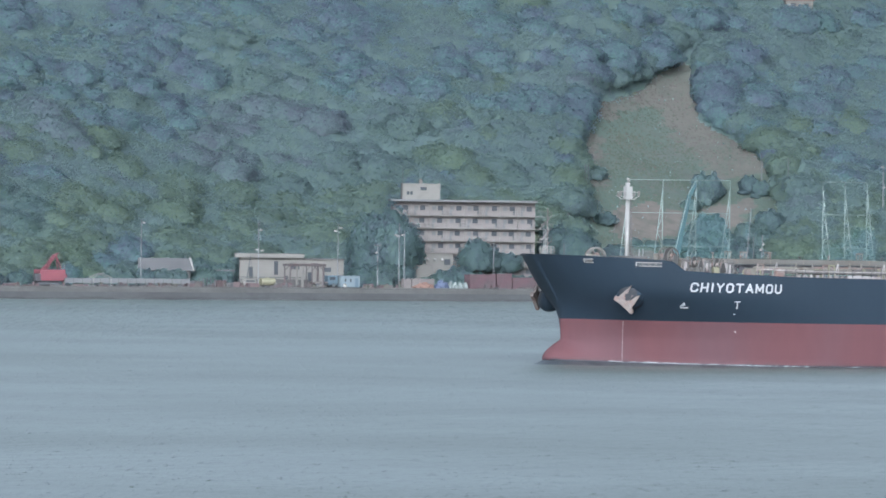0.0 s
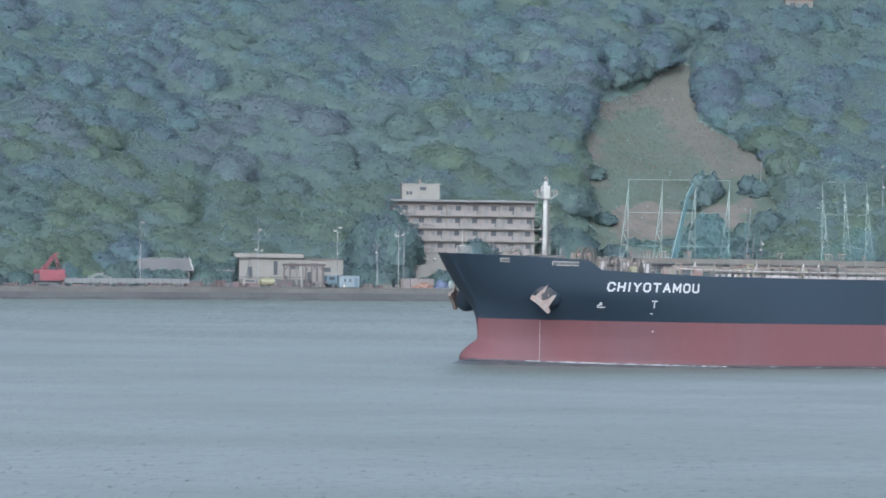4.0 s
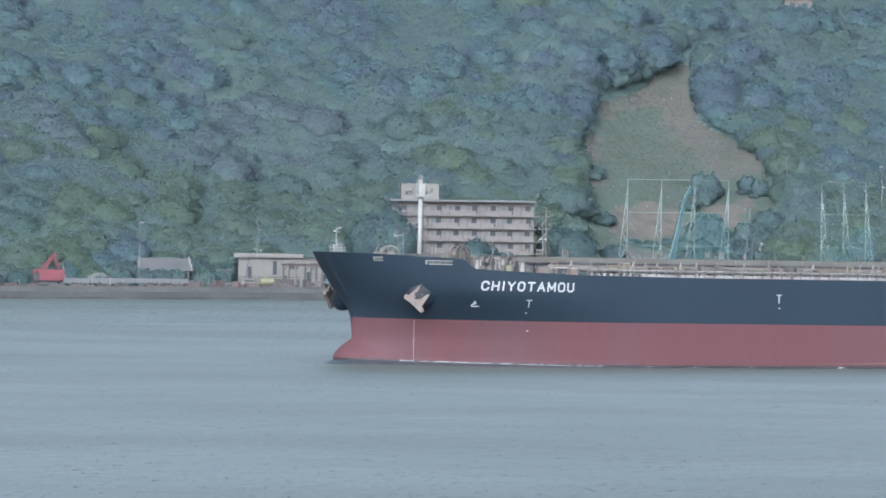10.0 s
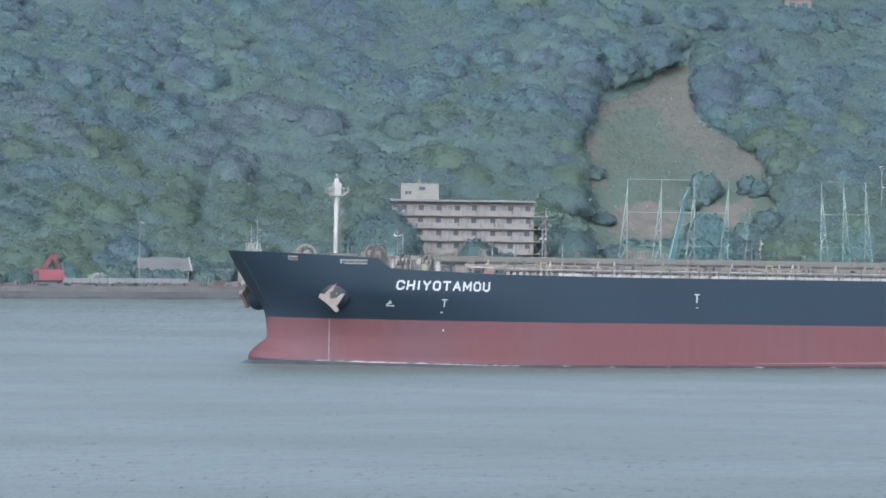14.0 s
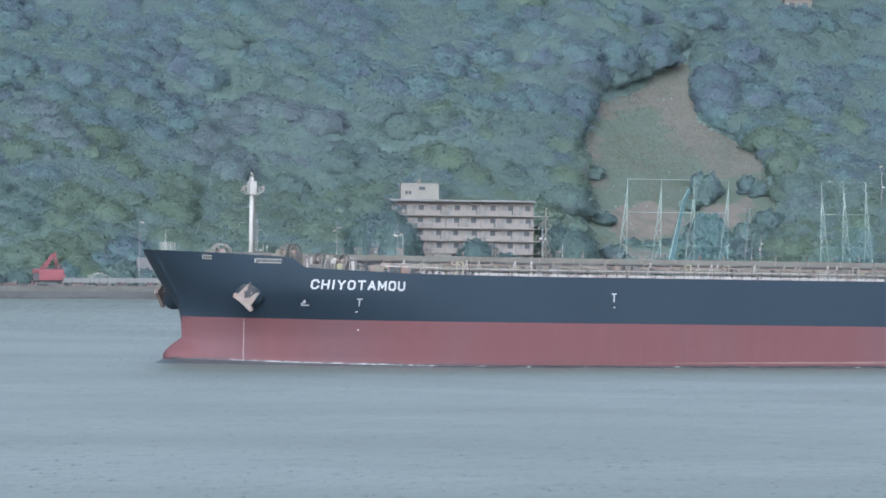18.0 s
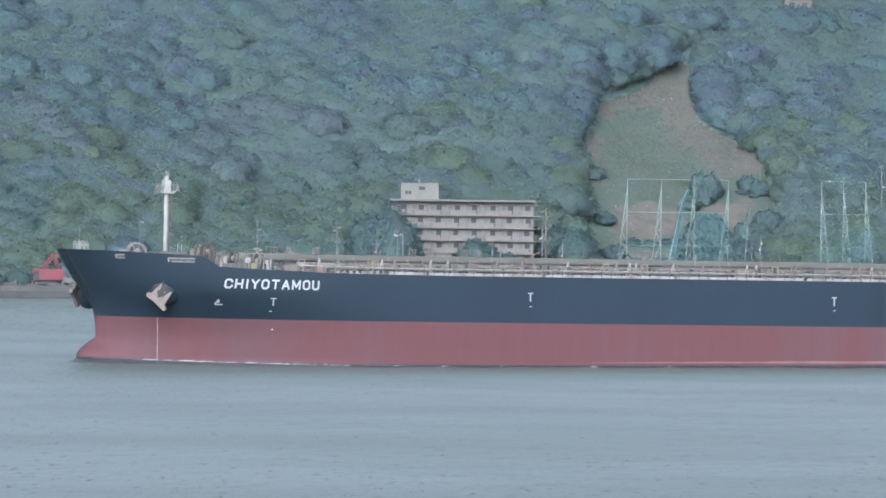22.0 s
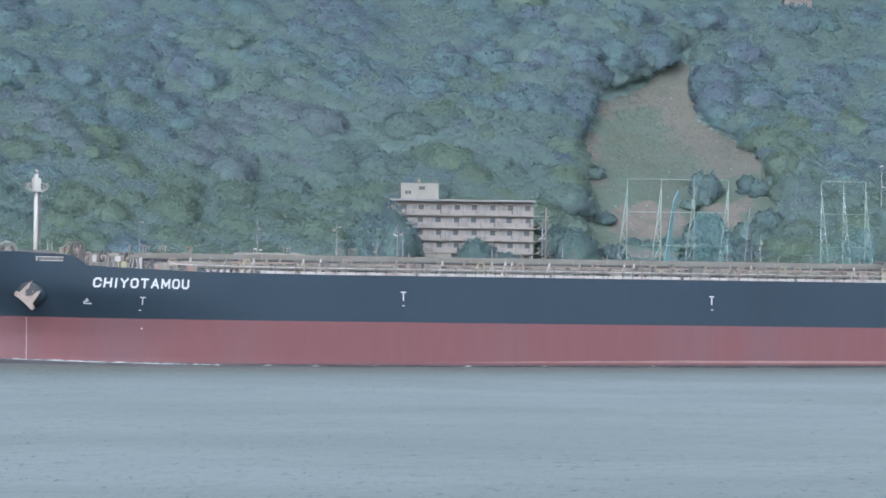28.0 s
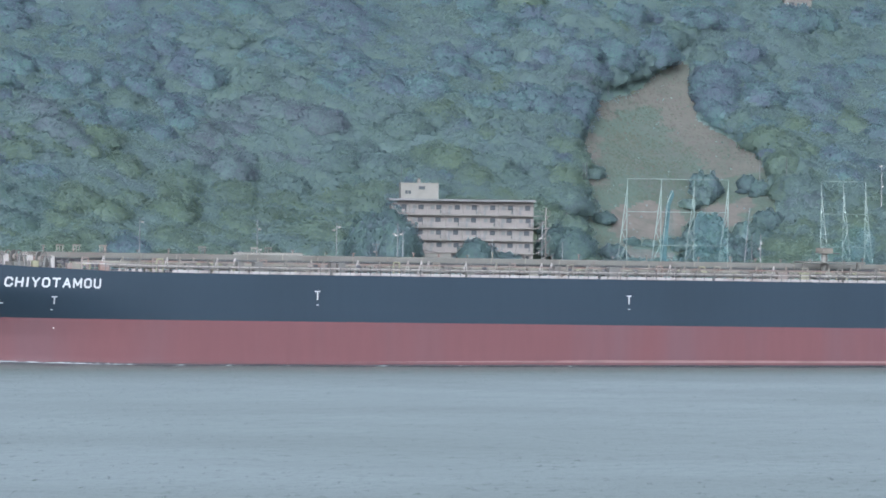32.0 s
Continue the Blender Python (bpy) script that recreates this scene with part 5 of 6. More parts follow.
# white barrier wall, panel by panel
M_BARRIER = material("limewashed_concrete", (0.09048, 0.0936, 0.0936), 0.85, spread=0.15, grain=1.5, coarse=0.4)
fence = shore_thing("barrier_fence", -76.0, 3.4, "low white barrier of concrete panels along the quay", "fence", z=QUAY)
panel_ = part("panel", box(0, 1.9, 0, 0.15, 0.75, 1.72, 0.02), M_BARRIER, fence)
post_ = part("post", box(-0.08, 0.08, -0.03, 0.18, 0, 1.75, 0.02), M_CONCRETE, fence)
for k in range(1, 14):
    again(panel_, fence, pose(2.0 * k, 0, 0.0))
    again(post_, fence, pose(2.0 * k - 0.05, 0, 0))
tent = shore_thing("canopy_frame", -70.3, 3.0, "small white gabled canopy frame", "canopy", z=QUAY)
for y in (0, 2.2):
    part("rafter", tube((0, y, 1.9), (2.0, y, 2.7), 0.09, sides=6), M_WHITE, tent)
    part("rafter", tube((2.0, y, 2.7), (3.9, y, 1.9), 0.09, sides=6), M_WHITE, tent)
    for x in (0, 3.9):
        part("leg", tube((x, y, 0), (x, y, 1.9), 0.06, sides=6), M_WHITE, tent)
part("ridge", tube((2.0, 0, 2.7), (2.0, 2.2, 2.7), 0.07, sides=6), M_WHITE, tent)


# bushes and trees close to the buildings
def bush_mesh(seed):
    return crown_mesh(crown_data(seed, 2.0, 2.4, 1300, 0.19, 30, 4), HAZED_SPECIES[(5, 0, 5)[seed % 3]], "foliage")


BUSHES = [bush_mesh(40 + k) for k in range(3)]


def bush(x, w, s, q=1.0, z=None):
    t = shore_thing("bush", x, w, "rounded green bush at the foot of the hill", "bush", "bushes behind the quay", z)
    o = new("foliage", BUSHES[int(abs(x * 7)) % 3])
    o.parent = t
    o.location = (0, 0, -0.6)
    part("stem", tube((0, 0, -0.3), (0, 0, 1.0), 0.1, 0.06, 6), M_BARK, t)
    t.matrix_basis = t.matrix_basis @ Matrix.Diagonal((s, s, s * q, 1))


for k in range(22):
    bush(-68.5 + 2.4 * k, 40 + 2.2 * (k % 3), 1.5 + 0.25 * (k % 4), 1.0 + 0.12 * (k % 3))
for x, w, s, q in ((-73, 22, 1.1, 0.9), (-69, 26, 1.3, 1.0), (-65.5, 25, 1.5, 1.1), (-61, 27, 1.25, 1.5), (-57.5, 27, 1.25, 1.4), (-54.5, 27, 1.15, 1.5), (-66.5, 26, 1.7, 1.3), (-52.3, 26, 0.9, 0.8), (-49, 30, 1.7, 1.2), (-46, 33, 1.8, 1.2),
                   (-86, 24, 1.5, 1), (-92, 22, 1.6, 1), (-80, 26, 1.5, 1.2), (-12.5, 30, 1.6, 1.3), (0.6, 33, 1.6, 1.2), (3.6, 33, 1.8, 1.3), (7, 34, 1.5, 1.1), (12, 34, 1.5, 1.0), (16, 33, 1.4, 1), (19.5, 34, 1.3, 1), (-3, 30, 1.2, 0.9),
                   (-17, 33, 1.7, 1.3), (24, 34, 1.6, 1.2), (28, 36, 1.8, 1.3), (32, 38, 1.8, 1.3), (36, 40, 1.6, 1.1), (-4, 24, 1.0, 0.8), (14, 27, 1.2, 0.9), (18, 26, 1.1, 0.9),
                   (37, 56, 1.5, 1.1), (41, 63.5, 1.0, 0.8), (45, 63, 0.9, 0.8), (49, 64, 1.0, 0.8), (52.5, 52, 1.2, 0.9), (55, 53, 1.8, 1.2), (60, 50, 1.7, 1.3), (64, 54, 2.0, 1.4), (58, 66, 2.2, 1.5), (35, 72, 1.4, 0.9), (33, 92, 1.4, 1.0), (54, 82, 1.3, 0.8), (57, 90, 1.5, 1.0)):
    bush(x, w, s, q)
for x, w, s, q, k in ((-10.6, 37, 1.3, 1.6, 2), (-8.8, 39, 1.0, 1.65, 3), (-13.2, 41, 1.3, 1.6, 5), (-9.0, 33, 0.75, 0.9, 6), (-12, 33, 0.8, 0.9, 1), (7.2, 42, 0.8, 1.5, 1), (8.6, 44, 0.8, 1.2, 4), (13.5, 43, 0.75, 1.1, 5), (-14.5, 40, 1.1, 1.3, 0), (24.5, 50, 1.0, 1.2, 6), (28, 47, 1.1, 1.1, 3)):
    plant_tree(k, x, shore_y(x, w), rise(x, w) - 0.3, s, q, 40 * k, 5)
for x, w, s, q, k in ((56, 60, 0.75, 1.0, 2), (59, 63, 0.8, 1.1, 4), (62.5, 61, 0.7, 1.0, 1), (54, 66, 0.6, 0.9, 3), (66, 58, 0.7, 0.9, 0), (70, 62, 0.9, 1.0, 5), (69, 54, 0.8, 0.9, 6), (30, 90, 0.5, 1.0, 1), (52, 62, 0.6, 1.0, 4), (56.5, 92, 0.6, 1.15, 6), (59, 90, 0.65, 1.2, 2), (57.5, 86, 0.55, 0.9, 5), (67.5, 91, 0.6, 0.85, 3), (70, 88, 0.6, 0.8, 0), (66, 66, 0.8, 1.0, 4), (71, 70, 0.9, 1.0, 1)):
    bush(x, w, 1.9 * s, q * (1.9 if w > 80 else 1.2))
    bush(x + 2.4 * s, w + 1.5, 1.3 * s, q)
    bush(x - 2.2 * s, w - 1.0, 1.1 * s, q * 0.9)

# rough grass and weeds on the open slope
rs = np.random.RandomState(12)
tufts = {True: ([], []), False: ([], [])}
for k in range(42000):
    x, w = rs.uniform(27, 76), rs.uniform(48, 153)
    if not clearing(x, w):
        continue
    dry = bool(bare(x, w) ^ (rs.rand() < 0.14))
    tuft = 0.5 + 0.6 * noise.noise(Vector((x * 0.15, w * 0.15, 4.0))) + 0.5 * noise.noise(Vector((x * 0.5, w * 0.5, 8.0)))
    if cut_bank(x, w) or rs.rand() > (tuft * 0.6 if dry else tuft):
        continue
    V, Q = tufts[dry]
    p = np.array([x, shore_y(x, w), rise(x, w)])
    a, h, s = rs.uniform(-0.8, 0.8), rs.uniform(0.12, 0.34), rs.uniform(0.18, 0.42)
    if not dry and tuft > 0.85:
        h, s = h * 1.5, s * 1.3
    d = np.array([math.cos(a), math.sin(a), 0])
    lean = np.array([rs.uniform(-0.2, 0.2), rs.uniform(-0.1, 0.4), h])
    i = len(V)
    V += [p - d * s - (0, 0, 0.1), p + d * s - (0, 0, 0.1), p + d * s * 0.5 + lean, p - d * s * 0.4 + lean * rs.uniform(0.7, 1.0)]
    Q.append((i, i + 1, i + 2, i + 3))
V, Q = tufts[True]
straw = quick_mesh("dry_grass", np.array(V), np.array(Q), M_STRAW, True)
straw.data.normals_split_custom_set_from_vertices([(0.0, -0.42, 0.9)] * len(V))
tagged(straw, "dry brown grass along the edges of the open slope", "dry grass", kind="stuff")
V, Q = tufts[False]
weeds = quick_mesh("slope_grass", np.array(V), np.array(Q), M_WEED, True)
weeds.data.normals_split_custom_set_from_vertices([(0.0, -0.42, 0.9)] * len(V))
tagged(weeds, "rough green grass and weeds on the open slope", "grass", kind="stuff")

derrick = shore_thing("derrick_pole", -40.5, 19, "dark leaning wooden derrick pole before the office", "pole")
part("shaft", tube((0, 0, -0.2), (1.15, 0, 6.3), 0.14, 0.1, 8), M_DARK, derrick)
part("stay", tube((1.1, 0, 6.1), (2.6, 0.6, 0.0), 0.03, sides=5), M_DARK, derrick)
hut = shore_thing("store_hut", -48.3, 33, "low grey store hut with a pale door beside the office", "hut", turn=3)
part("wall", box(0, 5.2, 0, 4, -0.3, 3.1, 0.03), M_CONCRETE, hut)
part("roof", box(-0.3, 5.5, -0.4, 4.3, 3.1, 3.3, 0.03), M_ROOF, hut, "flat grey roof")
part("door", box(2.6, 4.8, -0.06, 0.02, 0.6, 2.2, 0.01), M_PALE, hut, "pale sliding door")
part("window", box(0.7, 1.7, -0.05, 0.02, 1.2, 2.1), M_GLASS, hut)

globe = shore_thing("slope_lamp", 31.0, 78.6, "small white globe lamp at the foot of the slope poles", "lamp")
part("post", tube((0, 0, -0.3), (0, 0, 0.5), 0.06, sides=6), M_POLE, globe)
bm = bmesh.new()
bmesh.ops.create_uvsphere(bm, u_segments=12, v_segments=8, radius=0.32)
bmesh.ops.translate(bm, vec=(0, 0, 0.75), verts=bm.verts)
part("globe", bm, M_WHITE, globe, smooth=True)


# ---- the tanker's marks and fittings ----
def on_hull(u, z, out=0.0):
    """A point on the port side."""
    return Vector((-u, side(u, z) + out, z))


def hull_frame(u, z, out=0.0, sgn=1):
    """A pose on the plating: x aft along it, y up, z outwards."""
    d = 0.3
    p = on_hull(u, z)
    aft = (on_hull(u + d, z) - on_hull(u - d, z)).normalized()
    up = (on_hull(u, z + d) - on_hull(u, z - d)).normalized()
    nrm = aft.cross(up)
    if nrm.y < 0:
        nrm = -nrm
    nrm.normalize()
    up = nrm.cross(aft).normalized()
    m = Matrix((aft, up, nrm)).transposed().to_4x4()
    m.translation = p + nrm * out
    if sgn < 0:
        m = Matrix.Diagonal((1, -1, 1, 1)) @ m
    return m


def abreast(across, z):
    """How far aft the point of the port side at height z lies that stands so many metres along the shore behind the bulb's tip."""
    lo, hi = stem(z), 150.0
    for k in range(40):
        mid = 0.5 * (lo + hi)
        lo, hi = (mid, hi) if 0.899 * mid + 0.438 * side(mid, z) < across else (lo, mid)
    return lo


def plate(points, thick, m, bm=None):
    """A flat shape with thickness, given in the plane of m."""
    bm = bm or bmesh.new()
    lo = [bm.verts.new(m @ Vector((x, y, 0))) for x, y in points]
    hi = [bm.verts.new(m @ Vector((x, y, thick))) for x, y in points]
    bm.faces.new(lo[::-1])
    bm.faces.new(hi)
    n = len(points)
    for k in range(n):
        bm.faces.new((lo[k], lo[(k + 1) % n], hi[(k + 1) % n], hi[k]))
    return bm


def bar(a, b, c, d):
    return [(a, c), (b, c), (b, d), (a, d)]


for u, z in ((20.5, 7.86), (58.5, 8.97), (106.3, 8.92)):
    m = hull_frame(u, z, 0.02)
    bm = plate(bar(-0.4, 0.4, 0.46, 0.62), 0.05, m)
    plate(bar(-0.085, 0.085, -0.62, 0.46), 0.05, m, bm)
    part("tug_mark", bm, M_MARK, ship, "white T mark")
    part("tug_mark_line", plate(bar(-0.17, 0.17, -0.06, 0.06), 0.05, hull_frame(u + 0.05, z - 1.3, 0.02)), M_MARK, ship)
part("arrow_mark", plate([(-0.14, 0), (0.06, -0.16), (0.06, 0.16)], 0.05, hull_frame(21.4, 4.05, 0.02)), M_MARK, ship)
m = hull_frame(13.7, 7.64, 0.02)
bm = bmesh.new()
for a, b in (((-0.45, -0.38), (0.5, -0.38)), ((-0.45, -0.38), (-0.42, -0.05)), ((-0.42, -0.05), (0.1, 0.12)), ((0.1, 0.12), (0.02, 0.5)), ((0.02, 0.5), (-0.16, 0.2))):
    a, b = Vector(a), Vector(b)
    d = (b - a).normalized()
    s = Vector((-d.y, d.x)) * 0.085
    a, b = a - d * 0.07, b + d * 0.07
    q = [a - s, b - s, b + s, a + s]
    plate([(p.x, p.y) for p in q], 0.05, m, bm)
part("bulb_mark", bm, M_MARK, ship, "white bulbous bow symbol")
for k in range(20):
    z = -0.4 + k * 0.295
    u = abreast(10.75, z)
    wide_ = 0.05 if k % 3 else 0.12
    part("draught_mark", plate(bar(-wide_, 0.04, -0.055, 0.055), 0.03, hull_frame(u, z, 0.02)), M_MARK, ship)


def anchor(sgn):
    """A stockless anchor housed on its bolster."""
    u, z = 6.95, 8.6
    m = hull_frame(u, z, -0.5, sgn)
    bm = bmesh.new()
    bmesh.ops.create_uvsphere(bm, u_segments=28, v_segments=16, radius=1.0)
    bmesh.ops.scale(bm, vec=(2.1, 1.95, 1.8 if sgn > 0 else 3.2), verts=bm.verts)
    bmesh.ops.translate(bm, vec=(0.1, -0.25, 0), verts=bm.verts)
    bmesh.ops.transform(bm, matrix=m, verts=bm.verts)
    bol = part("anchor_bolster", bm, M_NAVY, ship, "dark rounded anchor bolster", smooth=True)
    m = hull_frame(u, z, -0.5, sgn)
    # a near-black bulge stands for the shade inside the hawse pipe
    bm = bmesh.new()
    bmesh.ops.create_uvsphere(bm, u_segments=24, v_segments=14, radius=1.0)
    bmesh.ops.scale(bm, vec=(1.7, 1.55, 1.86 if sgn > 0 else 3.25), verts=bm.verts)
    bmesh.ops.translate(bm, vec=(0.1, 0.3, 0), verts=bm.verts)
    bmesh.ops.transform(bm, matrix=m, verts=bm.verts)
    part("hawse_mouth", bm, M_HOLE, bol, "hawse pipe mouth, its inner shade painted dark", smooth=True)
    m = hull_frame(u, z, 0.0, sgn)
    out_ = m.to_3x3().col[2].copy()
    out_.z = 0
    out_.normalize()
    aft_ = Vector((0, 0, 1)).cross(out_) * (1 if sgn > 0 else -1)
    place = m.translation + out_ * (1.2 if sgn > 0 else 2.4)
    m = Matrix((aft_, Vector((0, 0, 1)), out_)).transposed().to_4x4()
    m.translation = place
    bm = bmesh.new()
    plate([(-1.75, -0.3), (-1.55, 0.25), (-1.0, 0.1), (0.2, -0.85), (0.95, -1.55), (1.15, -2.05), (0.8, -2.3), (0.2, -1.75), (-0.7, -0.95)], 0.5, m, bm)
    plate([(-1.05, 0.12), (-0.25, -0.48), (0.75, 1.75)], 0.35, m, bm)
    plate([(0.15, -0.8), (0.85, -1.45), (2.05, 0.35), (1.5, 0.25)], 0.35, m, bm)
    plate([(-0.3, -0.5), (0.2, -0.9), (0.95, 0.3), (0.6, 0.55)], 0.22, m, bm)
    bmesh.ops.recalc_face_normals(bm, faces=bm.faces)
    part("anchor", bm, M_RUST, ship, "rust-brown stockless anchor in its housing")
    return bol


anchor(1)
anchor(-1)


def chock(u0, u1, z, sgn=1):
    """A fairlead in the bulwark: dark opening with a white rim."""
    mid = 0.5 * (u0 + u1)
    half = 0.5 * (u1 - u0) * 1.25
    m = hull_frame(mid, z, 0.03, sgn)
    ob = part("fairlead", plate(bar(-half, half, -0.28, 0.28), 0.03, m), M_DARK, ship, "dark fairlead opening with a white rim")
    for nm, q in (("rim", bar(-half - 0.06, half + 0.06, 0.2, 0.29)), ("rim", bar(-half - 0.08, -half + 0.08, -0.3, 0.29)), ("rim", bar(-half * 0.75, half, -0.32, -0.23))):
        part(nm, plate(q, 0.08, m), M_WHITE, ob)
    for k in range(3):
        x = -half * 0.5 + half * 0.5 * k
        part("roller", plate(bar(x - 0.16, x + 0.16, -0.22, 0.16), 0.1, m), M_PIPE, ob)


chock(0.9, 2.0, 13.72)
chock(6.6, 9.5, 13.36)

# bulwark cap along the forecastle
for sgn in (1, -1):
    bm = bmesh.new()
    us = [stem(14.4) + k * 0.6 for k in range(21)]
    prev = None
    for u in us:
        z = top_edge(u)
        b = side(u, z)
        cur = [bm.verts.new((-u, sgn * max(0.0, b - 0.28), z + 0.03)), bm.verts.new((-u + (0.06 if b < 1 else 0), sgn * (b + 0.06), z + 0.03)),
               bm.verts.new((-u, sgn * (b + 0.06), z - 0.08)), bm.verts.new((-u, sgn * max(0.0, b - 0.28), z - 0.08))]
        if prev:
            for k in range(4):
                bm.faces.new((prev[k], prev[(k + 1) % 4], cur[(k + 1) % 4], cur[k]))
        prev = cur
    bmesh.ops.recalc_face_normals(bm, faces=bm.faces)
    part("bulwark_rail", bm, M_NAVY, ship)

# bow platform with its rail and jackstaff
plat = part("bow_platform", box(-0.9, 1.2, -0.5, 0.5, 14.2, 14.42, 0.03), M_DECK, ship)
for x in (-0.8, -0.2, 0.4, 1.0):
    for y in (-0.4, 0.4):
        part("stanchion", tube((x, y, 14.4), (x, y, 15.5), 0.05, sides=6), M_WHITE, plat)
for y in (-0.4, 0.4):
    for z in (14.75, 15.1, 15.5):
        part("rail", tube((-0.8, y, z), (1.0, y, z), 0.035, sides=6), M_WHITE, plat)
part("jackstaff", tube((0.4, 0, 14.4), (0.4, 0, 17.9), 0.06, 0.035, 6), M_WHITE, ship)
part("bow_light", box(-4.6, -3.0, 5.6, 5.9, 14.3, 14.6, 0.05), M_CREAM, ship)

# foremast
MAST_U = 12.55
mast = part("foremast", tube((-MAST_U, 0, 12.4), (-MAST_U, 0, 22.5), 0.34, 0.3, 20), M_WHITE, ship, "white tubular foremast", smooth=True)
part("platform", box(-MAST_U - 1.05, -MAST_U + 1.05, -1.2, 1.2, 22.35, 22.5, 0.02), M_WHITE, mast)
part("light_house", box(-MAST_U - 0.7, -MAST_U + 0.7, -0.7, 0.7, 22.5, 24.2, 0.06), M_WHITE, mast)
part("upper_frame", box(-MAST_U - 0.3, -MAST_U + 0.45, -0.3, 0.3, 24.2, 24.75, 0.05), M_WHITE, mast)
part("masthead_light", tube((-MAST_U - 0.1, 0, 24.75), (-MAST_U - 0.1, 0, 25.2), 0.22, 0.2, 10), M_PALE, mast)
part("horn", tube((-MAST_U - 0.4, 0, 25.1), (-MAST_U + 0.25, 0, 25.35), 0.09, 0.2, 8), M_WHITE, mast)
for s in (-1, 1):
    for y in (-0.9, 0.9):
        part("bracket", add_tube(tube((-MAST_U + s * 1.05, y, 22.45), (-MAST_U + s * 2.05, y, 22.9), 0.07, sides=5), (-MAST_U + s * 1.05, y, 23.4), (-MAST_U + s * 2.0, y, 23.4), 0.06, sides=5), M_WHITE, mast)
    lamp_ = part("floodlight", box(-MAST_U + s * 1.6 - 0.3, -MAST_U + s * 1.6 + 0.3, -1.1, -0.6, 22.75, 23.25, 0.06), M_PALE, mast)
    part("floodlight", box(-MAST_U + s * 2.0 - 0.22, -MAST_U + s * 2.0 + 0.22, 0.6, 1.05, 22.9, 23.6, 0.06), M_PALE, mast)
    part("rail", add_tube(tube((-MAST_U + s * 1.0, -1.15, 23.5), (-MAST_U + s * 1.0, 1.15, 23.5), 0.04, sides=5), (-MAST_U + s * 1.0, 1.15, 22.4), (-MAST_U + s * 1.0, 1.15, 23.5), 0.04, sides=5), M_WHITE, mast)
for piece in mast.children:
    piece.data.transform(Matrix.Translation((-MAST_U, 0, 0)) @ Matrix.Diagonal((0.72, 0.72, 1, 1)) @ Matrix.Translation((MAST_U, 0, 0)))
lad = bmesh.new()
for y in (-0.22, 0.22):
    add_tube(lad, (-MAST_U - 0.62, y, 13), (-MAST_U - 0.52, y, 22.4), 0.05, sides=5)
for k in range(28):
    add_tube(lad, (-MAST_U - 0.6, -0.22, 13.2 + k * 0.33), (-MAST_U - 0.6, 0.22, 13.2 + k * 0.33), 0.03, sides=4)
for k in range(4):
    add_tube(lad, (-MAST_U - 0.3, 0, 14.5 + 2.2 * k), (-MAST_U - 1.1, 0, 14.5 + 2.2 * k), 0.05, sides=5)
part("ladder", lad, M_PIPE, mast)
part("stay", tube((-MAST_U + 0.8, -0.8, 22.4), (-MAST_U + 1.3, -1.6, 17.0), 0.035, sides=5), M_PIPE, mast)
part("mast_house", box(-MAST_U - 2.4, -MAST_U + 1.8, -2.0, 2.0, 12.4, 14.35, 0.06), M_PIPE, ship, "grey house at the foot of the mast")
part("mast_house_rail", add_tube(tube((-MAST_U - 1.2, 1.5, 14.3), (-MAST_U - 1.2, 1.5, 15.4), 0.05), (-MAST_U - 1.8, 1.5, 14.3), (-MAST_U - 1.8, 1.5, 15.4), 0.05), M_WHITE, ship)


def mooring_winch(u, v, z, radius, turn, label):
    """Two big flanges on a drum, with a bed and a gearbox."""
    t = part("mooring_winch", add_disc(bmesh.new(), (0, 0, 0), (0, 1, 0), radius * 0.4, 2.2, 18), M_RUST, ship, label)
    t.matrix_basis = pose(-u, v, z, 0, 0, turn)
    for y, mm in ((-0.75, M_CREAM), (0.2, M_PIPE), (0.95, M_CASING)):
        ring = bmesh.new()
        n = 28
        loops_ = []
        for rr, yy in ((radius, y - 0.07), (radius, y + 0.07), (radius * 0.82, y + 0.07), (radius * 0.82, y - 0.07)):
            loops_.append([ring.verts.new((rr * math.cos(k * math.tau / n), yy, rr * math.sin(k * math.tau / n))) for k in range(n)])
        for a in range(4):
            for k in range(n):
                ring.faces.new((loops_[a][k], loops_[a][(k + 1) % n], loops_[(a + 1) % 4][(k + 1) % n], loops_[(a + 1) % 4][k]))
        bmesh.ops.recalc_face_normals(ring, faces=ring.faces)
        part("flange", ring, mm, t)
        if y == 0.2 and radius < 1.4:
            part("spoke_plate", add_disc(bmesh.new(), (0, y, 0), (0, 1, 0), radius * 0.83, 0.05, 20), M_PIPE, t)
            continue
        for k in range(6):
            a = k * math.tau / 6
            part("spoke", tube((0, y, 0), (radius * 0.83 * math.cos(a), y, radius * 0.83 * math.sin(a)), 0.07, sides=5), mm, t)
    for x in (-radius * 0.8, radius * 0.8):
        part("bed", box(x - 0.2, x + 0.2, -1.3, 1.3, -(z - 12.3), -(z - 12.3) + 0.6, 0.04), M_PIPE, t)
    part("side_frame", plate([(-1.0, 12.3 - z), (1.0, 12.3 - z), (0.35, 0.3), (-0.35, 0.3)], 0.16, pose(0, 1.3, 0, 90, 0, 0)), M_PIPE, t)
    part("gearbox", box(-0.6, 0.6, -2.1, -1.3, -1.2, 0.5, 0.08), M_CREAM, t)
    return t


mooring_winch(11.9, -8.5, 14.1, 1.4, -15, "cream mooring winch with large flanges")
mooring_winch(14.4, 9.0, 14.35, 1.35, 28, "cream and rust mooring winch with large flanges")
mooring_winch(18.2, 9.4, 13.6, 0.9, 34, "cream mooring winch with worn flanges")
mooring_winch(22.5, 8.0, 13.3, 0.95, 38, "cream mooring winch with rusty flanges")

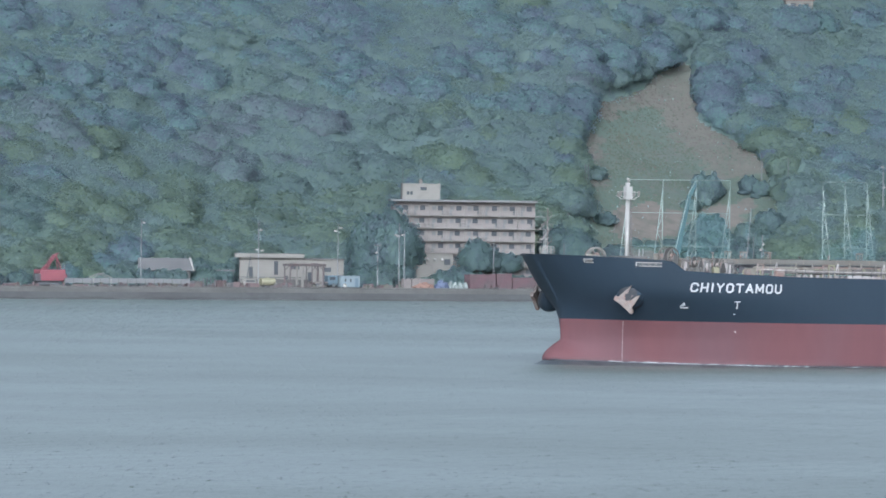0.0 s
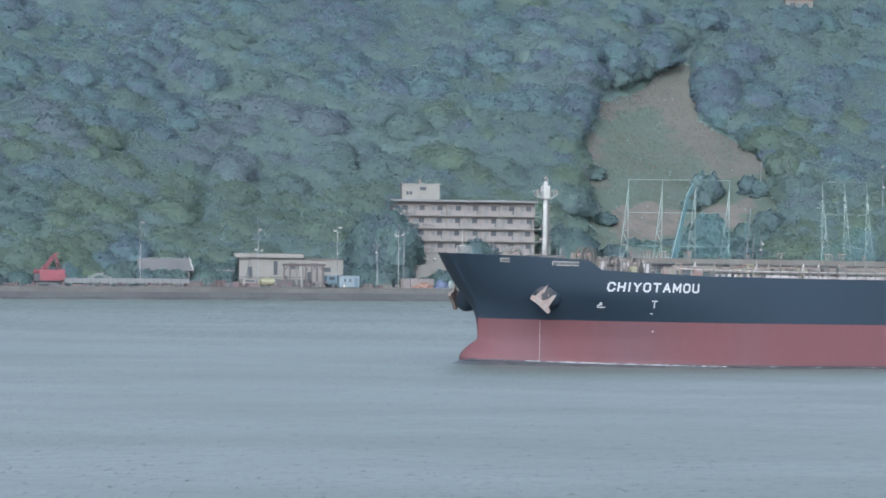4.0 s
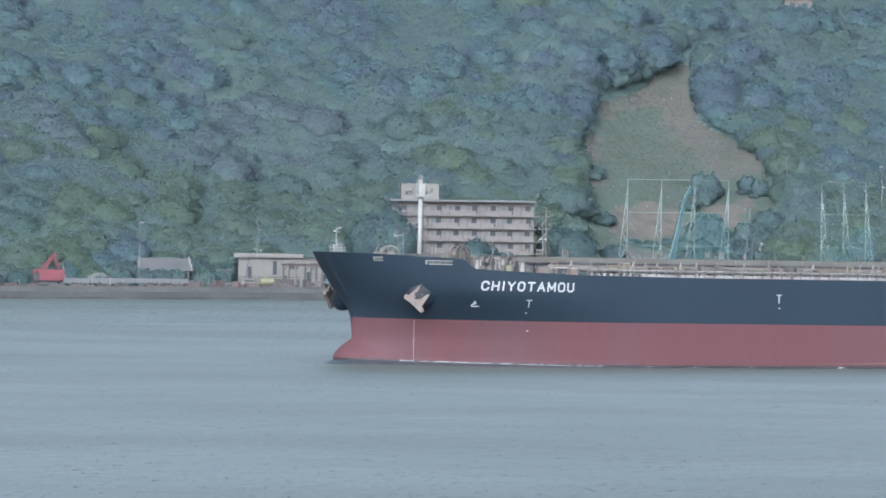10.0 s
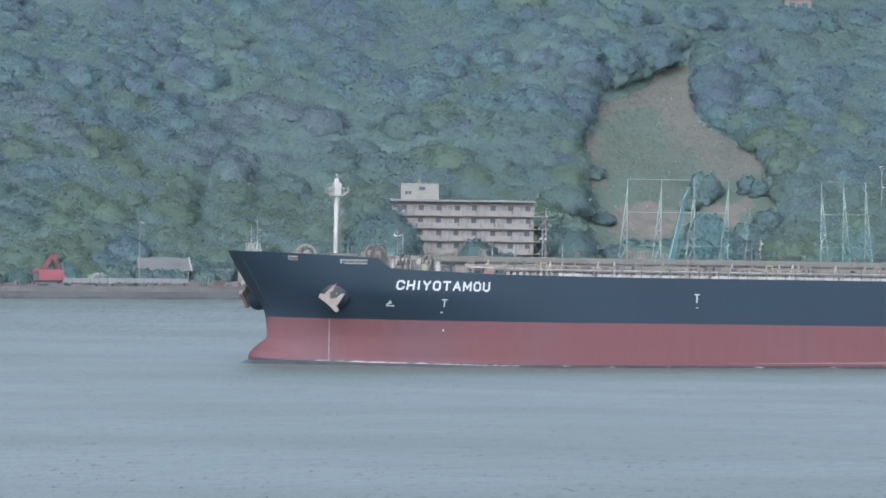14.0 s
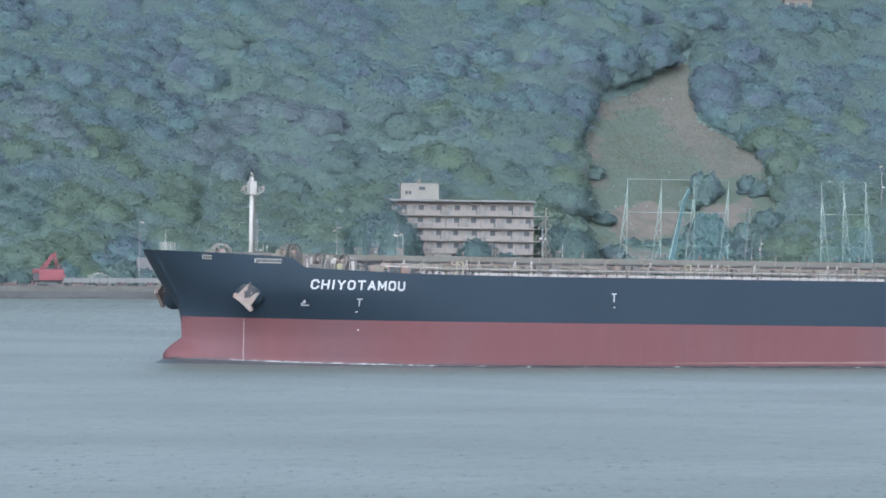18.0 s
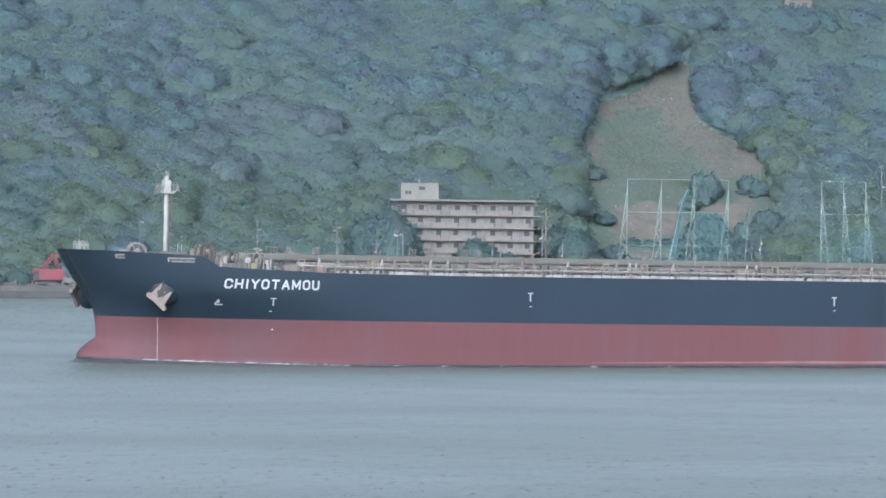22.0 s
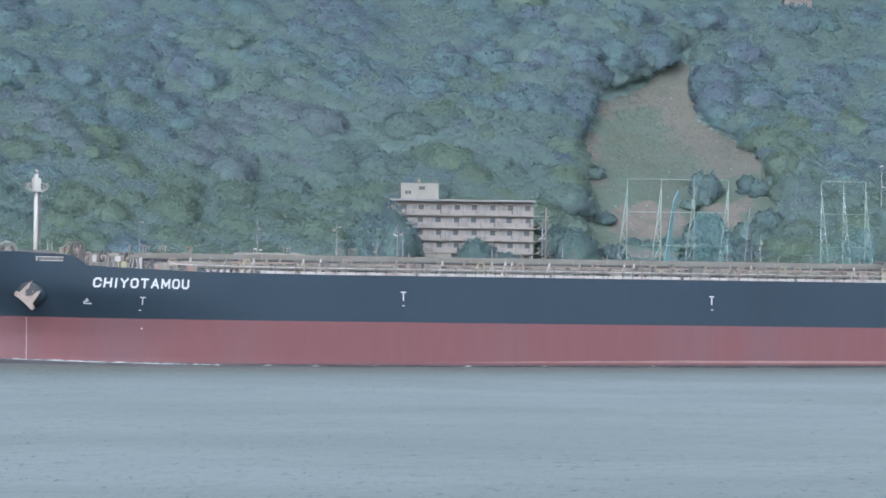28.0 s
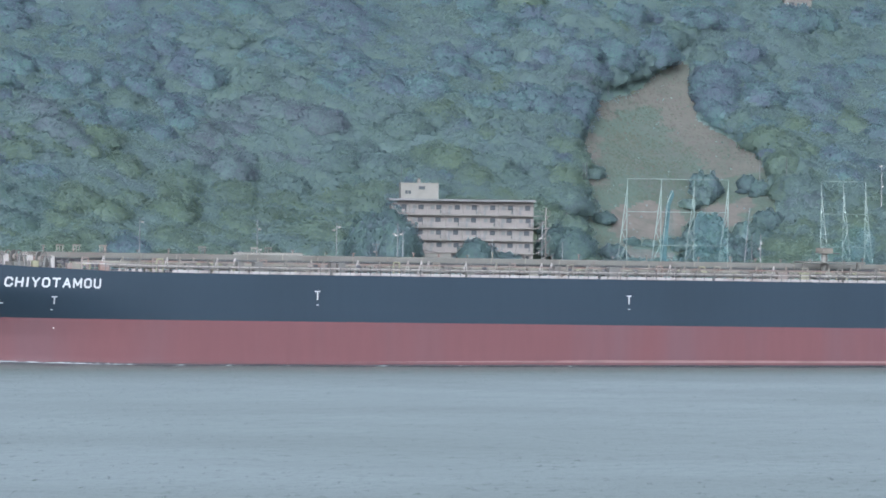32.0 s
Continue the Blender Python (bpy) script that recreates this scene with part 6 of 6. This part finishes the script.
# the windlass: tan drums and pale gear cases on their beds
for u, v in ((17.2, 7.5), (21.0, 7.0), (24.4, 6.5)):
    zd = top_edge(u) - 0.1
    wl = part("windlass", box(-u - 0.5, -u + 0.4, v + 0.9, v + 1.9, zd, zd + 1.75, 0.1), M_COAMING, ship, "pale windlass gear case with a tan drum")
    part("drum", add_disc(bmesh.new(), (-u, v, zd + 1.25), (0.5, 0.87, 0), 0.72, 1.5, 20), M_RUST, wl, "tan rope drum")
    part("drum_flange", add_disc(bmesh.new(), (-u - 0.36, v - 0.62, zd + 1.25), (0.5, 0.87, 0), 0.85, 0.1, 20), M_CREAM, wl)
    part("bed", box(-u - 1.0, -u + 1.0, v - 0.9, v + 0.9, zd - 0.02, zd + 0.5, 0.05), M_PIPE, wl)
    part("rope_post", tube((-u + 1.2, v + 1.5, zd), (-u + 1.2, v + 1.5, zd + 1.9), 0.09, sides=8), M_COAMING, wl)
rr = random.Random(21)
for k in range(42):
    u, v = rr.uniform(12, 29), rr.uniform(-9, 14)
    z0 = 12.3 if u < 13 else top_edge(u) - 0.1
    h, l_ = rr.uniform(0.6, 1.7), rr.uniform(0.3, 1.1)
    kind = rr.randrange(3)
    mat = rr.choice((M_CREAM, M_PIPE, M_YELLOW, M_CASING, M_RUST))
    if kind == 0:
        b_ = part("bollard", tube((-u, v, z0), (-u, v, z0 + h * 0.8), 0.26, 0.26, 12), mat, ship)
        part("cap", tube((-u, v, z0 + h * 0.8), (-u, v, z0 + h * 0.8 + 0.1), 0.34, 0.34, 12), mat, b_)
    elif kind == 1:
        part("vent_post", add_disc(tube((-u, v, z0), (-u, v, z0 + h), 0.14, 0.14, 8), (-u, v, z0 + h), (0, 0, 1), 0.3, 0.22, 12), mat, ship)
    else:
        part("deck_locker", box(-u - l_, -u, v - 0.4, v + 0.4, z0, z0 + h * 0.8, 0.05), mat, ship)
for u in (13.3, 16.1, 19.4):
    v = side(u, 12) - 1.2
    fr = bmesh.new()
    z0 = top_edge(u) - 0.1
    for x in (-0.5, 0.5):
        add_tube(fr, (-u + x, v, z0), (-u + x * 0.5, v, z0 + 1.9), 0.14, 0.11, 6)
    add_tube(fr, (-u - 0.6, v, z0 + 1.5), (-u + 0.6, v, z0 + 1.5), 0.14, sides=6)
    part("roller_frame", fr, M_PIPE, ship)

# side rail of the main deck: dark stanchions, each one by itself
A0, A1 = 27.0, 200.0
st_me = part("stanchion", tube((0, 0, 0), (0, 0, 1.1), 0.045, sides=5), M_DARK, ship)
st_me.matrix_basis = pose(-A0, side(A0, 11.8) - 0.12, top_edge(A0) - 0.06)
u = A0 + 1.52
while u < 175:
    again(st_me, ship, pose(-u, side(u, 11.8) - 0.12, top_edge(u) - 0.06))
    u += 1.52
for h, rad in ((1.08, 0.035), (0.72, 0.025)):
    bm = bmesh.new()
    us = list(np.arange(A0, 62, 4.0)) + [62, 200]
    for a, b in zip(us, us[1:]):
        add_tube(bm, (-a, side(a, 11.8) - 0.12, top_edge(a) + h - 0.06), (-b, side(b, 11.8) - 0.12, top_edge(b) + h - 0.06), rad, sides=5)
    part("guard_rail", bm, M_PIPE, ship)

# white coaming plates just inboard of the rail
u = 29.0
k = 0
while u < 180:
    l_ = 5.6 if k % 3 else 3.0
    gap = 0.1 if k % 4 else 0.45
    if u < 37:
        l_, gap = 0.45, 0.55
    bm = bmesh.new()
    a, b = u, u + l_
    v0, v1 = side(a, 11.8) - 0.45, side(b, 11.8) - 0.45
    za, zb = top_edge(a) - 0.06, top_edge(b) - 0.06
    pts = [(-a, v0, za), (-b, v1, zb), (-b, v1 - 0.12, zb), (-a, v0 - 0.12, za)]
    lo = [bm.verts.new(p) for p in pts]
    hi = [bm.verts.new((p[0], p[1], p[2] + 0.43)) for p in pts]
    bm.faces.new(hi)
    for q in range(4):
        bm.faces.new((lo[q], lo[(q + 1) % 4], hi[(q + 1) % 4], hi[q]))
    bmesh.ops.recalc_face_normals(bm, faces=bm.faces)
    part("coaming_plate", bm, M_COAMING, ship)
    u += l_ + gap
    k += 1

# fore-and-aft pipes
DZ = DECK_Z - 0.06


def long_pipe(name, u0, u1, v, h, rad, mat, label=""):
    """A pipe that follows the deck, with flanges every dozen metres."""
    us = [u0] + [x for x in np.arange(math.ceil(u0 / 12 + 0.1) * 12, u1, 12.0)] + [u1]
    zs = [(top_edge(a) - 0.1 if a < 45 else DZ) + h for a in us]
    bm = bmesh.new()
    rings = [[bm.verts.new((-a, v + rad * math.cos(k * math.tau / 10), z + rad * math.sin(k * math.tau / 10))) for k in range(10)] for a, z in zip(us, zs)]
    for p, q in zip(rings, rings[1:]):
        for k in range(10):
            bm.faces.new((p[k], p[(k + 1) % 10], q[(k + 1) % 10], q[k]))
    bm.faces.new(rings[0])
    bm.faces.new(rings[-1])
    bmesh.ops.recalc_face_normals(bm, faces=bm.faces)
    ob = part(name, bm, mat, ship, label, smooth=True)
    for a, z in zip(us[1:-1], zs[1:-1]):
        part("pipe_flange", add_disc(bmesh.new(), (-a, v, z), (1, 0, 0), rad * 1.45, 0.16, 12), mat, ob)
    return ob


long_pipe("foam_main", 24, 190, 17.6, 0.95, 0.09, M_COAMING, "pale pipe along the deck")
long_pipe("fire_main", 30, 190, 15.4, 0.72, 0.08, M_CASING)
long_pipe("stripping_line", 36, 190, 12.0, 1.5, 0.1, M_RUST, "thin rusty pipe along the deck")
long_pipe("cargo_line", 34, 190, 9.5, 0.75, 0.3, M_PIPE)
long_pipe("cargo_line", 34, 190, 7.8, 0.75, 0.3, M_PIPE)
long_pipe("cargo_line", 30, 190, 5.6, 1.2, 0.26, M_CREAM)
long_pipe("vapour_line", 30, 190, -7.5, 1.35, 0.28, M_PIPE)
# the raised pipe casing and catwalk on the middle line
walkway = part("pipe_casing", box(-195, -25.5, -5.2, -3.0, DZ + 1.75, DZ + 2.5, 0.05), M_CASING, ship, "long weathered grey casing on trestles")
# the shelf is coloured dark to deepen the shade under the casing
part("casing_shelf", box(-195, -25.5, -2.98, -2.3, DZ + 1.6, DZ + 1.74), M_DARK, walkway)
u = 26.5
k = 0
while u < 190:
    part("casing_joint", box(-u - 0.07, -u + 0.07, -2.99, -2.93, DZ + 1.76, DZ + 2.52), M_CREAM, walkway)
    for y in (-5.0, -3.2):
        part("trestle_leg", tube((-u, y, DZ - 0.1), (-u, y, DZ + 1.76), 0.13, sides=6), M_PIPE, walkway)
    # added dark sheets between the trestles stand for shade
    if k % 5 != 2:
        part("shade_sheet", box(-u - 5.25, -u - 0.15, -2.85, -2.78, DZ + 0.45, DZ + 1.58), M_SHADE, walkway, "dark sheet standing for shade below the casing")
    u += 5.4
    k += 1
rr = random.Random(8)
for k in range(34):
    u = 29 + k * 4.6 + rr.uniform(-1, 1)
    h = rr.uniform(0.35, 0.8)
    part("valve_post", add_disc(tube((-u, -4.0, DZ + 2.5), (-u, -4.0, DZ + 2.5 + h), 0.1, sides=6), (-u, -4.0, DZ + 2.5 + h), (0, 0, 1), 0.26, 0.12, 10), rr.choice((M_RUST, M_PIPE, M_CREAM)), walkway)
for u in (31, 33.5, 37.5, 52.5, 60.5, 62.6):
    bm = bmesh.new()
    for x in (-0.45, 0.0, 0.45):
        add_tube(bm, (-u + x, -4.2, DZ + 2.5), (-u + x, -4.2, DZ + 3.5), 0.07, sides=5)
    add_tube(bm, (-u - 0.6, -4.2, DZ + 3.45), (-u + 0.6, -4.2, DZ + 3.45), 0.09, sides=5)
    part("vent_cluster", bm, M_CREAM, walkway)


# slanting supports, valves, lockers between rail and casing
def raker(u, v, mat):
    bm = bmesh.new()
    add_tube(bm, (-u, v, DZ - 0.1), (-u - 0.9, v - 0.4, DZ + 2.1), 0.1, 0.09, 6)
    add_tube(bm, (-u - 1.0, v - 0.4, DZ - 0.1), (-u - 0.95, v - 0.4, DZ + 2.0), 0.06, sides=5)
    part("pipe_raker", bm, mat, ship)


u = 31.0
while u < 185:
    raker(u, rr.uniform(9, 14), rr.choice((M_COAMING, M_CREAM, M_CREAM, M_CASING)))
    u += rr.uniform(1.4, 5.0)
for k in range(150):
    u, v = rr.uniform(27, 185), rr.uniform(3, 15.5)
    kind = rr.random()
    mat = rr.choice((M_CREAM, M_PIPE, M_RUST, M_CREAM, M_PIPE, M_YELLOW, M_CASING, M_SHADE))
    if kind < 0.35:
        s = rr.uniform(0.3, 0.55)
        vl = part("valve", tube((-u, v, DZ), (-u, v, DZ + 1.2), 0.1, sides=6), mat, ship)
        part("hand_wheel", add_disc(bmesh.new(), (-u, v, DZ + 1.22), (0, 0.5, 1), s, 0.07, 14), mat, vl)
    elif kind < 0.6:
        l_, h = rr.uniform(0.5, 1.6), rr.uniform(0.7, 1.5)
        lk = part("deck_locker", box(-u - l_, -u, v - 0.4, v + 0.4, DZ - 0.05, DZ + h, 0.05), mat, ship)
        part("lid", box(-u - l_ - 0.04, -u + 0.04, v - 0.44, v + 0.44, DZ + h, DZ + h + 0.06), mat, lk)
    elif kind < 0.85:
        l_ = rr.uniform(1.5, 5)
        bm = tube((-u, v, DZ + 0.9), (-u - l_, v, DZ + 0.9), 0.13, sides=8)
        add_tube(bm, (-u, v, DZ), (-u, v, DZ + 0.95), 0.13, sides=8)
        add_tube(bm, (-u - l_, v, DZ), (-u - l_, v, DZ + 0.95), 0.13, sides=8)
        part("branch_pipe", bm, mat, ship)
    else:
        bm = tube((-u, v, DZ), (-u, v, DZ + 1.9), 0.12, sides=8)
        add_tube(bm, (-u, v, DZ + 1.85), (-u - 0.9, v, DZ + 1.85), 0.12, sides=8)
        add_tube(bm, (-u - 0.9, v, DZ), (-u - 0.9, v, DZ + 1.9), 0.12, sides=8)
        part("goose_neck", bm, mat, ship)
for u, l_ in ((49, 1.0), (51.5, 1.3), (97.5, 1.0), (106.0, 1.8), (63.0, 0.9), (64.2, 1.1)):
    part("control_cabinet", box(-u - l_, -u, 14.5, 15.5, DZ, DZ + 1.7, 0.06), M_PIPE, ship, "grey control cabinet")
for u in (57.0, 58.0, 59.4, 60.4, 110.0):
    bm = tube((-u, 20.2, DZ), (-u, 20.2, DZ + 0.55), 0.22, 0.2, 10)
    part("bollard", add_disc(bm, (-u, 20.2, DZ + 0.58), (0, 0, 1), 0.3, 0.1, 12), M_DARK if u > 100 else M_CREAM, ship)

# hose crane pedestal amidships
hc = part("hose_crane", tube((-148.0, 1.0, DZ), (-148.0, 1.0, DZ + 4.2), 0.5, 0.45, 16), M_CASING, ship, "weathered cream hose crane pedestal", smooth=True)
part("crane_platform", box(-154.0, -144.0, -0.8, 2.4, DZ + 2.6, DZ + 2.85, 0.05), M_CASING, hc)
part("crane_cab", box(-148.9, -147.1, 0.0, 2.0, DZ + 4.0, DZ + 4.8, 0.08), M_CREAM, hc)
part("jib", tube((-150.5, 1.0, DZ + 4.0), (-146.6, 1.0, DZ + 4.15), 0.1, sides=6), M_PIPE, hc)
for x in (-153.4, -144.6):
    part("platform_leg", tube((x, 1.0, DZ), (x, 1.0, DZ + 2.6), 0.12, sides=8), M_CASING, hc)

# dark wet waterline band for the hull's painted reflection, pale line above further aft
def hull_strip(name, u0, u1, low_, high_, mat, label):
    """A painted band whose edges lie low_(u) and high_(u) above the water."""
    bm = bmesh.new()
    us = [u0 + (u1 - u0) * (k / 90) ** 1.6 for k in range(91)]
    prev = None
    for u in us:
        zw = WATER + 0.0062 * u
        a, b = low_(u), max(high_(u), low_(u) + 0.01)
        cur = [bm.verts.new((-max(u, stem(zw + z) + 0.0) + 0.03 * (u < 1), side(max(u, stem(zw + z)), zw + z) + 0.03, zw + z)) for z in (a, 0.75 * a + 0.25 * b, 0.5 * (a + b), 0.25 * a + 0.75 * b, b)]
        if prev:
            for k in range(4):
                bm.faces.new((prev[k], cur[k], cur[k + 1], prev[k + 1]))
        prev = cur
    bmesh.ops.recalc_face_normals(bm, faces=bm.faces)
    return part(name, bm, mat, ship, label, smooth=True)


def ragged_edge(u, k):
    return 0.07 * noise.noise(Vector((u * 0.9, k, 0))) + 0.05 * noise.noise(Vector((u * 3.1, k, 4)))


hull_strip("wet_shade_band", -0.35, 200, lambda u: -0.4, lambda u: float(np.interp(u, [0, 18, 60, 200], [0.86, 0.5, 0.34, 0.44])) + ragged_edge(u, 0), M_WET_SHADE, "dark waterline band, wet and painted as the hull's reflection")
hull_strip("scum_line", 62, 200, lambda u: 0.66, lambda u: 0.66 + 0.34 * min(1.0, (u - 62) / 40) + ragged_edge(u, 5), M_SALT, "pale scum line above the water")

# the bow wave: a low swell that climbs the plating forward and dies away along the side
# its dark colour stands for the hull's reflection and shade on the water
M_WAKE_SHADE = material("shade_dark_water", (0.03, 0.036, 0.04), 0.3, spread=0.3, grain=1.6, coarse=0.5, bump=0.6, second=(0.05, 0.058, 0.062), amount=0.6)


def wave_height(u):
    return float(np.interp(u, [-1.9, -0.4, 2, 6, 10, 18, 30, 50, 200], [0.0, 0.62, 0.7, 0.62, 0.52, 0.36, 0.2, 0.13, 0.13]))


def wave_strip(u0, u1, step, sgn):
    bm = bmesh.new()
    prev = None
    u = u0
    while u <= u1:
        zw, h = WATER + 0.0062 * u, wave_height(u)
        v0 = side(max(u, 0.2), zw + h) - 0.15 if u > -0.3 else 0.0
        wide = (2.6 if u > -0.3 else 0.7 + 0.6 * (u + 1.9)) * (1 + 0.5 * noise.noise(Vector((u * 0.8, sgn, 2.0)))) + 0.6
        cur = []
        for k in range(7):
            f = k / 6
            lump = 0.16 * noise.noise(Vector((u * 1.3, f * 4, 7.0 + sgn))) * math.sin(math.pi * min(1.0, f + 0.1))
            cur.append(bm.verts.new((-u, sgn * (v0 + wide * f), zw + h * (1 - f) ** 1.4 + lump - 0.12 * f)))
        if prev:
            for k in range(6):
                bm.faces.new((prev[k], prev[k + 1], cur[k + 1], cur[k]) if sgn > 0 else (cur[k], cur[k + 1], prev[k + 1], prev[k]))
        prev = cur
        u += step
    bmesh.ops.recalc_face_normals(bm, faces=bm.faces)
    part("bow_wave", bm, M_WAKE_SHADE, ship, "broken water swelling along the hull, dark with its painted reflection", smooth=True)


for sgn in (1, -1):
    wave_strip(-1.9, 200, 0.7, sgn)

# foam along the waterline and at the bow
rr = random.Random(2)
for k in range(30):
    u = 6.5 + 25 * (k / 23) ** 0.9 + rr.uniform(-0.4, 0.4)
    l_ = rr.uniform(0.4, 1.6) * (1.2 if 10 < u < 22 else 0.7)
    if k > 23:
        u, l_ = (38.0, 45.0, 54.0, 68.0, 80.0, 97.0)[k - 24], rr.uniform(0.5, 1.3)
    wd = rr.uniform(0.03, 0.12)
    bm = bmesh.new()
    n = 9
    inn, mid_, out = [], [], []
    for i in range(n):
        x = u + l_ * i / (n - 1)
        taper = math.sin(math.pi * (i + 0.4) / (n - 0.2))
        zw = WATER + 0.0062 * x + wave_height(x)
        v = side(x, zw) + 0.05
        inn.append(bm.verts.new((-x, v, zw + 0.02)))
        mid_.append(bm.verts.new((-x, v + wd * taper * 0.4, zw + (0.03 + 0.1 * taper) * rr.uniform(0.4, 1.2))))
        out.append(bm.verts.new((-x, v + wd * taper + 0.03, zw - 0.02)))
    for a, b in ((inn, mid_), (mid_, out)):
        for i in range(n - 1):
            bm.faces.new((a[i], a[i + 1], b[i + 1], b[i]))
    part("foam_crest", bm, M_FOAM, ship, "white foam along the waterline")

# every part of the ship at its true size
for piece in ship.children:
    piece.matrix_basis = Matrix.Scale(SHIP_SIZE, 4) @ piece.matrix_basis


# ---- what moves ----
def ship_pose(t):
    h = radians(HEADING)
    return pose(SHIP_START[0] + math.cos(h) * SHIP_SPEED * t, SHIP_START[1] + math.sin(h) * SHIP_SPEED * t, SHIP_START[2], 0, -0.355, HEADING)


def motions():
    walk(ship, [(t, ship_pose(t)) for t in (0.0, 8.0, 16.0, 24.0, 32.0)])
    # the ripples drift slowly along
    walk(sea, [(0.0, pose(0, 0, TIDE)), (16.0, pose(-7.0, -3.0, TIDE)), (32.0, pose(-14.0, -6.0, TIDE))])
    # the torn net sinks and swings in the wind
    y = shore(53.4) + 33.4
    walk(torn, [(t, pose(53.4 + dx, y, 24.9 + dz, 0, turn, ALONG)) for t, dx, dz, turn in
                ((0.0, 0.0, 0.0, 0.0), (6.0, -0.55, -0.6, 0.0), (13.0, -0.9, -1.2, -0.4), (19.0, -1.1, -1.6, -1.0), (22.0, -1.25, -1.8, -1.6),
                 (25.0, -2.1, -2.1, -3.5), (28.0, -3.3, -2.1, -5.8), (30.0, -4.0, -2.1, -7.0), (32.0, -4.5, -2.15, -8.0))])


motions()
